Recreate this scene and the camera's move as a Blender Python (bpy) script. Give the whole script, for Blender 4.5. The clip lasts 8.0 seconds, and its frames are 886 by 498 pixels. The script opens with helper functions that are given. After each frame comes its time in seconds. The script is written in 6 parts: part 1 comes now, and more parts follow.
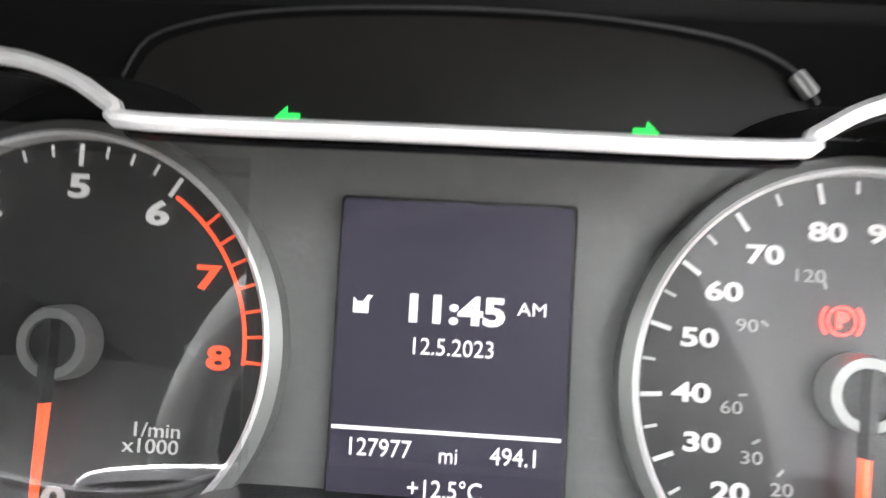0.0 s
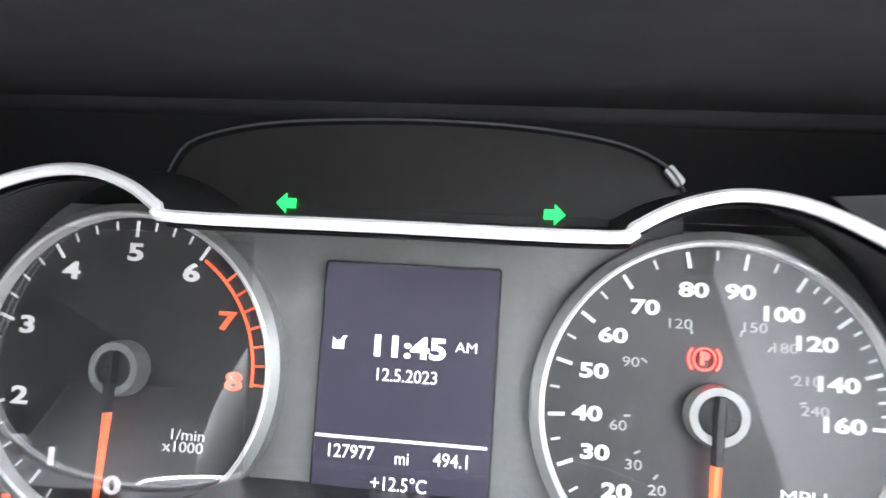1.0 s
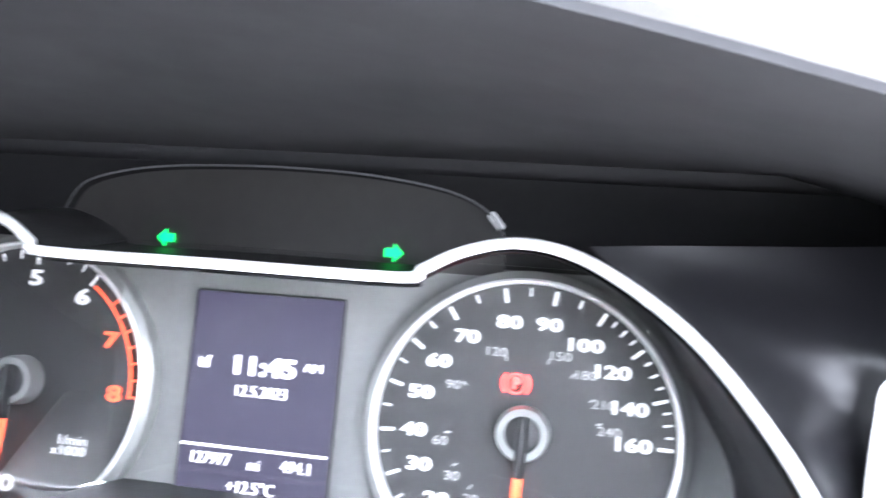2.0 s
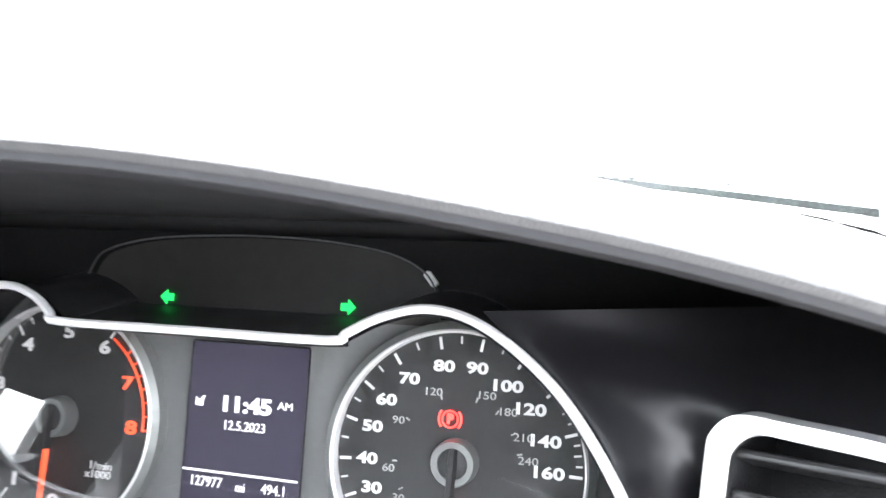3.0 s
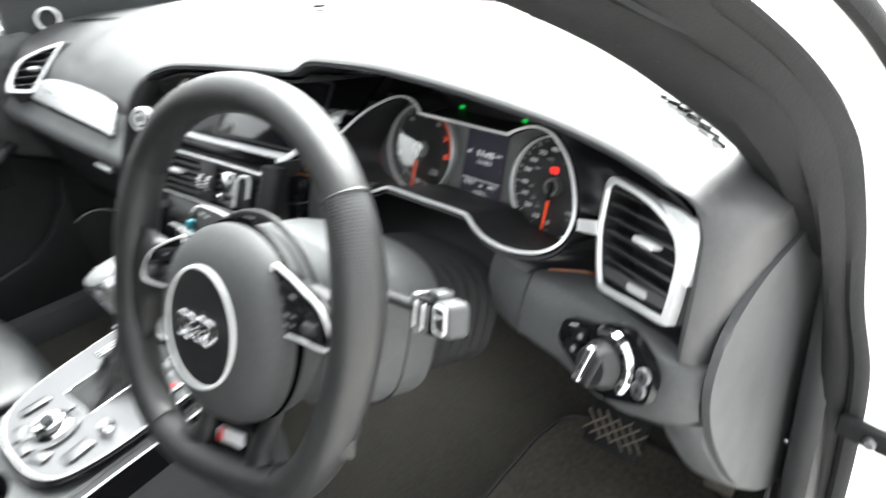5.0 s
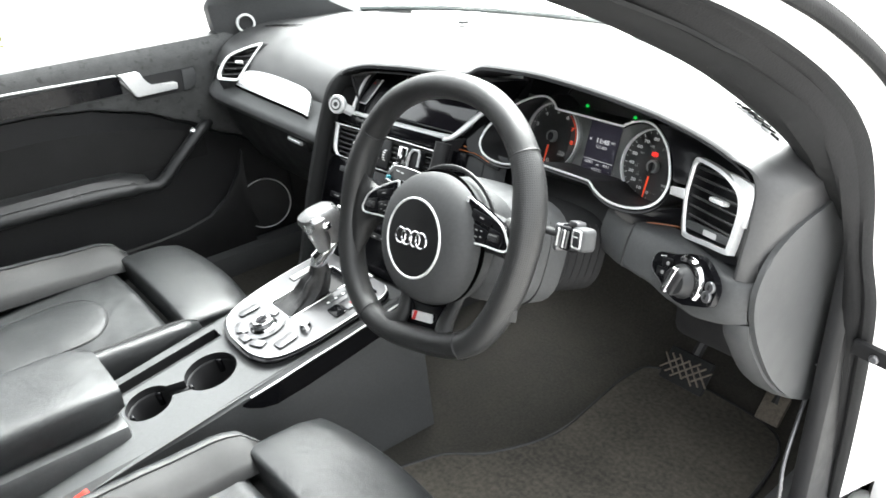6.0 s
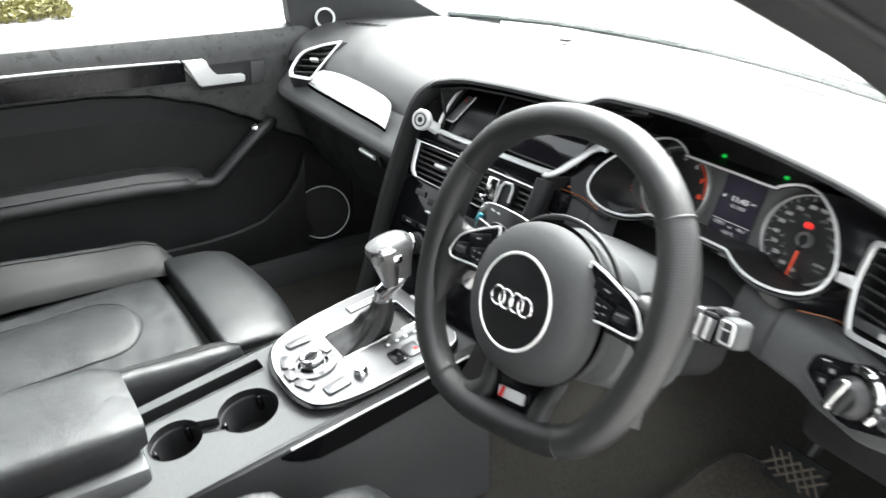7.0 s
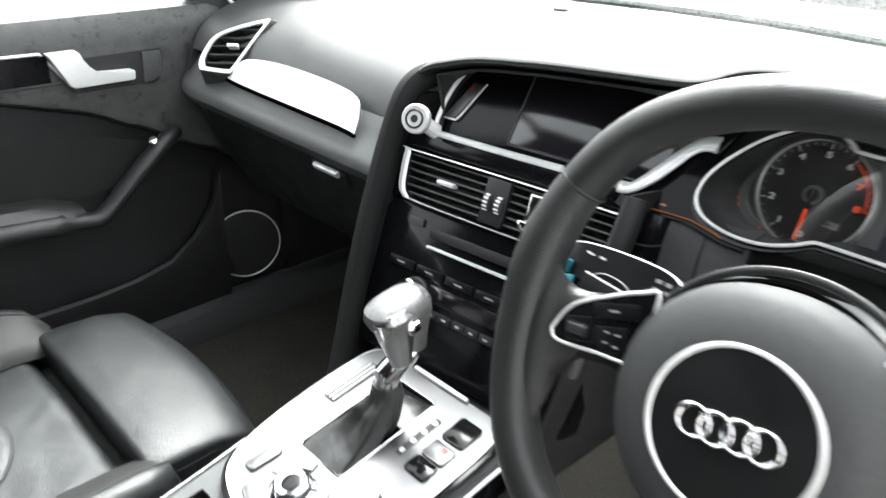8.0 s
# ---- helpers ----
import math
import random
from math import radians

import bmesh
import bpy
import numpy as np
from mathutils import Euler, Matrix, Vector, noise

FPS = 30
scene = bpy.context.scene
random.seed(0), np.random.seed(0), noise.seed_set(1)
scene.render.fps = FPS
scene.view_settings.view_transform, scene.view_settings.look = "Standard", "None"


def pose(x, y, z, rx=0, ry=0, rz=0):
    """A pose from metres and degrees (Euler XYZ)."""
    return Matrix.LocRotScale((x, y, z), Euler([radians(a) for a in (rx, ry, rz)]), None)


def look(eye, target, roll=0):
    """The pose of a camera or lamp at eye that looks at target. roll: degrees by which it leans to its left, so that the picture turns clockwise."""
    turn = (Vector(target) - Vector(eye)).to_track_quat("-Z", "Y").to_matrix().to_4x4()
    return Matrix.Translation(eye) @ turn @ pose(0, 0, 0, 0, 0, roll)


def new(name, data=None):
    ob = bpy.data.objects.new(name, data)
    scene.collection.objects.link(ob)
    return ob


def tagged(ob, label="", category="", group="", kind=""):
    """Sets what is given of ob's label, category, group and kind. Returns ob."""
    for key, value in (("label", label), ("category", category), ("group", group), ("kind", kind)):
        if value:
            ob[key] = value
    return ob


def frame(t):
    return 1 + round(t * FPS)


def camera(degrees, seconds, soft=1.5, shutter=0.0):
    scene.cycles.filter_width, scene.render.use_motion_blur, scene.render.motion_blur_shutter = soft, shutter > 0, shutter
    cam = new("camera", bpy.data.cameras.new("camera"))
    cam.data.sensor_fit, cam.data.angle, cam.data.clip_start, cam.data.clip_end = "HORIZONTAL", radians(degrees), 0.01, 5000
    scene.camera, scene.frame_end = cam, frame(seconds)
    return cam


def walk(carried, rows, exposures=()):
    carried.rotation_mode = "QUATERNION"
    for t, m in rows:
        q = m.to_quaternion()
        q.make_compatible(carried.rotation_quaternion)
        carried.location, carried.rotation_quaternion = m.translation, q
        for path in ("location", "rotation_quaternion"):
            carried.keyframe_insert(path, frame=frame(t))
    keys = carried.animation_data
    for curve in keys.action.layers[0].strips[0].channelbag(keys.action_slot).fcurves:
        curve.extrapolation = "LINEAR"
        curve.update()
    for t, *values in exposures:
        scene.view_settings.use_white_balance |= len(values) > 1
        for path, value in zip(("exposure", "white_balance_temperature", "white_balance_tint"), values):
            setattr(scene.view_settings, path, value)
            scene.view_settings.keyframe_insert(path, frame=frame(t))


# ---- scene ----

# ---- camera and its walk ----
cam = camera(61.0, 8.0, soft=1.5, shutter=0.5)
PATH = [
    (0, (0.377, -0.188, 0.971), (0.263, 1.735, 0.435), 2.1),
    (0.5, (0.39, -0.217, 0.981), (0.247, 1.73, 0.545), 2.1),
    (1, (0.412, -0.24, 0.994), (0.144, 1.689, 0.536), 1.1),
    (1.5, (0.44, -0.265, 1.005), (0.1, 1.662, 0.592), 1.9),
    (2, (0.475, -0.261, 1.009), (0.16, 1.67, 0.593), 1.9),
    (2.2, (0.496, -0.257, 1.012), (0.153, 1.667, 0.587), 1.4),
    (3.3, (0.566, -0.308, 1.06), (-0.077, 1.529, 0.6), -2.4),
    (3.5, (0.597, -0.328, 1.069), (-0.13, 1.471, 0.585), -2.6),
    (3.8, (0.661, -0.363, 1.088), (-0.23, 1.317, 0.471), -3.8),
    (4, (0.702, -0.396, 1.103), (-0.29, 1.229, 0.49), -4.2),
    (4.5, (0.789, -0.481, 1.142), (-0.284, 1.015, 0.36), -3.1),
    (5, (0.884, -0.598, 1.215), (-0.369, 0.634, 0.26), -4.5),
    (5.2, (0.925, -0.658, 1.239), (-0.382, 0.498, 0.264), -5.2),
    (6.3, (1.065, -0.892, 1.303), (-0.346, 0.208, 0.409), -2.3),
    (6.5, (1.03, -0.878, 1.301), (-0.389, 0.222, 0.42), -1.1),
    (7, (0.869, -0.816, 1.271), (-0.591, 0.207, 0.364), 1.5),
    (7.5, (0.68, -0.789, 1.211), (-0.673, 0.385, 0.322), 2.9),
    (8, (0.498, -0.733, 1.161), (-0.77, 0.522, 0.258), 1.7),
]
EXPOSURES = [(0.0, 4.8, 6720, 11), (0.5, 5.03, 6660, 11), (1.0, 5.38, 6380, 12), (1.5, 5.85, 6000, 14), (2.0, 6.12, 5920, 14), (2.2, 6.12, 5920, 14), (2.8, 5.5, 6200, 12), (3.3, 4.85, 6400, 10), (3.5, 4.62, 6450, 9), (4.0, 4.17, 6500, 8), (4.5, 3.8, 6500, 8), (5.2, 3.3, 6520, 7), (6.5, 3.36, 6520, 7), (7.0, 3.22, 6520, 7), (8.0, 3.28, 6520, 7)]
walk(cam, [(t, look(e, g, r)) for t, e, g, r in PATH], EXPOSURES)

# ---- overcast daylight ----
world = bpy.data.worlds.new("sky")
world.use_nodes = True
scene.world = world
wn = world.node_tree.nodes
sky = wn.new("ShaderNodeTexSky")
sky.sky_type, sky.sun_disc = "NISHITA", False
sky.sun_elevation, sky.sun_rotation = radians(53), radians(333)
sky.air_density, sky.dust_density, sky.ozone_density = 1.0, 6.0, 0.6
grey = wn.new("ShaderNodeHueSaturation")
grey.inputs["Saturation"].default_value = 0.12
world.node_tree.links.new(sky.outputs[0], grey.inputs["Color"])
world.node_tree.links.new(grey.outputs[0], wn["Background"].inputs["Color"])
wn["Background"].inputs["Strength"].default_value = 0.15
sun = new("sun", bpy.data.lights.new("sun", "SUN"))
sun.data.energy, sun.data.angle, sun.data.color = 1.5, radians(40), (0.95, 0.99, 1.0)
sun.matrix_world = look((-2, 4, 6), (0, 0, 0))


# ---- materials ----
def material(name, base, rough=0.5, metal=0.0, var=0.15, scale=40.0, bump=0.0, bump_scale=400.0, coat=0.0, emit=None, power=0.0, rough_var=0.1, spec=0.5, stretch=None, holes=0.0, crease=0.0, stains=0.0):
    """A Principled surface whose colour and gloss vary at a coarse and a fine scale."""
    m = bpy.data.materials.new(name)
    m.use_nodes = True
    nt = m.node_tree
    p = nt.nodes["Principled BSDF"]
    p.inputs["Roughness"].default_value, p.inputs["Metallic"].default_value = rough, metal
    p.inputs["Coat Weight"].default_value, p.inputs["Specular IOR Level"].default_value = coat, spec
    p.inputs["Coat Roughness"].default_value = 0.05
    tc = nt.nodes.new("ShaderNodeTexCoord")
    src = tc.outputs["Object"]
    if stretch:
        mp = nt.nodes.new("ShaderNodeMapping")
        mp.inputs["Scale"].default_value = stretch
        nt.links.new(src, mp.inputs["Vector"])
        src = mp.outputs[0]
    a, b = nt.nodes.new("ShaderNodeTexNoise"), nt.nodes.new("ShaderNodeTexNoise")
    a.inputs["Scale"].default_value, b.inputs["Scale"].default_value = scale * 0.25, scale * 4
    a.inputs["Detail"].default_value = 6
    for q in (a, b):
        nt.links.new(src, q.inputs["Vector"])
    add = nt.nodes.new("ShaderNodeMath")
    nt.links.new(a.outputs["Fac"], add.inputs[0]), nt.links.new(b.outputs["Fac"], add.inputs[1])
    ramp = nt.nodes.new("ShaderNodeMapRange")
    ramp.inputs["From Min"].default_value, ramp.inputs["From Max"].default_value = 0.6, 1.4
    ramp.inputs["To Min"].default_value, ramp.inputs["To Max"].default_value = 1 - var, 1 + var
    nt.links.new(add.outputs[0], ramp.inputs["Value"])
    mul = nt.nodes.new("ShaderNodeVectorMath")
    mul.operation = "SCALE"
    mul.inputs[0].default_value = base
    nt.links.new(ramp.outputs[0], mul.inputs["Scale"])
    nt.links.new(mul.outputs[0], p.inputs["Base Color"])
    if stains:
        sn, sr, sm = nt.nodes.new("ShaderNodeTexNoise"), nt.nodes.new("ShaderNodeMapRange"), nt.nodes.new("ShaderNodeVectorMath")
        sn.inputs["Scale"].default_value, sn.inputs["Detail"].default_value, sn.inputs["Roughness"].default_value = stains, 4.0, 0.7
        sr.inputs["From Min"].default_value, sr.inputs["From Max"].default_value = 0.57, 0.64
        sr.inputs["To Min"].default_value, sr.inputs["To Max"].default_value = 1.0, 0.42
        sm.operation = "SCALE"
        nt.links.new(src, sn.inputs["Vector"]), nt.links.new(sn.outputs["Fac"], sr.inputs["Value"])
        nt.links.new(mul.outputs[0], sm.inputs[0]), nt.links.new(sr.outputs[0], sm.inputs["Scale"])
        nt.links.new(sm.outputs[0], p.inputs["Base Color"])
    rr = nt.nodes.new("ShaderNodeMapRange")
    rr.inputs["From Min"].default_value, rr.inputs["From Max"].default_value = 0.3, 0.7
    rr.inputs["To Min"].default_value, rr.inputs["To Max"].default_value = max(rough - rough_var, 0.02), min(rough + rough_var, 1)
    nt.links.new(a.outputs["Fac"], rr.inputs["Value"])
    nt.links.new(rr.outputs[0], p.inputs["Roughness"])
    if holes:
        hv = nt.nodes.new("ShaderNodeTexVoronoi")
        hv.voronoi_dimensions = "2D"
        hv.inputs["Scale"].default_value, hv.inputs["Randomness"].default_value = holes, 0.08
        nt.links.new(tc.outputs["UV"], hv.inputs["Vector"])
        hm = nt.nodes.new("ShaderNodeMapRange")
        hm.inputs["From Min"].default_value, hm.inputs["From Max"].default_value = 0.22, 0.34
        hm.inputs["To Min"].default_value, hm.inputs["To Max"].default_value = 0.18, 1.0
        nt.links.new(hv.outputs["Distance"], hm.inputs["Value"])
        hs = nt.nodes.new("ShaderNodeVectorMath")
        hs.operation = "SCALE"
        nt.links.new(mul.outputs[0], hs.inputs[0]), nt.links.new(hm.outputs[0], hs.inputs["Scale"])
        nt.links.new(hs.outputs[0], p.inputs["Base Color"])
        hb = nt.nodes.new("ShaderNodeBump")
        hb.inputs["Strength"].default_value, hb.inputs["Distance"].default_value = 0.35, 0.0006
        nt.links.new(hm.outputs[0], hb.inputs["Height"]), nt.links.new(hb.outputs[0], p.inputs["Normal"])
    if bump:
        v = nt.nodes.new("ShaderNodeTexVoronoi")
        v.inputs["Scale"].default_value = bump_scale
        nt.links.new(src, v.inputs["Vector"])
        bp = nt.nodes.new("ShaderNodeBump")
        bp.inputs["Strength"].default_value, bp.inputs["Distance"].default_value = bump, 0.0006
        nt.links.new(v.outputs["Distance"], bp.inputs["Height"])
        nt.links.new(bp.outputs[0], p.inputs["Normal"])
        if crease:
            cn, cb = nt.nodes.new("ShaderNodeTexNoise"), nt.nodes.new("ShaderNodeBump")
            cn.inputs["Scale"].default_value, cn.inputs["Detail"].default_value, cn.inputs["Distortion"].default_value = 16.0, 3.0, 0.3
            cb.inputs["Strength"].default_value, cb.inputs["Distance"].default_value = crease, 0.010
            nt.links.new(src, cn.inputs["Vector"])
            nt.links.new(cn.outputs["Fac"], cb.inputs["Height"])
            nt.links.new(cb.outputs[0], bp.inputs["Normal"])
    if emit:
        p.inputs["Emission Color"].default_value, p.inputs["Emission Strength"].default_value = (*emit, 1), power
    return m


def glass(name, base=0.04, tint=(1, 1, 1), rough=0.0, edge=0.8):
    """A thin clear pane: straight through, with a mirror gloss that grows towards grazing."""
    m = bpy.data.materials.new(name)
    m.use_nodes = True
    nt = m.node_tree
    nt.nodes.remove(nt.nodes["Principled BSDF"])
    out = nt.nodes["Material Output"]
    tr, gl, mix, lw, pw, ma = (nt.nodes.new(k) for k in ("ShaderNodeBsdfTransparent", "ShaderNodeBsdfGlossy", "ShaderNodeMixShader", "ShaderNodeLayerWeight", "ShaderNodeMath", "ShaderNodeMath"))
    tr.inputs[0].default_value = (*tint, 1)
    gl.inputs["Roughness"].default_value = rough
    lw.inputs["Blend"].default_value = 0.5
    pw.operation, ma.operation = "POWER", "MULTIPLY_ADD"
    pw.inputs[1].default_value = 5.0
    ma.inputs[1].default_value, ma.inputs[2].default_value = edge, base
    nt.links.new(lw.outputs["Facing"], pw.inputs[0]), nt.links.new(pw.outputs[0], ma.inputs[0])
    nt.links.new(ma.outputs[0], mix.inputs[0]), nt.links.new(tr.outputs[0], mix.inputs[1]), nt.links.new(gl.outputs[0], mix.inputs[2])
    nt.links.new(mix.outputs[0], out.inputs["Surface"])
    return m


PAD = material("soft_touch_pad", (0.05, 0.05, 0.051), 0.5, var=0.12, scale=60, bump=0.22, bump_scale=1100)
LOWER = material("grained_plastic", (0.060, 0.0615, 0.063), 0.55, spec=0.34, var=0.15, scale=60, bump=0.25, bump_scale=1100)
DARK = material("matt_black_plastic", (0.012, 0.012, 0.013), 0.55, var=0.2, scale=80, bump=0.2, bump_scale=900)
GLOSS = material("piano_black", (0.005, 0.005, 0.006), 0.14, spec=0.20, var=0.2, scale=30, rough_var=0.04)
SILVER = material("satin_silver", (0.78, 0.78, 0.78), 0.36, metal=0.35, var=0.05, scale=60, rough_var=0.06)
CHROME = material("bright_chrome", (0.75, 0.75, 0.76), 0.12, metal=1.0, var=0.04, scale=60, rough_var=0.04)
BRUSHED = material("brushed_aluminium", (0.17, 0.17, 0.174), 0.40, metal=1.0, var=0.1, scale=60, stretch=(1, 30, 30))
LEATHER = material("black_leather", (0.0165, 0.0175, 0.0183), 0.40, spec=0.42, var=0.35, scale=30, bump=0.6, bump_scale=800, crease=0.26)
RIMSKIN = material("worn_wheel_leather", (0.012, 0.0121, 0.0124), 0.34, spec=0.42, var=0.3, scale=25, bump=0.5, bump_scale=1300, crease=0.12)
BOOT = material("creased_soft_leather", (0.030, 0.030, 0.0305), 0.45, spec=0.4, var=0.4, scale=40, bump=0.5, bump_scale=900, crease=0.5)
ARMREST = material("padded_door_leather", (0.024, 0.0245, 0.025), 0.36, spec=0.5, var=0.25, scale=40, bump=0.4, bump_scale=900, crease=0.12)
BOLSTER = material("matt_leather", (0.012, 0.0120, 0.0122), 0.55, spec=0.32, var=0.2, scale=40, bump=0.3, bump_scale=1200)
PERF = material("perforated_leather", (0.021, 0.0213, 0.0216), 0.40, var=0.15, scale=40, holes=420)
SUEDE = material("dark_suede", (0.009, 0.0088, 0.0088), 0.85, var=0.25, scale=40, bump=0.4, bump_scale=1500)
CARPET = material("brown_grey_carpet", (0.036, 0.0335, 0.028), 0.95, var=0.5, scale=50, bump=1.0, bump_scale=700)
RUBBER = material("black_rubber", (0.013, 0.013, 0.0135), 0.75, spec=0.2, var=0.2, scale=50, bump=0.3)
PILLAR = material("dark_pillar_cloth", (0.013, 0.0133, 0.0136), 0.75, spec=0.17, var=0.2, scale=70, bump=0.35, bump_scale=900)
PAINT = material("white_car_paint", (0.78, 0.78, 0.77), 0.25, coat=0.7, var=0.03, scale=10, rough_var=0.05)
DIAL = material("dial_face", (0.018, 0.018, 0.0185), 0.5, var=0.1, scale=100)
HOUSING = material("cluster_housing", (0.115, 0.118, 0.115), 0.5, var=0.08, scale=80, bump=0.15)
SCREEN = material("dark_screen", (0.01, 0.009, 0.012), 0.08, spec=0.7, var=0.2, scale=20)
# white, grey and red print: paint with a slight glow added
INK = material("white_dial_print", (0.36, 0.36, 0.36), 0.5, var=0.03, emit=(1, 1, 1), power=0.015)
DIM = material("grey_dial_print", (0.15, 0.15, 0.15), 0.5, var=0.05, emit=(1, 1, 1), power=0.012)
REDINK = material("orange_red_print", (0.75, 0.07, 0.025), 0.5, var=0.05, emit=(1, 0.10, 0.03), power=0.04)
LCD = material("lit_display_text", (0.10, 0.10, 0.11), 0.5, var=0.02, emit=(0.95, 0.95, 1), power=0.055)
GREEN = material("green_tell_tale", (0.02, 0.5, 0.08), 0.5, emit=(0.02, 1.0, 0.12), power=0.055)
REDLAMP = material("red_tell_tale", (0.7, 0.02, 0.02), 0.5, emit=(1.0, 0.03, 0.02), power=0.25)
NEEDLE = material("orange_needle", (0.85, 0.08, 0.02), 0.4, emit=(1, 0.1, 0.03), power=0.05)
CLEAR = glass("clear_lens", 0.14)
LOWGLOSS = glass("low_gloss_lens", 0.006)
BLACKGLOSS = material("deep_gloss_black", (0.004, 0.004, 0.0045), 0.12, spec=0.10, var=0.2, scale=30, rough_var=0.04)
SATINCHROME = material("satin_chrome", (0.55, 0.55, 0.555), 0.27, metal=1.0, var=0.08, scale=60, rough_var=0.06)
SCUTTLE = material("wet_grey_scuttle", (0.10, 0.115, 0.11), 0.5, var=0.5, scale=90, bump=0.5, bump_scale=300)
SATIN = material("dark_satin_metal", (0.14, 0.14, 0.145), 0.35, metal=0.7, var=0.1, scale=60)
WINDOW = glass("window_glass", 0.02, (0.95, 0.96, 0.96), edge=0.15)
SKYBLUE = material("blue_plastic_tag", (0.02, 0.16, 0.20), 0.4)
RED = material("red_enamel", (0.5, 0.02, 0.02), 0.4)
CONCRETE = material("pale_concrete", (0.30, 0.29, 0.28), 0.8, var=0.25, scale=3, bump=0.4, bump_scale=60)
COLLAR = material("pale_dial_collar", (0.20, 0.205, 0.20), 0.4, metal=0.3, var=0.06, scale=60)
HEADLINER = material("black_headliner", (0.03, 0.03, 0.03), 0.9, var=0.05, scale=40)

PANEL = material("bright_aluminium", (0.62, 0.62, 0.625), 0.32, metal=1.0, var=0.06, scale=60, stretch=(1, 30, 30))
REFLECTED_ORANGE = material("reflected_orange", (0.26, 0.075, 0.015), 0.35, var=0.15, scale=80)
DROPS = glass("water_drop", 0.10, (0.50, 0.52, 0.53))
HEDGE = material("yellow_green_leaves", (0.12, 0.11, 0.03), 0.7, var=0.5, scale=8)
FENCE = material("weathered_fence_wood", (0.24, 0.24, 0.238), 0.8, var=0.35, scale=12, bump=0.5, bump_scale=60)
SLOT = material("black_opening", (0.0012, 0.0012, 0.0012), 1.0, spec=0.0, var=0.2)
FASCIA = material("satin_black", (0.005, 0.005, 0.006), 0.32, spec=0.3, var=0.2, scale=60, rough_var=0.04)
HOODSHADE = material("shade_black", (0.007, 0.007, 0.0075), 0.8, spec=0.15, var=0.2, scale=80)
DUSTY = material("dusty_rubber", (0.10, 0.085, 0.068), 0.8, var=0.5, scale=40, bump=0.4)
MATSKIN = material("driver_mat_carpet", (0.066, 0.060, 0.049), 0.95, var=0.6, scale=30, bump=1.0, bump_scale=650)
SLAT = material("dark_slat_plastic", (0.013, 0.013, 0.0135), 0.38, var=0.2, scale=60)
SPECK = material("pale_dust_speck", (0.14, 0.12, 0.10), 0.9, var=0.3, scale=200)
DOORSKIN = material("mottled_door_plastic", (0.058, 0.059, 0.059), 0.5, var=0.5, scale=150, bump=0.25, bump_scale=1100, rough_var=0.15, stains=42.0)
KNOB = material("worn_silver_grey_knob", (0.16, 0.16, 0.162), 0.36, metal=0.5, var=0.25, scale=60, bump=0.5, bump_scale=700)
HOODUNDER = material("shaded_hood_pad", (0.015, 0.015, 0.0165), 0.75, spec=0.25, var=0.2, scale=80)

# ---- building helpers ----
def thing(name, label, category, at=(0, 0, 0), group="", kind=""):
    ob = new(name)
    ob.location = at
    ob.empty_display_size = 0.02
    return tagged(ob, label, category, group, kind)


def part(name, bm, mat, parent=None, label="", smooth=35):
    """Link a bmesh, built in world metres, as one mesh object under a thing or a part."""
    me = bpy.data.meshes.new(name)
    bmesh.ops.remove_doubles(bm, verts=bm.verts, dist=1e-6)
    bmesh.ops.recalc_face_normals(bm, faces=bm.faces)
    bm.to_mesh(me)
    bm.free()
    me.materials.append(mat)
    if smooth:
        me.shade_smooth()
        me.set_sharp_from_angle(angle=radians(smooth))
    ob = new(name, me)
    if parent:
        ob.parent = parent
        if parent.type == "EMPTY":
            ob.matrix_parent_inverse = Matrix.Translation(parent.location).inverted()
    return tagged(ob, label)


def spline(points, n=8, closed=False):
    """A smooth curve through the points."""
    p = [Vector(q) for q in points]
    out = []
    k = len(p)
    for i in range(k if closed else k - 1):
        a, b, c, d = (p[(i + j) % k] if closed else p[min(max(i + j, 0), k - 1)] for j in (-1, 0, 1, 2))
        for s in range(n):
            t = s / n
            out.append(0.5 * (2 * b + (c - a) * t + (2 * a - 5 * b + 4 * c - d) * t * t + (3 * b - a - 3 * c + d) * t ** 3))
    if not closed:
        out.append(p[-1])
    return out


def loft(rings, closed=True, cap=True, loop=False, bm=None):
    """Faces between rings of equal length; closed: each ring is a loop; loop: the last ring meets the first."""
    bm = bm or bmesh.new()
    vs = [[bm.verts.new(q) for q in r] for r in rings]
    n = len(vs[0])
    for i in range(len(vs) if loop else len(vs) - 1):
        a, b = vs[i], vs[(i + 1) % len(vs)]
        for j in range(n if closed else n - 1):
            k = (j + 1) % n
            bm.faces.new((a[j], a[k], b[k], b[j]))
    if cap and closed and not loop:
        bm.faces.new(vs[0])
        bm.faces.new(vs[-1])
    return bm


def sheet(rows, thick=0.003, bm=None):
    """A sheet through rows of points, given thickness away from its front."""
    bm = loft(rows, closed=False, bm=bm)
    bmesh.ops.recalc_face_normals(bm, faces=bm.faces)
    bmesh.ops.solidify(bm, geom=bm.faces[:], thickness=thick)
    return bm


def ring(m, rx, ry=None, n=32, power=2.0):
    """A rounded loop in the x-y plane of m; power 2 is an ellipse, higher is squarer."""
    ry = rx if ry is None else ry
    out = []
    for i in range(n):
        a = 2 * math.pi * i / n
        c, s = math.cos(a), math.sin(a)
        out.append(m @ Vector((rx * math.copysign(abs(c) ** (2 / power), c), ry * math.copysign(abs(s) ** (2 / power), s), 0)))
    return out


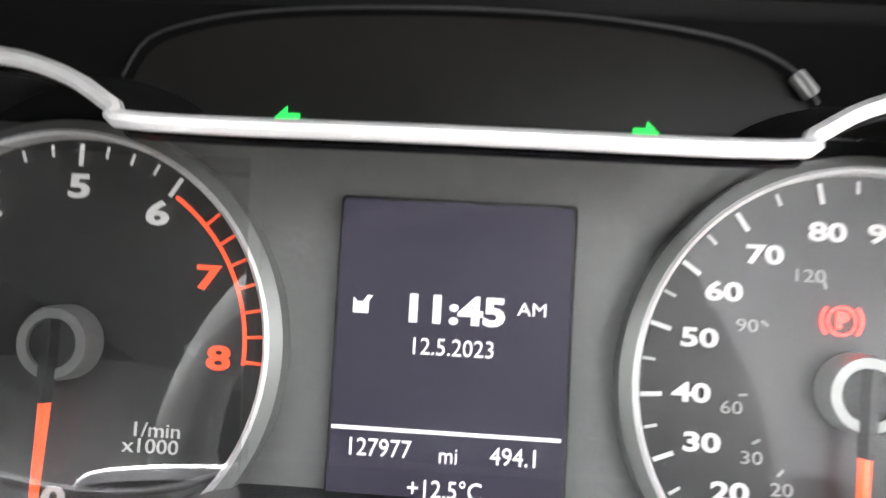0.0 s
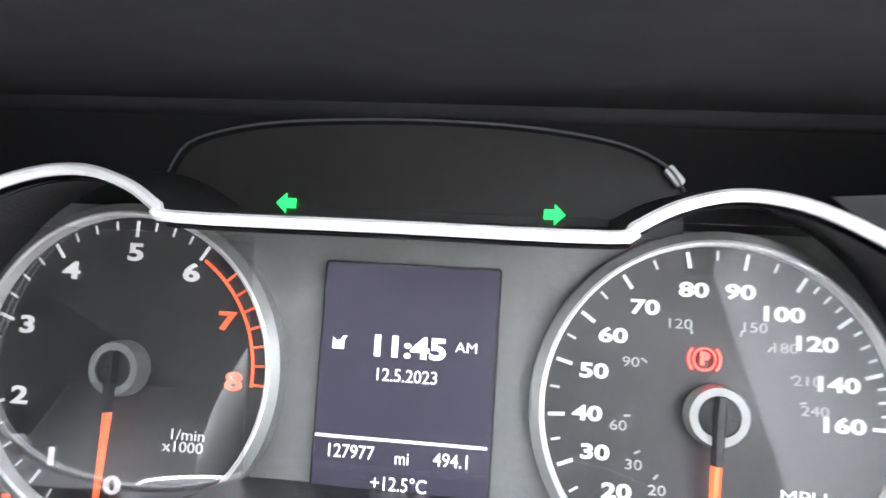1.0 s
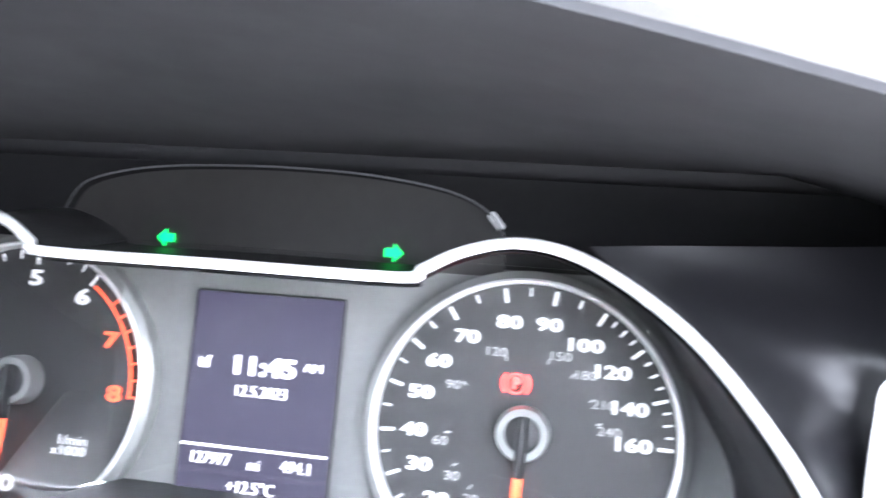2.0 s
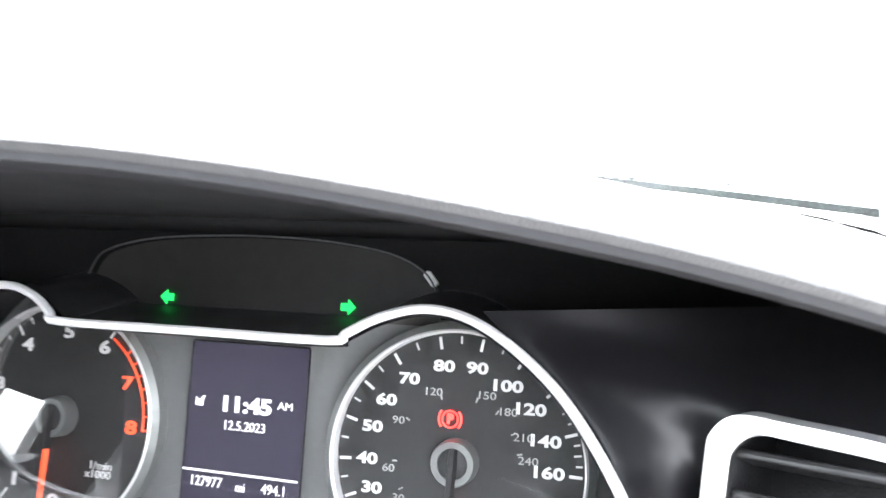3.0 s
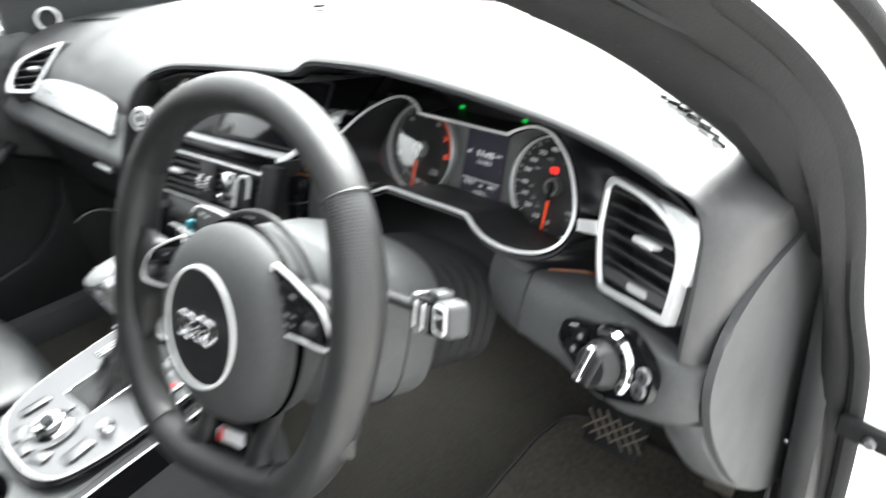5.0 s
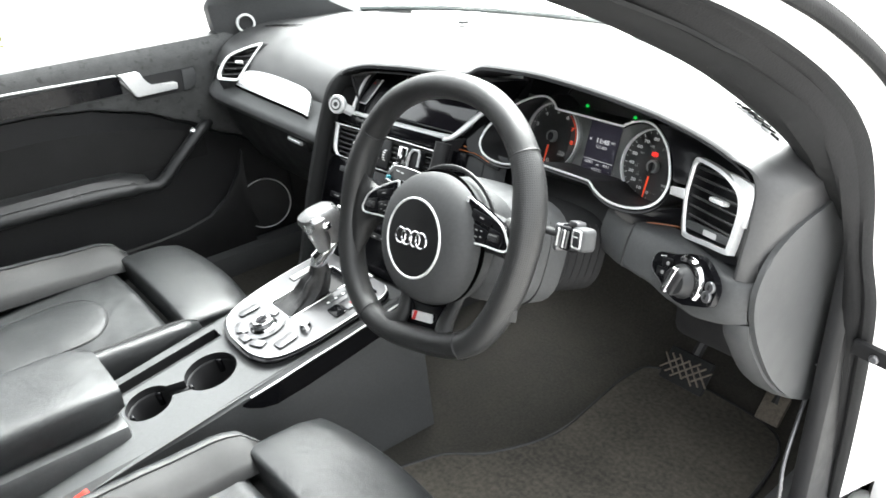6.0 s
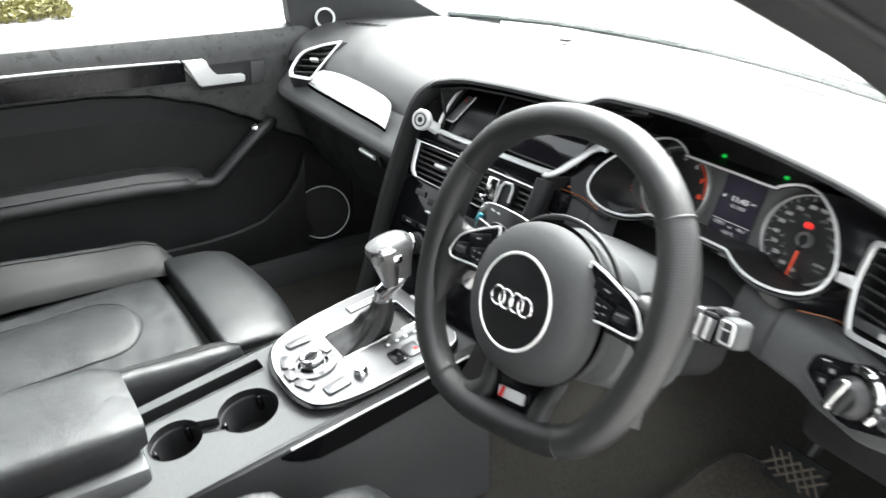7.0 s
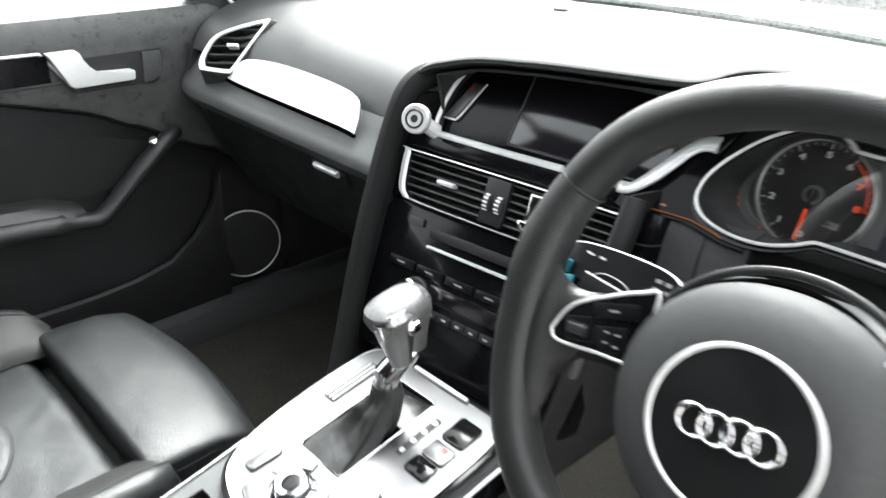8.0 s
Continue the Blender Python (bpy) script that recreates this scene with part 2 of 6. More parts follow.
def turned(m, profile, n=32, power=2.0, squash=1.0):
    """A body turned about m's z axis from rows of (radius, height)."""
    return loft([ring(m @ pose(0, 0, z), max(r, 1e-4), max(r, 1e-4) * squash, n, power) for r, z in profile])


def tube(points, r, n=12, closed=False, flat=1.0, bm=None, up=(0, 0, 1)):
    """A round or flattened rod along a curve. r: one radius, or one for each point."""
    pts = [Vector(p) for p in points]
    rings = []
    prev = None
    for i, p in enumerate(pts):
        a = pts[i - 1] if (closed or i) else p
        b = pts[(i + 1) % len(pts)] if (closed or i < len(pts) - 1) else p
        d = (b - a).normalized()
        side = d.cross(Vector(up)) if prev is None else prev - d * prev.dot(d)
        if side.length < 1e-4:
            side = d.cross(Vector((1, 0, 0)))
        side.normalize()
        prev = side
        w = d.cross(side)
        rad = r[i] if isinstance(r, (list, tuple)) else r
        rings.append([p + side * rad * math.cos(2 * math.pi * j / n) + w * rad * flat * math.sin(2 * math.pi * j / n) for j in range(n)])
    return loft(rings, loop=closed, bm=bm)


def box(m, sx, sy, sz, bevel=0.002, seg=2, bm=None):
    """A bevelled block centred on m."""
    b = bmesh.new()
    bmesh.ops.create_cube(b, size=1.0, matrix=m @ Matrix.Diagonal((sx, sy, sz, 1)))
    if bevel:
        bmesh.ops.bevel(b, geom=b.edges[:], offset=min(bevel, 0.45 * min(sx, sy, sz)), segments=seg, profile=0.5, affect="EDGES")
    if bm is None:
        return b
    me = bpy.data.meshes.new("tmp")
    b.to_mesh(me)
    b.free()
    bm.from_mesh(me)
    bpy.data.meshes.remove(me)
    return bm


def prism(m, outline, depth, bevel=0.0, seg=2, taper=1.0):
    """A plate with the given outline in m's x-y plane, from z = 0 to depth, its upper edge bevelled."""
    bm = bmesh.new()
    c = sum((Vector((*q[:2], 0)) for q in outline), Vector()) / len(outline)
    lo = [bm.verts.new(m @ Vector((q[0], q[1], 0))) for q in outline]
    hi = [bm.verts.new(m @ (c + (Vector((q[0], q[1], 0)) - c) * taper + Vector((0, 0, depth)))) for q in outline]
    n = len(outline)
    for i in range(n):
        bm.faces.new((lo[i], lo[(i + 1) % n], hi[(i + 1) % n], hi[i]))
    bm.faces.new(lo)
    top = bm.faces.new(hi)
    if bevel:
        bmesh.ops.bevel(bm, geom=top.edges[:], offset=bevel, segments=seg, profile=0.5, affect="EDGES")
    return bm


def plate_with_hole(outer, hole, thick, place):
    """A plate between two outlines in a plane, bent into place by a function of (u, v)."""
    bm = bmesh.new()
    edges = []
    for loop in (outer, hole):
        vs = [bm.verts.new((q[0], q[1], 0)) for q in loop]
        edges += [bm.edges.new((vs[i], vs[(i + 1) % len(vs)])) for i in range(len(vs))]
    bmesh.ops.triangle_fill(bm, edges=edges, use_beauty=True)
    for v in bm.verts:
        v.co = place(v.co.x, v.co.y)
    bmesh.ops.recalc_face_normals(bm, faces=bm.faces)
    bmesh.ops.solidify(bm, geom=bm.faces[:], thickness=thick)
    return bm


def arc(cx, cy, r, a0, a1, n=12):
    return [(cx + r * math.cos(radians(a0 + (a1 - a0) * i / n)), cy + r * math.sin(radians(a0 + (a1 - a0) * i / n))) for i in range(n + 1)]


def rounded(w, h, r, n=5, cx=0, cy=0):
    """The outline of a rectangle with round corners."""
    x, y = w / 2 - r, h / 2 - r
    return [q for sx, sy, a in ((1, 1, 0), (-1, 1, 90), (-1, -1, 180), (1, -1, 270)) for q in arc(cx + sx * x, cy + sy * y, r, a, a + 90, n)]


def lettering(name, text, m, size, mat, parent, label="", align="CENTER", wide=1.0, bold=0.0):
    """Flat printed characters in the built-in font, lying in m's x-y plane."""
    cu = bpy.data.curves.new("text", "FONT")
    cu.body, cu.size, cu.align_x, cu.align_y = text, size, align, "CENTER"
    cu.extrude, cu.offset, cu.resolution_u = 0.0002, bold, 3
    tmp = bpy.data.objects.new("text", cu)
    scene.collection.objects.link(tmp)
    me = bpy.data.meshes.new_from_object(tmp.evaluated_get(bpy.context.evaluated_depsgraph_get()))
    bpy.data.objects.remove(tmp)
    bpy.data.curves.remove(cu)
    bm = bmesh.new()
    bm.from_mesh(me)
    bpy.data.meshes.remove(me)
    bmesh.ops.transform(bm, matrix=m @ Matrix.Diagonal((wide, 1, 1, 1)), verts=bm.verts)
    return part(name, bm, mat, parent, label, smooth=0)


def table(x, rows):
    """Smooth interpolation in rows of (x, value, value...)."""
    xs = [r[0] for r in rows]
    x = min(max(x, xs[0]), xs[-1])
    i = max(j for j in range(len(xs) - 1) if xs[j] <= x) if x > xs[0] else 0
    t = (x - xs[i]) / (xs[i + 1] - xs[i])
    t = t * t * (3 - 2 * t) * 0.5 + t * 0.5
    return [a + (b - a) * t for a, b in zip(rows[i][1:], rows[i + 1][1:])]


def basis(o, u, n):
    """A frame at o with x along u and z along n."""
    u, n = Vector(u).normalized(), Vector(n).normalized()
    u = (u - n * u.dot(n)).normalized()
    v = n.cross(u)
    m = Matrix((u, v, n)).transposed().to_4x4()
    m.translation = Vector(o)
    return m


# ---- frames of the instrument cluster, its trim and the steering wheel ----
def leaning(o, tilt):
    """A frame at o that faces the driver, its top leaning forward by tilt degrees."""
    a = radians(tilt)
    return basis(o, (1, 0, 0), (0, -math.cos(a), math.sin(a)))


DIALS = leaning((0.37, 0.0, 0.95), 19)
TRIM = leaning((0.37, -0.0505, 0.9537), 44)
COLUMN = leaning((0.374, -0.348, 0.866), 20)
WHEEL = leaning((0.374, -0.3593, 0.870), 20) @ pose(0, 0, 0, 0, 0, 7)

# ---- ground and far surroundings ----
g = bmesh.new()
bmesh.ops.create_grid(g, x_segments=8, y_segments=8, size=600)
ground = tagged(part("ground", g, CONCRETE), "pale wet concrete forecourt", "ground", kind="structure")

# ---- car body: floor, sills, pillars, roof, glass ----
body = thing("vehicle", "white estate car body with dark grey pillar trims", "car", (0, 0, 0.2))
part("floor_pan", box(pose(0, -0.4, 0.24), 1.62, 2.6, 0.06, 0.01), RUBBER, body)


def ease(x, a, b):
    f = min(max((x - a) / (b - a), 0), 1)
    return f * f * (3 - 2 * f)


WS_EDGE = [(0.644, 0.083, 0.944), (0.656, 0.012, 0.968), (0.651, -0.076, 1.026), (0.634, -0.189, 1.093), (0.628, -0.30, 1.150), (0.622, -0.42, 1.202), (0.605, -0.70, 1.312)]
GROOVE = [(0.720, 0.10, 0.40), (0.725, 0.08, 0.52), (0.730, 0.045, 0.66), (0.733, 0.020, 0.78), (0.732, 0.000, 0.855), (0.726, -0.030, 0.925), (0.716, -0.055, 0.982), (0.703, -0.090, 1.036), (0.684, -0.155, 1.087), (0.666, -0.25, 1.140), (0.650, -0.36, 1.190), (0.625, -0.70, 1.318)]
SEAL = [(0.760, 0.09, 0.40), (0.765, 0.07, 0.52), (0.772, 0.035, 0.66), (0.772, 0.010, 0.78), (0.757, 0.000, 0.855), (0.746, -0.007, 0.935), (0.734, -0.027, 1.005), (0.719, -0.078, 1.060), (0.705, -0.150, 1.110), (0.692, -0.235, 1.155), (0.677, -0.36, 1.205), (0.648, -0.70, 1.325)]
P_INNER = [(-0.645, 0.24, 0.945), (-0.642, 0.19, 0.970), (-0.64, 0.138, 0.998), (-0.64, 0.07, 1.045), (-0.637, -0.10, 1.128), (-0.628, -0.42, 1.255), (-0.61, -0.70, 1.345)]
P_OUTER = [(-0.735, -0.092, 0.912), (-0.735, -0.110, 0.932), (-0.735, -0.120, 0.962), (-0.733, -0.126, 1.004), (-0.728, -0.140, 1.056), (-0.695, -0.43, 1.213), (-0.66, -0.70, 1.325)]
for side in (1, -1):
    if side > 0:
        inner = spline(WS_EDGE, 8)
        outer = spline([(0.724, 0.02, 0.875), (0.719, -0.022, 0.932), (0.711, -0.055, 0.985), (0.682, -0.150, 1.087), (0.665, -0.25, 1.140), (0.650, -0.36, 1.190), (0.624, -0.70, 1.318)], 8)
        rows = []
        for a, b in zip(inner, outer):
            mid = (a + b) / 2 + Vector((-0.006, -0.016, 0.0))
            rows.append([a + Vector((0.03, 0.10, 0.012)), a + Vector((0.008, 0.03, 0.004)), a, a.lerp(mid, 0.5) + Vector((0, -0.006, 0)), mid, b.lerp(mid, 0.45) + Vector((0, -0.006, 0)), b, b + Vector((0.01, 0.02, -0.01))])
        part("pillar_trim", sheet(rows, 0.004), PILLAR, body, "dark grey grained pillar trim")
    else:
        rows = []
        for a, b in zip(spline(P_INNER, 8), spline(P_OUTER, 8)):
            row = [a + Vector((-0.03, 0.05, 0.0)), a + Vector((-0.006, 0.015, 0))]
            for k in range(9):
                f = k / 8
                q = a.lerp(b, f)
                q.x += 0.022 * math.sin(math.pi * f) * (1 - 0.6 * f) - 0.01 * f * (1 - f)
                row.append(q)
            row += [b + Vector((-0.012, -0.004, 0)), b + Vector((-0.03, 0.02, 0))]
            rows.append(row)
        part("pillar_trim", sheet(rows, 0.004), LOWER, body, "dark grey pillar trim with corner panel")
        tm = basis((-0.696, -0.056, 0.965), (0.3, 1, 0), (0.93, -0.36, 0.06))
        tw = part("tweeter", turned(tm, [(0.023, -0.016), (0.023, 0.002), (0.0215, 0.005), (0.017, 0.004), (0.015, -0.002), (0.0001, -0.002)], 32), DARK, body, "round tweeter in the corner panel")
        part("tweeter_ring", tube([tm @ Vector((0.0200 * math.cos(radians(10 * i)), 0.0200 * math.sin(radians(10 * i)), 0.004)) for i in range(36)], 0.0030, 8, closed=True, flat=0.6), SILVER, tw, "bright tweeter ring")
    if side < 0:
        continue
    s = spline(SEAL, 8)
    rows = []
    for a, b in zip(spline(GROOVE, 8), s):
        way = Vector((-0.35, -0.9, 0.25)).normalized()
        rows.append([a + Vector((0.004, 0.03, 0)), a - way * 0.004] + [a.lerp(b, f) + way * h for f, h in ((0.06, 0.001), (0.12, 0.005), (0.24, 0.0095), (0.40, 0.0110), (0.54, 0.0095), (0.64, 0.0055), (0.69, -0.001), (0.73, -0.003), (0.77, 0.001), (0.82, 0.0045), (0.90, 0.0055), (0.97, 0.003), (1.0, -0.001))] + [b - way * 0.004, b + Vector((0.0, 0.004 + 0.020 * ease(b.z, 1.0, 1.12), 0))])
    part("door_seal", sheet(rows, 0.002), RUBBER, body, "black rubber door seal with a double lip")
    w = [[p + Vector((dx, dy, dz)) for dx, dy, dz in ((-0.004, 0.004, -0.002), (0.004, 0.012, 0.0), (0.010, 0.028, 0.004), (0.017, 0.048, 0.007), (0.024, 0.068, 0.009), (0.032, 0.090, 0.010), (0.026, 0.16, 0.002))] for p in s]
    part("door_jamb", sheet(w, 0.002), PAINT, body, "white painted door frame")
outer_line = spline([(p[0] + 0.022, p[1] + 0.060, p[2] + 0.013) for p in SEAL[4:]], 8)
part("outer_moulding", tube(outer_line, 0.015, 12, flat=0.6), RUBBER, body, "black outer moulding of the door frame")
part("check_strap", box(pose(0.835, 0.010, 0.719, 0, 4, 0), 0.15, 0.012, 0.022, 0.004), RUBBER, body, "black door check strap")
part("strap_bolt", turned(basis((0.790, 0.003, 0.721), (1, 0, 0), (0, -1, 0)), [(0.006, 0), (0.006, 0.003), (0.004, 0.005)], 12), SATIN, body)
part("sill_edge", tube(spline([(0.702, 0.055, 0.585), (0.704, 0.040, 0.560), (0.712, 0.0, 0.50), (0.722, -0.02, 0.46), (0.724, -0.025, 0.40)], 6), 0.003, 8), SATIN, body, "pale edge of the sill cover")
part("pillar_joint", tube([(0.712, 0.036, 0.655), (0.729, 0.030, 0.652)], 0.0012, 6), SATIN, body)
# windscreen and roof
ws = []
for i in range(9):
    x = -0.66 + 1.32 * i / 8
    k = 1 - (x / 0.66) ** 2
    ws.append([Vector((x, 0.26 + 0.19 * k, 0.952)), Vector((x * 0.985, -0.02 + 0.16 * k, 1.075)), Vector((x * 0.95, -0.24 + 0.13 * k, 1.155)), Vector((x * 0.9, -0.48 + 0.09 * k, 1.24)), Vector((x * 0.85, -0.70 + 0.04 * k, 1.31))])
part("windscreen", sheet(ws, 0.004), WINDOW, body, "clear windscreen with fine rain spots")
rf = [[Vector((-0.66 + 1.32 * i / 8, -0.68 - 0.17 * j, 1.325 + 0.02 * min(j, 2) + 0.03 * (1 - ((i - 4) / 4) ** 2))) for j in range(12)] for i in range(9)]
part("roof", sheet(rf, 0.03), HEADLINER, body, "black roof lining")
part("rear_bulkhead", box(pose(0, -2.45, 0.75), 1.5, 0.05, 1.2, 0.01), SUEDE, body)
def upright_panel(side, y0, y1, z0, z1, name, mat, label=""):
    """An unseen panel of a side wall, leaning in towards the roof."""
    lean = lambda z: 0.755 - 0.10 * max(0, z - 0.95) / 0.38
    return part(name, sheet([[Vector((side * lean(z0 + (z1 - z0) * k / 6), y, z0 + (z1 - z0) * k / 6)) for k in range(7)] for y in (y0, (y0 + y1) / 2, y1)], 0.03), mat, body, label)


# unseen walls, added to frame the bright opening mirrored in the rev counter lens
for side in (1, -1):
    upright_panel(side, -1.125, -2.44, 0.26, 1.36, "added_side_wall", SUEDE, "added dark wall closing the unseen rear side")
    upright_panel(side, -0.983, -1.125, 0.26, 0.89, "added_low_panel", SUEDE, "added dark panel under an unseen side opening")
    upright_panel(side, -0.983, -1.125, 1.093, 1.36, "added_header", SUEDE, "added dark panel over an unseen side opening")
    upright_panel(side, -0.88, -0.983, 0.26, 1.36, "middle_pillar", SUEDE, "dark middle pillar trim")
    part("sill", box(pose(0.80 * side, -0.75, 0.30), 0.10, 1.9, 0.14, 0.03), PAINT, body)
    part("sill_cover", box(pose(0.715 * side, -0.75, 0.345), 0.08, 1.9, 0.11, 0.03), LOWER, body, "dark sill cover")
# bonnet and scuttle ahead of the windscreen
bn = [[Vector((-0.75 + 1.5 * i / 10, 0.49 + 0.14 * j, 0.935 - 0.003 * j * j + 0.03 * (1 - ((i - 5) / 5) ** 2))) for j in range(8)] for i in range(11)]
part("bonnet", sheet(bn, 0.01), PAINT, body, "white bonnet seen through the windscreen")
part("scuttle", tube(spline([(-0.68, 0.25, 0.955), (-0.4, 0.385, 0.963), (0, 0.447, 0.965), (0.4, 0.385, 0.963), (0.68, 0.25, 0.955)], 8), 0.013, 8, flat=0.6), SCUTTLE, body, "wet grey scuttle edge under the windscreen")
# footwell bulkhead and kick panels
for side in (1, -1):
    part("kick_panel", box(pose(0.735 * side, 0.24, 0.62), 0.03, 0.46, 0.62, 0.01), DARK, body)
    part("wing", box(pose(0.83 * side, 0.75, 0.55), 0.12, 1.2, 0.62, 0.05), PAINT, body)
part("front_bulkhead", box(pose(0, 0.47, 0.58), 1.60, 0.04, 0.64, 0.01), DARK, body)
tagged(part("floor", sheet([[Vector((-0.74 + 1.48 * i / 14, 0.45 - 0.1 * j, 0.335 + (0.10 * ((1.8 - j) / 1.8) ** 2 if j < 2 else 0) + 0.004 * math.sin(i * 2.1 + j))) for j in range(17)] for i in range(15)], 0.02), CARPET), "dark brown-grey carpeted car floor", "floor", kind="structure")

# ---- dashboard ----
dash = thing("dashboard", "dark grey soft-touch dashboard with silver and gloss black trim", "dashboard", (0, 0.1, 0.7))
LIP = [(-0.72, -0.075, 0.925), (-0.6, -0.10, 0.938), (-0.4, -0.125, 0.943), (-0.22, -0.135, 0.938), (-0.185, -0.138, 0.936), (-0.165, -0.138, 0.946), (-0.14, -0.138, 0.964), (-0.11, -0.14, 0.979), (-0.06, -0.14, 0.992), (0.0, -0.14, 1.000), (0.05, -0.138, 1.005), (0.16, -0.129, 1.012), (0.19, -0.130, 1.016), (0.205, -0.132, 1.021), (0.215, -0.134, 1.026), (0.228, -0.137, 1.032), (0.25, -0.142, 1.0385), (0.30, -0.151, 1.045), (0.36, -0.156, 1.0495), (0.41, -0.154, 1.0475), (0.45, -0.148, 1.0425), (0.48, -0.142, 1.037), (0.51, -0.135, 1.0305), (0.54, -0.129, 1.0235), (0.57, -0.125, 1.0155), (0.60, -0.122, 1.006), (0.634, -0.121, 0.993), (0.655, -0.12, 0.981), (0.668, -0.122, 0.970), (0.682, -0.125, 0.955)]


LIP_LINE = spline(LIP, 12)


def lip(x):
    """Height and depth of the pad's front edge."""
    x = min(max(x, LIP[0][0]), LIP[-1][0])
    for p, q in zip(LIP_LINE, LIP_LINE[1:]):
        if p.x <= x <= q.x:
            f = (x - p.x) / max(q.x - p.x, 1e-9)
            return p.y + (q.y - p.y) * f, p.z + (q.z - p.z) * f - 0.008 * min(max((x + 0.16) / 0.05, 0), 1)
    return LIP[-1][1], LIP[-1][2] - 0.008


def mixed(a, b, f):
    return [(p[0] + (q[0] - p[0]) * f, p[1] + (q[1] - p[1]) * f) for p, q in zip(a, b)]


def hood_profile(x):
    """The pad over the screen and the dials: a lip that rolls under."""
    y, z = lip(x)
    k = 1 - (x / 0.72) ** 2
    return [(0.245 + 0.19 * k, 0.945), (0.16 + 0.12 * k, 0.962), (0.04, 0.973 + 0.28 * max(z - 0.952, -0.02)), (y + 0.07, z - 0.005), (y + 0.028, z), (y + 0.008, z - 0.0005), (y + 0.002, z - 0.0025), (y, z - 0.005), (y + 0.001, z - 0.0075), (y + 0.004, z - 0.0078), (y + 0.012, z - 0.0065), (y + 0.025, z - 0.006), (y + 0.04, z - 0.006)]


def slope_profile(x):
    """The pad before the passenger: one soft slope down to the bright panel."""
    k = 1 - (x / 0.72) ** 2
    return [(0.245 + 0.19 * k, 0.945), (0.16 + 0.12 * k, 0.960), (0.04, 0.964), (-0.02, 0.960), (-0.055, 0.954), (-0.080, 0.947), (-0.100, 0.939), (-0.116, 0.930), (-0.128, 0.920), (-0.137, 0.909), (-0.143, 0.899), (-0.148, 0.890), (-0.150, 0.884)]


def inward(profile, d):
    """The profile shrunk by d towards its inside."""
    out = []
    for i, (y, z) in enumerate(profile):
        a, b = profile[max(i - 1, 0)], profile[min(i + 1, len(profile) - 1)]
        t = Vector((b[0] - a[0], b[1] - a[1])).normalized()
        out.append((y - t.y * d, z + t.x * d))
    return out


def pad_height(x, y):
    prof = hood_profile(x) if x > 0 else slope_profile(x)
    for a, b in zip(prof, prof[1:]):
        if b[0] <= y <= a[0]:
            return a[1] + (b[1] - a[1]) * (a[0] - y) / (a[0] - b[0])
    return prof[-1][1]


rows = []
left = slope_profile(-0.69)
for deg in (90, 75, 60, 45, 30, 15, 0):
    c = math.cos(radians(deg))
    rows.append([Vector((-0.690 - 0.024 * math.sin(radians(deg)), y, z)) for y, z in inward(left, 0.026 * (1 - c))])
for i in range(1, 150):
    x = -0.69 + 1.328 * i / 149
    rows.append([Vector((x, y, z)) for y, z in mixed(slope_profile(x), hood_profile(x), ease(x, -0.195, -0.150))])


def end_row(z):
    """The rounded end beside the driver's vent: from the door side round the nose to the fascia."""
    x, y = table(z, [(0.852, 0.676, -0.156), (0.868, 0.677, -0.1555), (0.88, 0.678, -0.154), (0.92, 0.678, -0.144), (0.945, 0.6765, -0.137), (0.961, 0.674, -0.131)])
    f = ease(z, 0.90, 0.96)
    top = lambda q: z - q * f
    return [Vector(q) for q in ((0.705, 0.10, top(0.012)), (0.7055, 0.05, top(0.008)), (0.7055, -0.01, top(0.004)), (0.7055, min(y + 0.075, -0.05), top(0.004)), (0.7045, y + 0.045, z), (0.7025, y + 0.024, z), (0.698, y + 0.010, z), (0.690, y + 0.001, z), (x + 0.005, y - 0.0015, z), (x + 0.001, y + 0.0005, z), (x, y + 0.005, z), (x - 0.001, y + 0.015, z), (x - 0.002, y + 0.03, z))]


first, last = rows[-1], end_row(0.950)
for k in range(1, 10):
    f = k / 10
    g = 0.0085 * math.sin(math.pi * f)
    rows.append([a.lerp(b, f) + Vector((g, -0.2 * g, g)) * (1 if j > 2 else 0.4) for j, (a, b) in enumerate(zip(first, last))])
rows += [end_row(z) for z in (0.950, 0.944, 0.93, 0.915, 0.90, 0.885, 0.87, 0.86, 0.854)]
low = rows[-1]
rows.append([p + Vector((0, 0, -0.002)) + (Vector((0.69, 0.0, p.z)) - p) * 0.03 for p in low])
rows.append([p + Vector((0, 0, -0.002)) + (Vector((0.69, 0.0, p.z)) - p) * 0.15 for p in low])
part("top_pad", sheet(rows, 0.003), PAD, dash, "dark soft-touch dashboard top lit pale by the sky")
# recess under the hood, over the screen and the dials, blackened for its shade
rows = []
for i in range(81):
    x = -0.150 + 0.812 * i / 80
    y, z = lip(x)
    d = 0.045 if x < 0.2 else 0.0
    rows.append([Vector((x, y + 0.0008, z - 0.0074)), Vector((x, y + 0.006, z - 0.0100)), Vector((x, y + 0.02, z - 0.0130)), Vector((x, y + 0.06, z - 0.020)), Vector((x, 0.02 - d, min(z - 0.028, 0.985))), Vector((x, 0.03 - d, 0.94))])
part("hood_underside", sheet(rows, 0.002), HOODUNDER, dash, "underside of the hood, coloured black for its shade")

# passenger side: front roll, bright trim panel, glovebox
rows, under = [], []
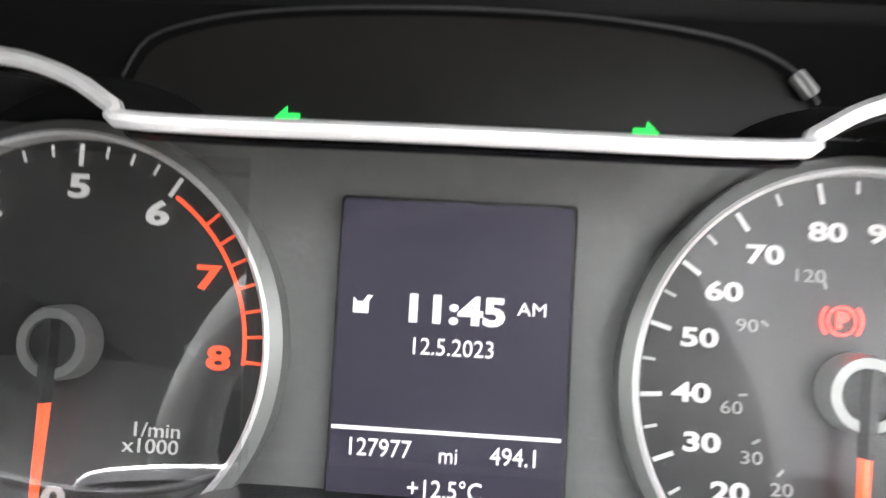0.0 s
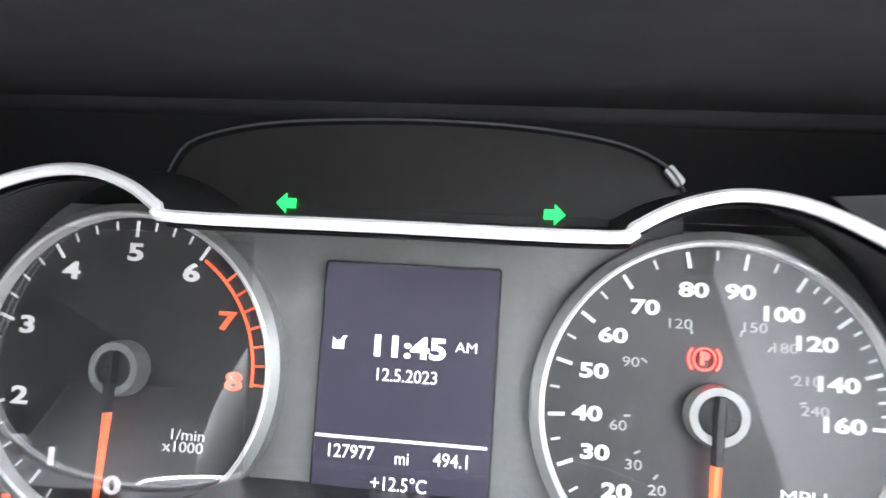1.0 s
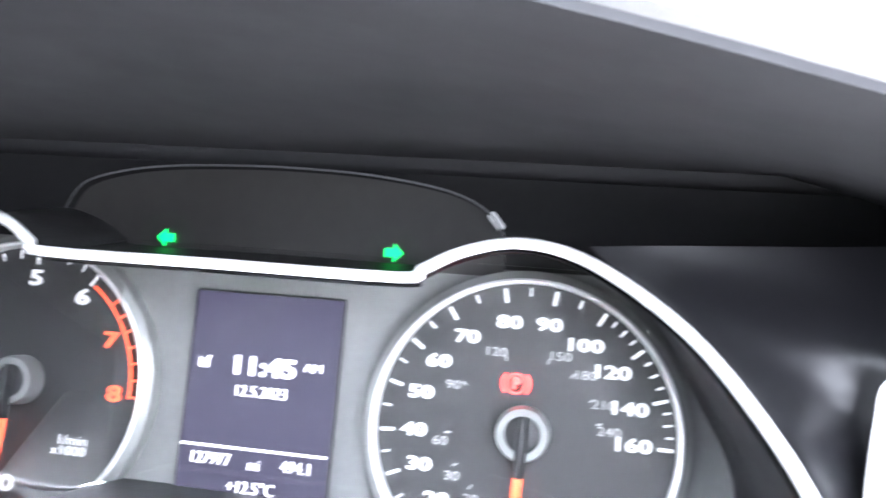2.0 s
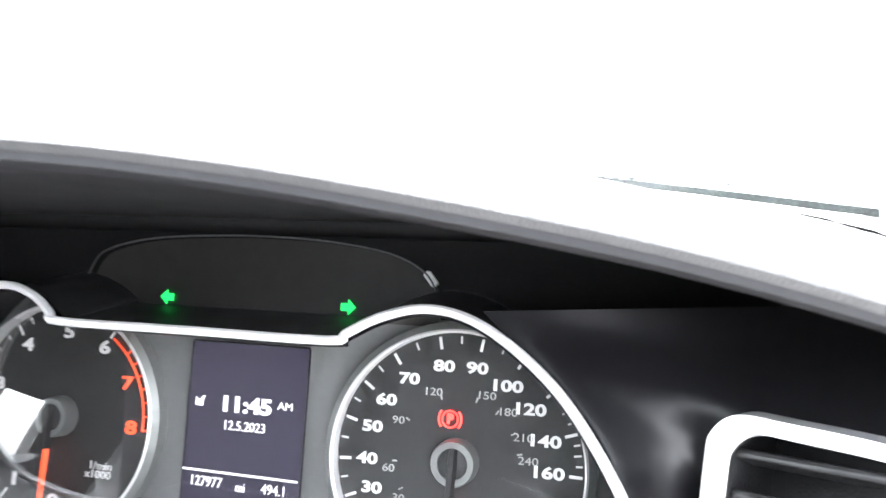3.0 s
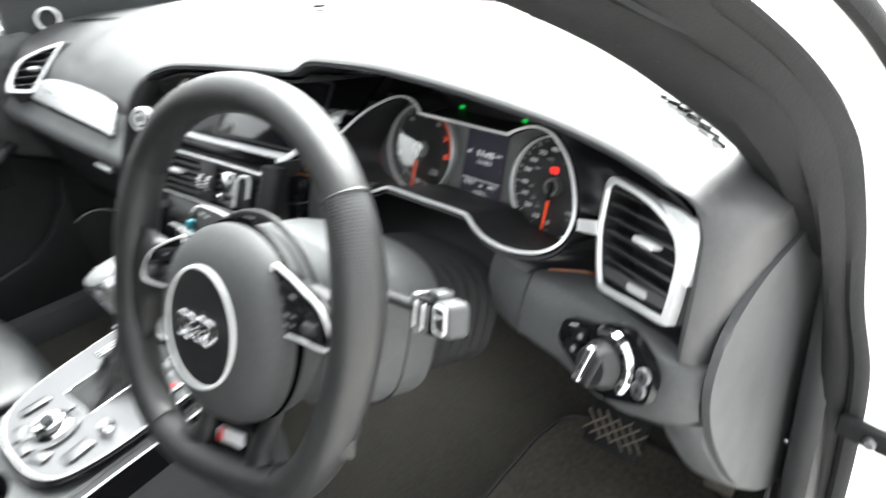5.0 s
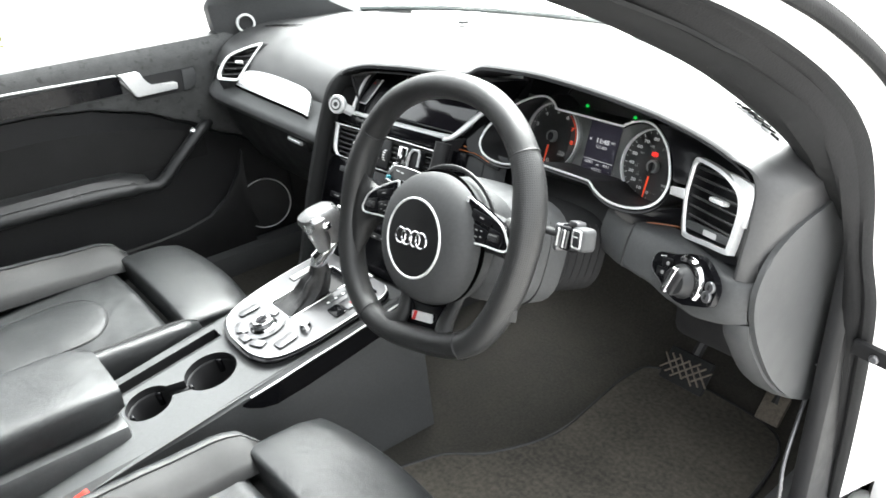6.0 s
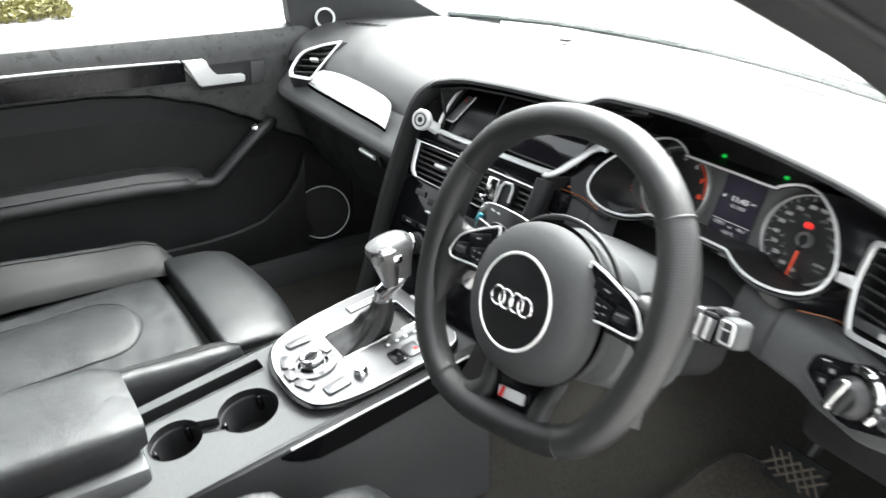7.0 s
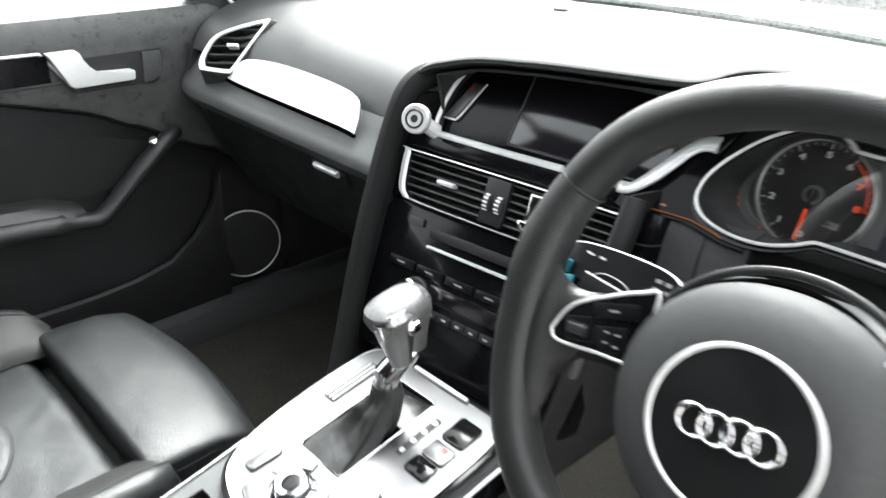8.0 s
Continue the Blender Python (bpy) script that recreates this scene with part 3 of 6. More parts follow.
for i in range(41):
    x = -0.713 + 0.548 * i / 40
    e = 0.03 * (max(0, (-x - 0.62) / 0.09)) ** 2
    face = [Vector((x, y + e, z)) for y, z in ((-0.10, 0.905), (-0.140, 0.888), (-0.152, 0.882), (-0.165, 0.866), (-0.180, 0.851), (-0.192, 0.842), (-0.198, 0.834), (-0.199, 0.826), (-0.190, 0.812), (-0.176, 0.803), (-0.170, 0.790), (-0.140, 0.72), (-0.09, 0.64), (0.05, 0.60), (0.30, 0.60))]
    rows.append(face[:10])
    under.append(face[9:])
part("passenger_panel", sheet(rows, 0.003), LOWER, dash, "dark grey passenger side panel")
# the face that turns under is drawn black, standing for its shade
part("glovebox_lid", sheet(under, 0.003), DARK, dash, "glovebox lid, coloured black for the shade under the panel")

for s in (1, -1):
    D = [(0.03, 0.912), (-0.03, 0.911), (-0.09, 0.904), (-0.135, 0.886), (-0.155, 0.862), (-0.161, 0.838), (-0.154, 0.805), (-0.131, 0.758), (-0.082, 0.688), (-0.016, 0.625), (0.05, 0.588), (0.10, 0.592), (0.095, 0.73), (0.065, 0.85)]
    d = [(p.x, p.y) for p in spline([(*q, 0) for q in D], 4, closed=True)]
    m = basis((0.703, 0, 0), (0, 1, 0), (1, 0, 0)) if s > 0 else basis((-0.703, 0, 0), (0, -1, 0), (-1, 0, 0))
    part("end_panel", prism(m, [(u * s, v) for u, v in d], 0.007, 0.003), LOWER, dash, "dark grey end panel of the dashboard")
    part("dash_core", box(pose(0.60 * s, 0.12, 0.76), 0.18, 0.26, 0.26, 0.02), DARK, dash)

# ---- instrument cluster ----
cluster = thing("instrument_cluster", "instrument cluster with two round dials and a lit display", "instruments", (0.37, 0.0, 0.9))
part("backplate", prism(DIALS @ pose(0, 0, -0.006), [(-0.20, -0.14), (0.21, -0.14), (0.21, 0.03), (-0.20, 0.03)], 0.004), HOUSING, cluster, "dark grey cluster back panel")
# upper strip of the back panel, blackened to stand for the hood's shade
part("shaded_backplate", prism(DIALS @ pose(0, 0, -0.0045), [(-0.20, -0.003), (0.21, -0.003), (0.21, 0.03), (-0.20, 0.03)], 0.003), HOODSHADE, cluster, "panel above the dials, coloured black for the hood's shade")
# spectacle-shaped trim outline, from its right half
HALF = [(0.0, 0.0), (0.058, 0.0), (0.064, 0.003), (0.075, 0.010), (0.090, 0.0145), (0.106, 0.0125), (0.122, 0.004), (0.140, -0.011), (0.154, -0.029), (0.166, -0.050), (0.171, -0.068), (0.168, -0.086), (0.155, -0.099), (0.135, -0.106), (0.112, -0.108), (0.090, -0.105), (0.072, -0.098), (0.060, -0.091), (0.050, -0.089), (0.0, -0.089)]
OUTLINE = HALF + [(-u, v) for u, v in HALF[-2:0:-1]]
dense = [(p.x, p.y) for p in spline([(u, v, 0) for u, v in OUTLINE], 4, closed=True)]
part("bright_trim", tube([TRIM @ Vector((u, v, 0.001)) for u, v in dense], 0.0018, 8, closed=True, up=TRIM.to_3x3() @ Vector((0, 0, 1))), SILVER, cluster, "satin silver spectacle-shaped trim line")
inner = [(u * 0.985, v * 0.975 - 0.001) for u, v in dense]
back = []
for u, v in inner:
    p = DIALS.inverted() @ (TRIM @ Vector((u, v, -0.002)))
    back.append(DIALS @ Vector((p.x * 0.985, p.y * 0.97 + 0.011 * ease(p.y, -0.05, -0.015), -0.001)))
part("binnacle_wall", loft([[TRIM @ Vector((u, v, -0.002)) for u, v in inner], back], cap=False), DARK, cluster)
lens = []
for u, v in inner:
    p = DIALS.inverted() @ (TRIM @ Vector((u, v, -0.002)))
    lens.append((p.x * 0.99, p.y * 0.98 + 0.022 * ease(p.y, -0.05, -0.015)))
# one lens cut in two: reflection raised at left, held back at right
near = [(min(u, -0.043), min(v, -0.014)) for u, v in lens if u < -0.035]
far = [(max(u, -0.042), min(v, -0.004)) for u, v in lens if u > -0.050]
part("cover_lens", prism(DIALS @ pose(0, 0, 0.022), near, 0.0015), CLEAR, cluster, "clear glossy lens over the rev counter")
part("cover_lens", prism(DIALS @ pose(0, 0, 0.022), far, 0.0015), LOWGLOSS, cluster, "clear low-gloss lens over display and speedometer")
# black fascia round the trim, bent towards the air vent


def fascia(u, v):
    return TRIM @ Vector((u, v, -0.002))


frame_out = [(u * (1.018 if abs(u) > 0.08 else 1.0), v * (1.0 if v > -0.01 else 1.055) + (0.0022 if v > -0.01 else 0.0)) for u, v in dense]
part("fascia", plate_with_hole(frame_out, [(u * 0.999, v * 0.999) for u, v in dense], 0.003, fascia), GLOSS, dash, "gloss black fascia round the dials")


# gloss black panel between the dials and the door, in the plane of the driver's vent
VR = basis((0.613, -0.1075, 0.906), (0.852, -0.524, 0.006), (-0.512, -0.831, 0.218))
VO = [(-0.0695, 0.027), (-0.0685, 0.036), (-0.062, 0.0425), (-0.048, 0.0445), (-0.02, 0.047), (0.012, 0.047), (0.046, 0.040), (0.061, 0.024), (0.065, -0.002), (0.065, -0.027), (0.060, -0.033), (0.018, -0.043), (-0.034, -0.0555), (-0.046, -0.051), (-0.058, -0.030), (-0.067, -0.005)]
LEFT = [VR.inverted() @ (TRIM @ Vector((u, v, -0.003))) for u, v in ((0.100, 0.016), (0.124, 0.005), (0.142, -0.011), (0.157, -0.029), (0.169, -0.050), (0.1742, -0.068), (0.171, -0.088), (0.158, -0.1035), (0.137, -0.112), (0.114, -0.1145))]
side_left = sorted((q.y, q.x, q.z) for q in LEFT)


def side_place(u, v, lift=0.0):
    """The panel runs from the dial trim into the vent's plane, and bends back under the hood."""
    ul, hl = table(v, side_left)
    f = ease(-u, 0.070, max(-ul, 0.075))
    back = 0.55 * max(0, v - 0.040) * (1 - f)
    return VR @ Vector((u, v, -0.006 + (hl + 0.006) * f - back + lift))


border = [(q.x, q.y) for q in LEFT] + [(-0.076, -0.083), (-0.040, -0.069), (0.0, -0.059), (0.040, -0.048), (0.075, -0.040), (0.080, -0.020), (0.079, 0.02), (0.074, 0.05), (0.060, 0.068), (0.03, 0.078), (-0.02, 0.083)]
cv = sum((Vector(q) for q in VO), Vector((0, 0))) / len(VO)


def reach(poly, ang):
    """Distance from the vent's middle to an outline, along an angle."""
    d = Vector((math.cos(ang), math.sin(ang)))
    best = 0.0
    for q, w in zip(poly, poly[1:] + poly[:1]):
        q, w = Vector(q) - cv, Vector(w) - cv
        e = w - q
        den = d.x * e.y - d.y * e.x
        if abs(den) > 1e-12:
            k, m = (q.x * e.y - q.y * e.x) / den, (q.x * d.y - q.y * d.x) / den
            if k > 0 and -1e-6 <= m <= 1 + 1e-6:
                best = max(best, k)
    return best


cut = [(q.x, q.y) for q in spline([(*q, 0) for q in VO], 4, closed=True)]
rows = []
for i in range(120):
    ang = 2 * math.pi * i / 120
    r0, r1 = reach(cut, ang) * 0.97, reach(border, ang)
    rows.append([side_place(cv.x + math.cos(ang) * (r0 + (r1 - r0) * k / 8), cv.y + math.sin(ang) * (r0 + (r1 - r0) * k / 8)) for k in range(9)])
part("side_fascia", loft(rows, closed=False, loop=True), FASCIA, dash, "satin black fascia beside the dials", 80)


def dial(cx, cy, r, name, label):
    d = part(name, turned(DIALS @ pose(cx, cy, -0.003), [(r, 0), (r, 0.003)], 64), DIAL, cluster, label)
    m = DIALS @ pose(cx, cy, 0)
    ro = [(r - 0.0002, 0.0), (r - 0.0002, 0.0055), (r + 0.0006, 0.0062), (r + 0.0014, 0.0055)]
    bm = loft([ring(m @ pose(0, 0, z), q, n=72) for q, z in ro], cap=False)
    part("dial_rim", bm, SILVER, d, "bright dial rim")
    bm = loft([ring(m @ pose(0, 0, z), q, n=72) for q, z in ((r + 0.0014, 0.0055), (r + 0.0042, 0.0035), (r + 0.0046, -0.002))], cap=False)
    part("dial_collar", bm, COLLAR, d, "grey dial collar")
    part("hub", turned(m, [(0.0094, 0), (0.0092, 0.006), (0.0086, 0.0075), (0.0062, 0.0075), (0.0060, 0.005)], 32), COLLAR, d, "silver needle hub")
    part("hub_cap", turned(m, [(0.0062, 0.003), (0.0060, 0.0066), (0.0045, 0.0072), (0.0001, 0.0074)], 32), DARK, d)
    return d, m


def ray_marks(d, m, marks, mat, name):
    for a, r0, r1, w in marks:
        c = pose(0, 0, 0.0008, 0, 0, a)
        part(name, box(m @ c @ pose((r0 + r1) / 2, 0, 0), r1 - r0, w, 0.0004, 0), mat, d, smooth=0)


R = 0.0515
tacho, TM = dial(-0.0965, -0.0585, R, "tachometer", "dark rev counter with white numerals and an orange red zone")
speedo, SM = dial(0.0955, -0.0590, R, "speedometer", "dark speedometer with white mile numerals")
# rev counter: 0 at the foot, 5 near the top
TA = {0: 270, 1: 234, 2: 198, 3: 162, 4: 126, 5: 90, 6: 58, 7: 27, 8: -3}
for k, a in TA.items():
    q = R - 0.0125
    ink = REDINK if k > 6 else INK
    lettering("numeral", str(k), TM @ pose(q * math.cos(radians(a)), q * math.sin(radians(a)), 0.0006), 0.0082, ink, tacho, wide=1.5, bold=0.00025)
angs = [TA[k] for k in range(9)]
ray_marks(tacho, TM, [(a, R - 0.007, R - 0.0015, 0.0010) for a in angs[:7]], INK, "tick")
ray_marks(tacho, TM, [(angs[k] + (angs[k + 1] - angs[k]) * s / 4, R - 0.0045, R - 0.0015, 0.0006) for k in range(6) for s in (1, 2, 3)], INK, "minor_tick")
ray_marks(tacho, TM, [(58 - 61 * s / 8, R - 0.0065, R - 0.0015, 0.0007) for s in range(2, 9)], REDINK, "red_tick")
bm = loft([[TM @ Vector((q * math.cos(radians(a)), q * math.sin(radians(a)), 0.001)) for a in range(-4, 57, 3)] for q in (R - 0.0066, R - 0.0055)], closed=False)
part("red_zone", bm, REDINK, tacho, "orange-red warning arc", smooth=0)
lettering("unit_text", "1/min", TM @ pose(0.0245, -0.0205, 0.0006), 0.0050, INK, tacho, wide=1.15)
lettering("unit_text", "x1000", TM @ pose(0.0235, -0.0245, 0.0006), 0.0050, INK, tacho, wide=1.15)
# speedometer
SA = {0: 270, 10: 245, 20: 222, 30: 202, 40: 184, 50: 164, 60: 145, 70: 125, 80: 101, 90: 80, 100: 59, 120: 39, 140: 18, 160: -1}
for k, a in SA.items():
    q = R - 0.0145 + (0.001 if k < 100 else -0.0005)
    lettering("numeral", str(k), SM @ pose(q * math.cos(radians(a)), q * math.sin(radians(a)), 0.0006), 0.0062, INK, speedo, wide=1.45, bold=0.0002)
keys = list(SA)
ray_marks(speedo, SM, [(SA[k], R - 0.0065, R - 0.0015, 0.0011) for k in keys], INK, "tick")
ray_marks(speedo, SM, [((SA[a] + SA[b]) / 2, R - 0.0045, R - 0.0015, 0.0007) for a, b in zip(keys, keys[1:])], INK, "minor_tick")
ray_marks(speedo, SM, [(SA[a] + (SA[b] - SA[a]) * s / 4, R - 0.004, R - 0.0015, 0.0007) for a, b in zip(keys[10:], keys[11:]) for s in (1, 3)], INK, "minor_tick")
for k, a in ((20, 236), (30, 216), (60, 191), (90, 151), (120, 113), (150, 68), (180, 47), (210, 24), (240, 6)):
    q = R - 0.0225
    lettering("small_numeral", str(k), SM @ pose(q * math.cos(radians(a)), q * math.sin(radians(a)), 0.0006), 0.0044, DIM, speedo, wide=1.25)
    ray_marks(speedo, SM, [(a - 6 if a > 90 else a + 6, R - 0.0265, R - 0.0245, 0.0006)], DIM, "small_tick")
lettering("unit_text", "MPH", SM @ pose(0.026, -0.0225, 0.0006), 0.0055, INK, speedo, wide=1.25)
lettering("unit_text", "km/h", SM @ pose(0.027, -0.0285, 0.0006), 0.0042, DIM, speedo, wide=1.25)
for m, d, a in ((TM, tacho, 268), (SM, speedo, 268)):
    c = m @ pose(0, 0, 0.007, 0, 0, a)
    part("needle", loft([[c @ Vector((x, y, z)) for y, z in ((-w, 0), (w, 0), (w * 0.4, 0.0012), (-w * 0.4, 0.0012))] for x, w in ((0.013, 0.0017), (0.030, 0.0014), (0.045, 0.0010))]), NEEDLE, d, "orange-red needle")
    part("needle_root", loft([[c @ Vector((x, y, z)) for y, z in ((-w, 0), (w, 0), (w * 0.5, 0.003), (-w * 0.5, 0.003))] for x, w in ((-0.006, 0.0016), (0.0, 0.0022), (0.014, 0.0018))]), DARK, d)
# brake warning light: P in a ring between brackets
pm = SM @ pose(-0.0035, 0.0165, 0.0008)
bm = loft([[pm @ Vector((q * math.cos(radians(10 * i)), q * math.sin(radians(10 * i)), 0)) for i in range(36)] for q in (0.0030, 0.0036)], cap=False)
for s in (0, 180):
    loft([[pm @ Vector((q * math.cos(radians(s + a)), q * math.sin(radians(s + a)), 0)) for a in range(-42, 43, 7)] for q in (0.0043, 0.0051)], closed=False, bm=bm)
lamp = part("brake_lamp", bm, REDLAMP, speedo, "lit red parking brake light", smooth=0)
lettering("letter", "P", pm, 0.0052, REDLAMP, speedo, bold=0.0003)
# driver display
disp = part("driver_display", prism(DIALS @ pose(-0.0002, -0.0605, -0.001), rounded(0.0565, 0.083, 0.001), 0.0017), material("display_glass", (0.012, 0.011, 0.02), 0.45, var=0.04, rough_var=0.02, spec=0.3, emit=(0.22, 0.20, 0.30), power=0.006), cluster, "lit violet-black driver display")
part("display_frame", tube([DIALS @ Vector((u - 0.0002, v - 0.0605, 0.0004)) for u, v in rounded(0.0572, 0.0837, 0.001)], 0.0005, 6, closed=True), DARK, disp)
DM = DIALS @ pose(0, 0, 0.0012)
part("display_line", box(DM @ pose(-0.0005, -0.0748, 0), 0.0555, 0.0009, 0.0003, 0), LCD, disp, smooth=0)
lettering("clock", "11:45", DM @ pose(0.0000, -0.0455, 0), 0.0092, LCD, disp, wide=1.25, bold=0.00035)
lettering("clock_suffix", "AM", DM @ pose(0.0190, -0.0442, 0), 0.0046, LCD, disp, wide=1.1)
lettering("date", "12.5.2023", DM @ pose(0.0000, -0.0545, 0), 0.0058, LCD, disp, wide=0.92)
lettering("mileage", "127977", DM @ pose(-0.0165, -0.0795, 0), 0.0060, LCD, disp, wide=0.9)
lettering("unit_text", "mi", DM @ pose(0.0005, -0.0803, 0), 0.0055, LCD, disp, wide=0.9)
lettering("trip", "494.1", DM @ pose(0.0165, -0.0797, 0), 0.0060, LCD, disp, wide=0.9)
lettering("temperature", "+12.5°C", DM @ pose(0.0000, -0.0885, 0), 0.0060, LCD, disp, wide=0.9)
bm = prism(DM @ pose(-0.0225, -0.0450, 0), [(-0.0022, -0.002), (0.0016, -0.002), (0.0016, 0.001), (0.0026, 0.0024), (0.0012, 0.0024), (0.0002, 0.0008), (-0.0012, 0.0008), (-0.0022, 0.0018)], 0.0003)
part("display_icon", bm, LCD, disp, smooth=0)
# turn signal arrows and the smoked strip above
ARCH = [(-0.086, 0.008), (-0.080, 0.018), (-0.065, 0.0235), (-0.046, 0.0265), (-0.02, 0.028), (0.005, 0.0283), (0.035, 0.027), (0.063, 0.0228), (0.078, 0.016), (0.084, 0.008), (0.05, 0.002), (-0.05, 0.002)]
arch = [(p.x, p.y) for p in spline([(u, v, 0) for u, v in ARCH[:10]], 4)]
strip = part("tell_tale_strip", prism(DIALS @ pose(0, 0, -0.002), arch + [(0.085, -0.006), (-0.085, -0.006)], 0.0015), material("smoked_strip", (0.022, 0.021, 0.020), 0.35), cluster, "smoked tell-tale strip")
part("strip_edge", tube([DIALS @ Vector((u, v + 0.0005, 0.004)) for u, v in arch], 0.0004, 6), SATIN, strip, "thin bright edge")
# a glint at the strip's end, built in as a small silver piece
part("edge_glint", prism(DIALS @ pose(0.081, 0.0135, 0.001, 0, 0, -50), rounded(0.007, 0.003, 0.001), 0.003), SILVER, strip)
for s in (-1, 1):
    o = [(0.0035, 0.0), (0.0, 0.0034), (0.0, 0.0016), (-0.0033, 0.0016), (-0.0033, -0.0016), (0.0, -0.0016), (0.0, -0.0034)]
    part("turn_arrow", prism(DIALS @ pose(0.0445 * s, 0.0, 0.0008), [(u * s, v) for u, v in o][::s], 0.0003), GREEN, cluster, "lit green turn arrow", smooth=0)
# small fuel and temperature marks beside the rev counter, and lamps under the dials
for cx, sgn in ((-0.163, 1), (0.163, -1)):
    for k in range(6):
        a = radians(-38 + 15 * k)
        q = DIALS @ pose(cx + sgn * (0.016 - 0.020 * math.cos(a)), -0.070 + 0.030 * math.sin(a), 0.0008, 0, 0, math.degrees(-a) * sgn)
        if sgn > 0:
            part("gauge_mark", box(q, 0.0035, 0.0011, 0.0004, 0), REDINK if k < 2 else DIM, cluster, smooth=0)
for u in (-0.140, -0.134):
    part("gauge_mark", box(DIALS @ pose(u, -0.1045, 0.0008), 0.003, 0.0022, 0.0004, 0), REDINK, cluster, smooth=0)
part("lamp_mark", prism(DIALS @ pose(0.006, -0.118, 0.0005), rounded(0.012, 0.006, 0.002), 0.0006), DIM, cluster, "dim lamp mark under the display", smooth=0)
# orange reflection in the black fascia, painted as a thin line
part("orange_reflection", tube([side_place(u, v, 0.0006) for u, v in ((-0.084, -0.0605), (-0.076, -0.0580), (-0.068, -0.0560), (-0.058, -0.0535))], 0.0009, 6), REFLECTED_ORANGE, dash, "thin painted orange reflection on the fascia")

# ---- air vents ----
def vent(name, m, outline, slats, parent, label, depth=0.02, tilt=20, tab=None, hole=0.90, lift=0.0, turn=0.0):
    """A louvred vent with a bright frame; its outline lies in m's x-y plane."""
    c = sum((Vector((*q, 0)) for q in outline), Vector()) / len(outline)
    d = [(p.x, p.y) for p in spline([(*q, 0) for q in outline], 5, closed=True)]
    small = [tuple((c + (Vector((*q, 0)) - c) * hole)[:2]) for q in d]
    v = part(name, loft([[m @ Vector((*q, z)) for q in o] for o, z in ((small, 0.001), ([tuple((c + (Vector((*q, 0)) - c) * (hole + 0.02))[:2]) for q in d], 0.004), (d, 0.003), (d, -0.006))], cap=False), SILVER, parent, label)
    bm = loft([[m @ Vector((*q, z)) for q in small] for z in (0.001, -depth - 0.012)], cap=False)
    bm.faces.new([w for w in bm.verts][len(small):])
    part("duct", bm, DARK, v)
    rot = Matrix.Rotation(radians(-turn), 2)
    flat = [tuple(rot @ (Vector(q) - c.xy)) for q in small]
    mt = m @ pose(c.x, c.y, 0, 0, 0, turn)
    ys = [q[1] for q in flat]
    lo, hi = min(ys) + lift, max(ys)
    for i in range(slats):
        y = lo + (hi - lo) * (i + 0.7) / (slats + 0.4)
        xs = []
        for a, b in zip(flat, flat[1:] + flat[:1]):
            if (a[1] - y) * (b[1] - y) < 0:
                xs.append(a[0] + (b[0] - a[0]) * (y - a[1]) / (b[1] - a[1]))
        if len(xs) < 2:
            continue
        x0, x1 = min(xs), max(xs)
        part("slat", box(mt @ pose((x0 + x1) / 2, y, -0.007, -tilt), x1 - x0 - 0.001, 0.0030, 0.013, 0.0010, 2), SLAT, v)
    if tab:
        part("slide_tab", box(m @ pose(tab[0], tab[1], -0.001, 0, 0, turn), tab[2], 0.006, 0.012, 0.002), SILVER, v, "bright slide tab")
    return v


# driver's outer vent, wrapped towards the door
rv = vent("air_vent", VR, VO, 6, dash, "driver side air vent with satin silver frame", tab=(0.008, 0.012, 0.030), hole=0.885, lift=0.012, turn=9)
part("vent_flap", prism(VR @ pose(0.012, -0.0285, -0.004), [(-0.056, -0.017), (0.040, 0.003), (0.042, 0.014), (-0.058, -0.007)], 0.004, 0.001), LOWER, rv)
part("vent_mark", prism(VR @ pose(0.014, -0.029, 0.0005, 0, 0, 12), rounded(0.030, 0.007, 0.0025), 0.0008), INK, rv, "pale maker's mark")
part("vent_wing", prism(VR @ pose(0, 0, -0.0055), [(0.004, 0.0490), (0.034, 0.0525), (0.062, 0.0535), (0.069, 0.045), (0.0725, 0.020), (0.0705, 0.006), (0.0655, 0.004), (0.0625, 0.024), (0.048, 0.041), (0.014, 0.0485)][::-1], 0.0060, 0.0015), SILVER, dash, "satin silver wing beside the vent")
WL = [TRIM @ Vector((0.1745, -0.0595, -0.001)), TRIM @ Vector((0.1785, -0.0695, -0.001))]
WR = [VR @ Vector((-0.069, -0.003, 0.000)), VR @ Vector((-0.062, -0.0150, 0.000))]
rows = [[WL[0].lerp(WR[0], f).lerp(WL[1].lerp(WR[1], f), k / 3) for k in range(4)] for f in (0, 0.25, 0.5, 0.75, 1.0)]
part("vent_wing", sheet(rows, 0.003), SILVER, dash, "short satin silver wing by the dials")
# passenger's outer vent
VL = basis((-0.554, -0.1556, 0.9042), (0.088, 0.040, 0.016), (0.36, -0.66, 0.62))
VLO = [(-0.048, -0.030), (-0.050, -0.012), (-0.035, 0.022), (0.0, 0.040), (0.045, 0.052), (0.053, 0.050), (0.040, 0.026), (0.022, -0.008), (0.008, -0.034), (0.0, -0.038), (-0.04, -0.034)]
vent("air_vent", VL, VLO, 5, dash, "passenger side air vent with satin silver frame", tab=(0.0, 0.008, 0.018), hole=0.84)
vlo = [(p.x, p.y) for p in spline([(*q, 0) for q in VLO], 5, closed=True)]
cl = sum((Vector(q) for q in vlo), Vector((0, 0))) / len(vlo)
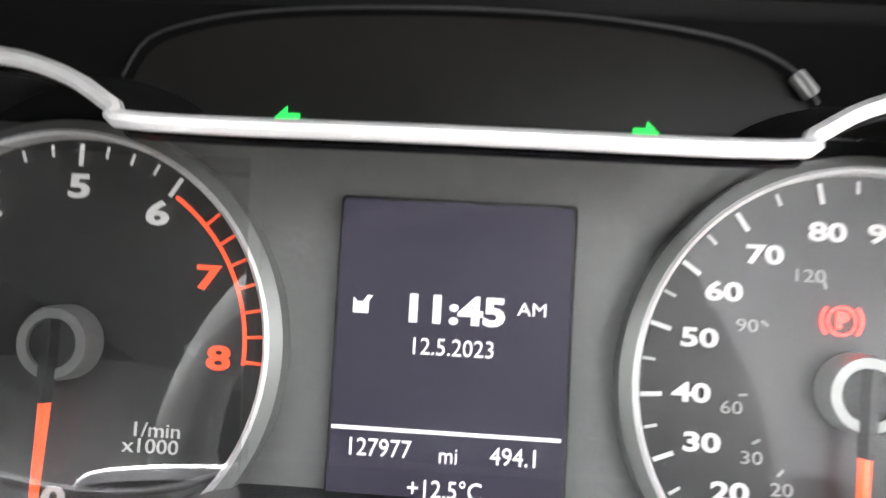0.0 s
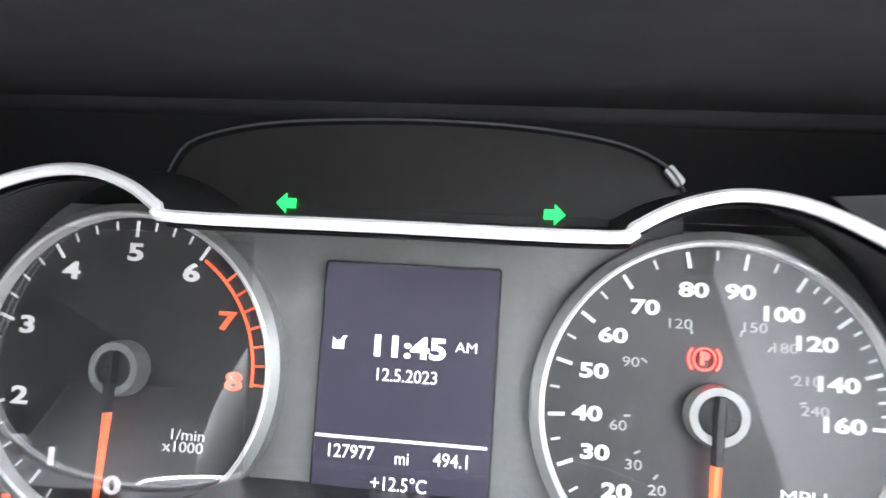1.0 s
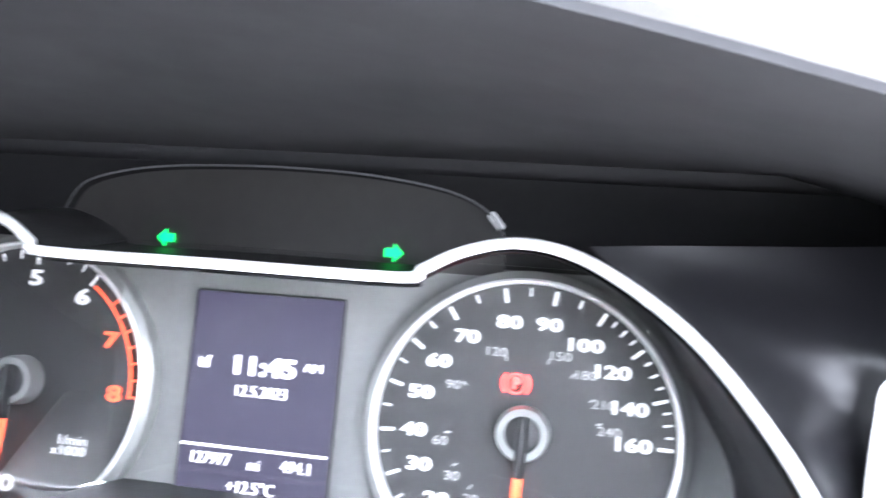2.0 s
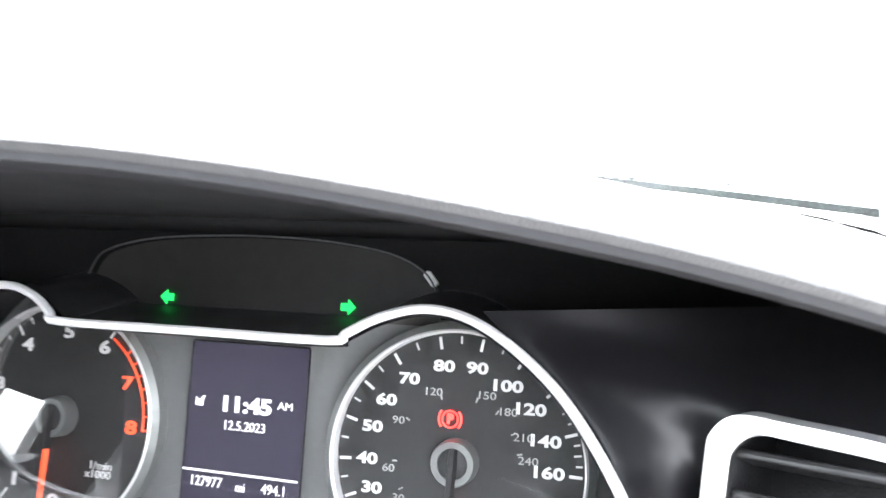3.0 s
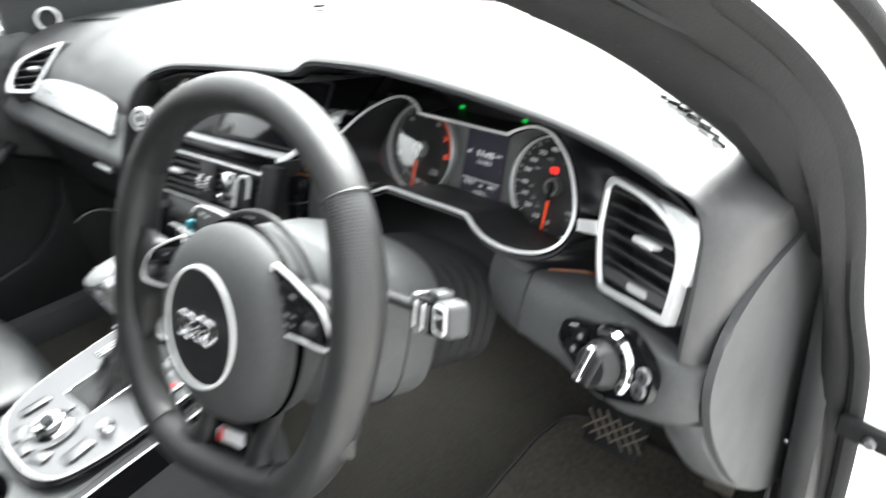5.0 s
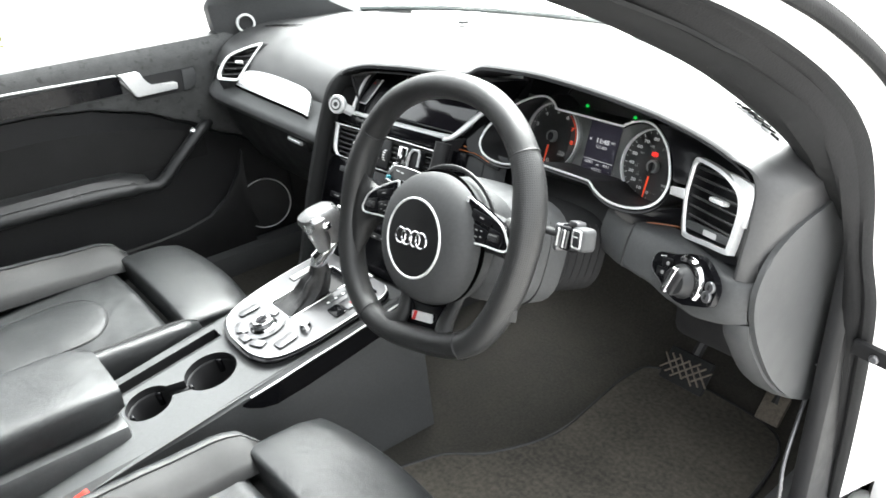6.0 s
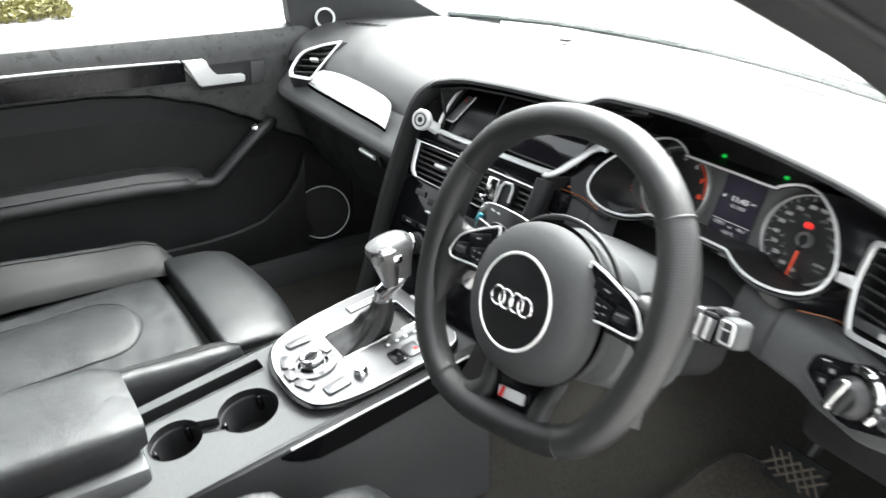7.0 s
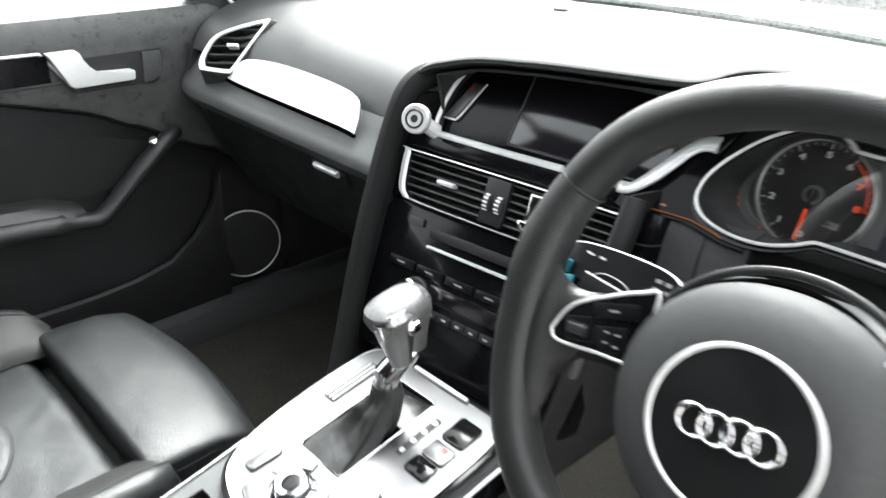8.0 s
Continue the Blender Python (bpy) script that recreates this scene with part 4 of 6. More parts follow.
part("vent_housing", loft([[VL @ Vector((*(cl + (Vector(q) - cl) * f), z)) for q in vlo] for f, z in ((0.99, 0.0015), (1.03, -0.001), (1.07, -0.008), (1.18, -0.030), (1.28, -0.055))], cap=False), PAD, dash, "soft surround of the passenger vent")
# bright panel on the passenger side
top_line = spline([(0.0, 0.869, 0), (0.05, 0.890, 0), (0.14, 0.899, 0), (0.35, 0.9045, 0), (0.62, 0.905, 0), (0.84, 0.902, 0), (0.94, 0.895, 0), (0.985, 0.880, 0), (1.0, 0.862, 0)], 6)
foot_line = [Vector((0.0, 0.866, 0)).lerp(Vector((1.0, 0.8585, 0)), k / 48) for k in range(49)]
pp = []
for hi, lo in zip(top_line, foot_line):
    pp.append([])
    for k in range(6):
        z = lo.y + (hi.y - lo.y) * k / 5
        pp[-1].append(Vector((-0.540 + 0.315 * hi.x, -0.1475 - 0.60 * (0.905 - z), z)))
part("bright_panel", sheet([[p + Vector((0, -0.005, 0.003)) for p in r] for r in pp], 0.003), PANEL, dash, "brushed aluminium panel")
part("panel_edge", tube([r[0] + Vector((0, -0.005, 0.0)) for r in pp], 0.0032, 6), SLOT, dash)
part("glovebox_handle", box(pose(-0.285, -0.182, 0.797, 30), 0.055, 0.008, 0.010, 0.003), SILVER, dash, "bright glovebox handle")
part("handle_pocket", box(pose(-0.285, -0.172, 0.790, 20), 0.075, 0.012, 0.026, 0.004), DARK, dash)
part("glovebox_seam", tube([(-0.66, -0.166, 0.804), (-0.45, -0.175, 0.803), (-0.18, -0.175, 0.803)], 0.0018, 6), DARK, dash)
# side demister slots in the dash top
for s in (1, -1):
    for k in range(7):
        cx, cy = 0.559 + 0.0131 * k, 0.0165 - 0.0078 * k
        half = (0.0060, 0.0110, 0.0125, 0.0125, 0.0125, 0.0105, 0.0060)[k]
        at = lambda f, g: (cx + half * f - 0.0008 * g, cy - 0.12 * half * f + 0.0026 * g)
        bm = sheet([[Vector((s * at(f, g)[0], at(f, g)[1], pad_height(at(f, g)[0] if s > 0 else -at(f, g)[0], at(f, g)[1]) + 0.0030)) for g in (-1, 0, 1)] for f in (-1, -0.5, 0, 0.5, 1)], 0.0004)
        part("demister_slot", bm, SLOT, dash, "black demister slot")
part("sun_sensor", turned(pose(-0.252, 0.255, 0.966), [(0.012, 0), (0.011, 0.004), (0.005, 0.006)], 20), DARK, dash)

# ---- centre: screen, vents, radio and climate panel ----
YAW = radians(6)
SCR = basis((0.03, -0.082, 0.925), (math.cos(YAW), math.sin(YAW), 0), (math.sin(YAW) * 0.82, -math.cos(YAW) * 0.82, 0.57))
STACK = basis((0.0, -0.170, 0.79), (math.cos(YAW), math.sin(YAW), 0), (math.sin(YAW) * 0.927, -math.cos(YAW) * 0.927, 0.375))
so = [(p.x, p.y) for p in spline([(-0.160, -0.062, 0), (-0.164, -0.030, 0), (-0.158, 0.010, 0), (-0.142, 0.034, 0), (-0.118, 0.048, 0), (-0.08, 0.055, 0), (0.0, 0.059, 0), (0.10, 0.061, 0), (0.195, 0.067, 0)], 5)]
surround = part("screen_surround", prism(SCR @ pose(0, 0, -0.012), (so + [(0.15, -0.03), (0.12, -0.062)])[::-1], 0.008, 0.002), GLOSS, dash, "gloss black screen surround")
part("screen", prism(SCR @ pose(0.03, -0.001, -0.005), rounded(0.182, 0.088, 0.002), 0.003, 0.0005), SCREEN, surround, "dark switched-off media screen")
part("screen_bezel", tube([SCR @ Vector((u + 0.03, v - 0.001, -0.002)) for u, v in rounded(0.186, 0.092, 0.003)], 0.0012, 6, closed=True), LOWER, surround)
part("screen_arc", tube([SCR @ Vector((u * 0.985, v - 0.003, 0.008)) for u, v in so], 0.0030, 8), SILVER, surround, "thin silver arc round the screen")
rows = []
for u, v in so:
    p = SCR @ Vector((u, v, -0.004))
    y, z = lip(max(p.x, -0.163))
    rows.append([p, p.lerp(Vector((max(p.x, -0.163), y + 0.02, min(z - 0.022, p.z + 0.05))), 0.6), Vector((max(p.x - 0.003, -0.166), y + 0.012, min(z - 0.018, p.z + 0.055)))])
part("screen_cowl", sheet(rows, 0.003), DARK, dash, "matt black cowl round the screen")
hz = [(-0.017, -0.026), (0.000, -0.026), (0.022, 0.022), (0.006, 0.022)]
part("hazard_button", prism(SCR @ pose(-0.145, -0.008, -0.004), hz, 0.003, 0.001), SATIN, surround, "satin grey hazard button")
part("hazard_edge", tube([SCR @ Vector((-0.145 + u, -0.008 + v, -0.001)) for u, v in ((-0.015, -0.028), (0.002, -0.028), (0.006, -0.022), (0.025, 0.023))], 0.0013, 6), SILVER, surround, "silver edge of the hazard button")
part("hazard_mark", prism(SCR @ pose(-0.137, 0.006, -0.0008), [(-0.003, -0.0025), (0.003, -0.0025), (0.0, 0.003)], 0.0004), RED, surround, "red hazard triangle")
bar = [SCR @ p for p in spline([(-0.150, -0.060, 0.008), (-0.06, -0.060, 0.008), (0.03, -0.059, 0.008), (0.070, -0.0585, 0.009), (0.098, -0.057, 0.010)], 6)]
part("screen_sweep", tube(bar, 0.0058, 10, flat=0.75), SILVER, dash, "satin silver sweep under the screen")
low_edge = spline([(-0.243, -0.1035, 0), (-0.232, -0.1015, 0), (-0.222, -0.093, 0), (-0.211, -0.078, 0), (-0.201, -0.060, 0), (-0.193, -0.045, 0), (-0.183, -0.037, 0), (-0.172, -0.036, 0)], 5)
top_edge = spline([(-0.243, -0.093, 0), (-0.239, -0.092, 0), (-0.231, -0.082, 0), (-0.222, -0.066, 0), (-0.212, -0.048, 0), (-0.201, -0.032, 0), (-0.191, -0.022, 0), (-0.176, -0.018, 0)], 5)
rows = [[TRIM @ (p.lerp(q, k / 5) + Vector((0, 0, 0.004 + 0.003 * math.sin(math.pi * k / 5) - 0.004 * k / 5))) for k in range(6)] for p, q in zip(low_edge, top_edge)]
part("sweep_blade", sheet(rows, 0.003), SILVER, dash, "broad satin silver blade between screen and dials")
part("blade_edge", tube([TRIM @ (p + Vector((0, 0, 0.005))) for p in low_edge], 0.0026, 8), SILVER, dash, "bright lower edge of the blade")
between = [(p.x, p.y + 0.001) for p in low_edge] + [(-0.160, -0.036), (-0.169, -0.052), (-0.1735, -0.068), (-0.171, -0.087), (-0.157, -0.1015), (-0.135, -0.109), (-0.110, -0.1115), (-0.108, -0.118), (-0.130, -0.1165), (-0.172, -0.1085), (-0.236, -0.116), (-0.244, -0.114)]
part("gloss_panel", prism(TRIM @ pose(0, 0, -0.008), between, 0.0045, 0.0008), BLACKGLOSS, dash, "gloss black panel between screen and dials")
# orange reflection painted onto the gloss panel: a line and a fleck
part("orange_reflection", tube([TRIM @ Vector((u, v, -0.002)) for u, v in ((-0.205, -0.1080), (-0.185, -0.1068), (-0.165, -0.1060), (-0.148, -0.1085), (-0.130, -0.1125))], 0.0008, 6), REFLECTED_ORANGE, dash, "thin painted orange reflection on the gloss panel")
part("orange_fleck", prism(TRIM @ pose(-0.196, -0.100, -0.0032), rounded(0.006, 0.0022, 0.001), 0.0006), REFLECTED_ORANGE, dash, "small orange mark")
# grey panel under it, and the dark round key slot beside it
rows = []
for i in range(13):
    x = 0.186 + 0.076 * i / 12
    e = 0.012 * ease(x, 0.245, 0.262)
    rows.append([Vector((x, y + e, z)) for y, z in ((-0.095, 0.872), (-0.114, 0.872), (-0.120, 0.870), (-0.123, 0.865), (-0.129, 0.848), (-0.136, 0.82), (-0.142, 0.795), (-0.138, 0.785), (-0.10, 0.775))])
part("inner_panel", sheet(rows, 0.003), LOWER, dash, "dark grey panel beside the column")
part("inner_seam", tube([p + Vector((0, -0.0006, 0)) for p in rows[6][2:8]], 0.0010, 6), DARK, dash)
part("key_slot", tube(spline([(0.166, -0.118, 0.868), (0.167, -0.126, 0.845), (0.168, -0.132, 0.80)], 4), 0.019, 24), GLOSS, dash, "dark round key slot housing")
part("slot_ring", tube([(0.166 + 0.0195 * math.cos(radians(15 * i)), -0.1265 + 0.0195 * math.sin(radians(15 * i)), 0.845) for i in range(24)], 0.0011, 6, closed=True), DARK, dash)
stack = part("centre_panel", prism(STACK @ pose(0, 0, -0.03), rounded(0.308, 0.183, 0.012, cy=-0.0785), 0.028, 0.004), GLOSS, dash, "gloss black centre panel")
part("panel_head", box(STACK @ pose(0, 0.089, -0.012), 0.308, 0.022, 0.020, 0.003), GLOSS, stack, "gloss black strip over the vent")
for s in (-1, 1):
    part("panel_cheek", box(STACK @ pose(0.150 * s, 0.046, -0.012), 0.010, 0.062, 0.020, 0.002), GLOSS, stack)
vent("centre_vent", STACK @ pose(0, 0.046, 0.002), [(-0.146, 0.026), (-0.138, 0.029), (0.0, 0.030), (0.138, 0.029), (0.146, 0.026), (0.143, -0.012), (0.134, -0.026), (0.115, -0.030), (0.0, -0.031), (-0.115, -0.030), (-0.134, -0.026), (-0.143, -0.012)], 6, dash, "wide centre air vent with satin silver frame", tab=(-0.075, 0.002, 0.025), hole=0.94)
part("vent_divider", box(STACK @ pose(-0.004, 0.046, 0.000), 0.032, 0.052, 0.012, 0.002), DARK, stack)
for s in (-1, 1):
    tm = STACK @ pose(-0.004 + 0.008 * s, 0.044, 0.000) @ pose(0, 0, 0, 0, 90, 0) @ pose(0, 0, -0.004)
    tw = part("thumb_wheel", turned(tm, [(0.010, 0), (0.0118, 0.001), (0.0118, 0.007), (0.010, 0.008)], 20), SATIN, stack, "ribbed thumb wheel")
    for k in range(16):
        part("wheel_rib", box(tm @ pose(0, 0, 0.004, 0, 0, 22.5 * k) @ pose(0.0120, 0, 0), 0.0012, 0.0022, 0.0064, 0.0004, 1), SILVER, tw)
part("cd_slot", box(STACK @ pose(0.0, -0.012, 0.0), 0.16, 0.012, 0.004, 0.001), DARK, stack)
part("cd_bar", box(STACK @ pose(0.0, -0.029, 0.0), 0.16, 0.0035, 0.005, 0.001), SILVER, stack, "bright bar under the disc slot")
part("card_flap", box(STACK @ pose(-0.105, -0.005, -0.001), 0.022, 0.010, 0.005, 0.001), LOWER, stack)
for i in range(6):
    part("radio_button", box(STACK @ pose(-0.110 + 0.044 * i, -0.058, -0.001), 0.040, 0.010, 0.005, 0.0012), FASCIA, stack)
    part("button_mark", box(STACK @ pose(-0.110 + 0.044 * i, -0.058, 0.0017), 0.012, 0.0018, 0.0004, 0), DIM, stack, smooth=0)
part("climate_display", box(STACK @ pose(0, -0.080, -0.001), 0.12, 0.020, 0.003, 0.001), SCREEN, stack)
for s in (-1, 1):
    k = part("climate_knob", turned(STACK @ pose(0.078 * s, -0.086, -0.002), [(0.019, 0), (0.019, 0.004), (0.0165, 0.006), (0.0160, 0.020), (0.0145, 0.022), (0.0001, 0.022)], 32), DARK, stack, "climate knob with silver ring")
    part("knob_ring", turned(STACK @ pose(0.078 * s, -0.086, 0.015), [(0.0166, 0), (0.0172, 0.001), (0.0172, 0.005), (0.0150, 0.0075)], 32), CHROME, k)
for i in range(7):
    part("climate_button", box(STACK @ pose(-0.048 + 0.020 * i, -0.103, -0.001), 0.019, 0.010, 0.005, 0.0012), DARK, stack)
    part("button_mark", box(STACK @ pose(-0.048 + 0.020 * i, -0.103, 0.0017), 0.006, 0.002, 0.0004, 0), INK, stack, smooth=0)
# rounded frame of the centre stack
fr = spline([(-0.140, -0.285, 0.570), (-0.150, -0.262, 0.615), (-0.158, -0.238, 0.68), (-0.163, -0.214, 0.75), (-0.166, -0.188, 0.82), (-0.168, -0.163, 0.88), (-0.166, -0.146, 0.917), (-0.162, -0.128, 0.934), (-0.156, -0.105, 0.940)], 6)
part("stack_frame", tube(fr, 0.0145, 12, flat=1.3), PILLAR, dash, "rounded dark frame of the centre stack")
fr2 = [Vector((-p.x, p.y, p.z)) for p in fr[:33]]
part("stack_frame", tube(fr2[16:], 0.011, 12, flat=1.3), DARK, dash)

for side in (fr[:38], fr2):
    part("stack_wall", sheet([[p + Vector((-0.006 * math.copysign(1, p.x), 0.004, 0)), p + Vector((0, 0.08, -0.01)), p + Vector((0, 0.25, -0.02))] for p in side], 0.004), DARK, dash, "dark side wall of the centre stack")
# ---- lower dash on the driver's side ----
rows = []
for i in range(25):
    x = 0.445 + 0.255 * i / 24
    yt, zt, yb, zb = table(x, [(0.445, -0.086, 0.848, -0.110, 0.792), (0.508, -0.111, 0.853, -0.138, 0.797), (0.554, -0.120, 0.851, -0.148, 0.798), (0.60, -0.133, 0.852, -0.160, 0.792), (0.64, -0.147, 0.855, -0.168, 0.790), (0.672, -0.158, 0.853, -0.166, 0.794), (0.69, -0.156, 0.853, -0.158, 0.797), (0.700, -0.148, 0.853, -0.150, 0.799)])
    q = lambda f, d: Vector((x, yt + (yb - yt) * f - d, zt + (zb - zt) * f))
    rows.append([Vector((x, yt + 0.04, zt - 0.004)), q(0, -0.006) + Vector((0, 0, 0.001)), q(0, 0), q(0.06, 0.004), q(0.3, 0.007), q(0.6, 0.007), q(0.9, 0.003), q(1.0, -0.002), q(1.03, -0.012), Vector((x, yb + 0.04, zb - 0.004))])
part("lower_panel", sheet(rows, 0.003), LOWER, dash, "dark grey lower panel under the dials")
part("panel_seam", tube([r + Vector((0, -0.0006, 0)) for r in rows[6][2:8]], 0.0012, 6), DARK, dash)
# foot of the panel beside the door end
foot = spline([(0, -0.154, 0.797), (0, -0.150, 0.775), (0, -0.128, 0.740), (0, -0.088, 0.684), (0, -0.030, 0.628), (0, 0.02, 0.596), (0, 0.07, 0.585)], 5)
wide = [table(p.z, [(0.58, 0.655), (0.62, 0.660), (0.70, 0.664), (0.80, 0.667)])[0] for p in foot]
rows = [[Vector((w + 0.004, p.y + 0.06, p.z + 0.02)), Vector((w, p.y + 0.012, p.z + 0.002)), Vector((w + 0.003, p.y + 0.003, p.z)), Vector((w + 0.010, p.y, p.z)), Vector((w + 0.026, p.y, p.z)), Vector((0.702, p.y + 0.004, p.z + 0.001)), Vector((0.705, p.y + 0.02, p.z + 0.01))] for p, w in zip(foot, wide)]
part("panel_foot", sheet(rows, 0.003), LOWER, dash, "dark grey foot of the lower panel")
# cover over the pedals and round the column, coloured black for knee-area shade
rows = []
for i in range(17):
    x = 0.135 + 0.53 * i / 16
    y0, z0 = table(x, [(0.135, -0.10, 0.80), (0.43, -0.078, 0.80), (0.46, -0.085, 0.795), (0.56, -0.120, 0.797), (0.66, -0.135, 0.792)])
    rows.append([Vector((x, y0 + 0.03, z0 + (0.045 if x < 0.46 else 0.025))), Vector((x, y0, z0)), Vector((x, y0 + 0.05, z0 - 0.018)), Vector((x, 0.06, 0.735)), Vector((x, 0.18, 0.70)), Vector((x, 0.42, 0.69))])
part("pedal_cover", sheet(rows, 0.004), DARK, dash, "cover over the pedals, coloured black for the shade there")
clip = thing("phone_clip", "black and chrome phone clip gripping the centre vent", "phone holder", (0.07, -0.175, 0.83))
CM = STACK @ pose(0.066, 0.048, 0.010)
part("clip_body", box(CM @ pose(0.012, 0, -0.004), 0.034, 0.040, 0.014, 0.004, 3), DARK, clip, "black clip body")
part("clip_plate", box(CM @ pose(-0.010, 0.006, 0.006), 0.022, 0.030, 0.006, 0.0025, 3), CHROME, clip, "chrome clip plate")
part("clip_edge", tube([CM @ Vector((u, v, 0.006)) for u, v in ((0.004, -0.022), (0.006, 0.012), (0.012, 0.020), (0.026, 0.021), (0.029, 0.014), (0.029, -0.006))], 0.0022, 8), SILVER, clip, "bright clip edge")
part("clip_foot", box(CM @ pose(-0.022, -0.014, 0.004), 0.012, 0.010, 0.010, 0.003), CHROME, clip)
part("clip_tab", box(CM @ pose(-0.004, -0.020, 0.004), 0.016, 0.008, 0.004, 0.0015), SATIN, clip)

# ---- steering wheel ----
wheel = thing("steering_wheel", "black leather flat-bottomed sports steering wheel", "steering wheel", (0.374, -0.36, 0.87))
# the rim's centre line, from the middle of the flat foot round over the top
RIM_LINE = [(0.0, -0.1295), (0.045, -0.1235), (0.080, -0.1145), (0.108, -0.096), (0.133, -0.062), (0.151, -0.016), (0.159, 0.030), (0.156, 0.076), (0.142, 0.117), (0.115, 0.152), (0.076, 0.178), (0.030, 0.1905), (-0.020, 0.1920), (-0.068, 0.182), (-0.110, 0.160), (-0.142, 0.123), (-0.161, 0.080), (-0.169, 0.030), (-0.167, -0.020), (-0.153, -0.068), (-0.127, -0.103), (-0.093, -0.125), (-0.048, -0.1325)]
rim = [WHEEL @ Vector((p.x, p.y, -0.004)) for p in spline([(*q, 0) for q in RIM_LINE], 6, closed=True)]
n_rim = len(rim)


def rim_piece(i0, i1, mat, label, fat=0.0165):
    idx = list(range(i0, i1 + 1))
    rad = []
    for i in idx:
        l = WHEEL.inverted() @ rim[i % n_rim]
        a = math.degrees(math.atan2(l.y, abs(l.x)))
        rad.append(fat + 0.0025 * math.exp(-((a - 22) / 14) ** 2) + 0.001 * math.exp(-((a + 15) / 20) ** 2))
    ob = part("rim", tube([rim[i % n_rim] for i in idx], rad, 20, flat=1.12, up=WHEEL.to_3x3() @ Vector((0, 0, 1))), mat, wheel, label)
    uv = ob.data.uv_layers.new(name="grip")
    run = [0.0]
    for a, b in zip(idx, idx[1:]):
        run.append(run[-1] + (rim[b % n_rim] - rim[a % n_rim]).length)
    for poly in ob.data.polygons:
        cols = [ob.data.loops[l].vertex_index % 20 for l in poly.loop_indices]
        for l, c in zip(poly.loop_indices, cols):
            if c == 0 and max(cols) == 19:
                c = 20
            uv.data[l].uv = (run[min(ob.data.loops[l].vertex_index // 20, len(run) - 1)], c / 20 * 0.112)


marks = []
for i, p in enumerate(rim):
    l = WHEEL.inverted() @ p
    marks.append(math.degrees(math.atan2(l.y, l.x)))
i_r1 = min(range(n_rim), key=lambda i: abs(marks[i] - 41))
i_l1 = min(range(n_rim), key=lambda i: abs(marks[i] - 139))
i_r0 = min(range(n_rim), key=lambda i: abs(marks[i] + 52))
i_l0 = min(range(n_rim), key=lambda i: abs(marks[i] + 128))
rim_piece(i_r1, i_l1, RIMSKIN, "smooth black leather rim top")
rim_piece(i_r0, i_r1, PERF, "perforated leather grip")
rim_piece(i_l1, i_l0, PERF, "perforated leather grip")
rim_piece(i_l0, i_r0 + n_rim, RIMSKIN, "flat leather rim foot")
for i in (i_r1, i_l1, i_r0, i_l0):
    d = (rim[(i + 1) % n_rim] - rim[i - 1]).normalized()
    m = basis(rim[i], WHEEL.to_3x3() @ Vector((0, 0, 1)), d)
    part("rim_seam", loft([ring(m @ pose(0, 0, z), r, n=20) for r, z in ((0.0186, -0.0012), (0.0192, 0), (0.0186, 0.0012))], cap=False), DARK, wheel)
# hub cover
HUBSKIN = material("fine_grained_plastic", (0.044, 0.045, 0.046), 0.58, spec=0.28, var=0.15, scale=60, bump=0.15, bump_scale=1400)
H = WHEEL @ pose(0.003, 0.003, 0)
hub = part("airbag_cover", turned(H, [(0.070, -0.047), (0.083, -0.032), (0.087, -0.012), (0.085, 0.002), (0.078, 0.014), (0.065, 0.022), (0.050, 0.0258), (0.045, 0.0255), (0.02, 0.027), (0.0001, 0.027)], 48, 2.15, 0.97), HUBSKIN, wheel, "round dark grey airbag cover")
part("cover_ring", tube([H @ Vector((0.0495 * math.cos(radians(6 * i)), 0.0495 * math.sin(radians(6 * i)), 0.0258)) for i in range(60)], 0.0017, 8, closed=True), SILVER, hub, "satin silver ring")
EMBLEMSKIN = material("smooth_black_disc", (0.006, 0.006, 0.0065), 0.45, spec=0.3, var=0.15, scale=80)
part("emblem_disc", turned(H @ pose(0, 0, 0.0256), [(0.0484, -0.002), (0.0484, 0.0006), (0.03, 0.0018), (0.0001, 0.0022)], 48), EMBLEMSKIN, hub, "matt black disc inside the ring")
for i in range(4):
    part("emblem_ring", tube([H @ Vector((-0.0205 + 0.0137 * i + 0.0095 * math.cos(radians(12 * k)), 0.0095 * math.sin(radians(12 * k)), 0.0285 + 0.0016 * (i % 2))) for k in range(30)], 0.0014, 8, closed=True), CHROME, hub, "small chrome ring")
part("cover_gap", tube([H @ Vector((0.0865 * math.cos(radians(6 * i)), 0.084 * math.sin(radians(6 * i)), -0.010)) for i in range(60)], 0.0034, 8, closed=True), SLOT, hub, "black gap round the cover")
part("hub_band", tube([H @ Vector((0.0945 * math.cos(radians(a)), 0.0915 * math.sin(radians(a)), -0.026)) for a in range(12, 169, 4)], 0.0030, 10, flat=0.8, up=H.to_3x3() @ Vector((0, 0, 1))), DARK, wheel, "black band round the airbag cover")
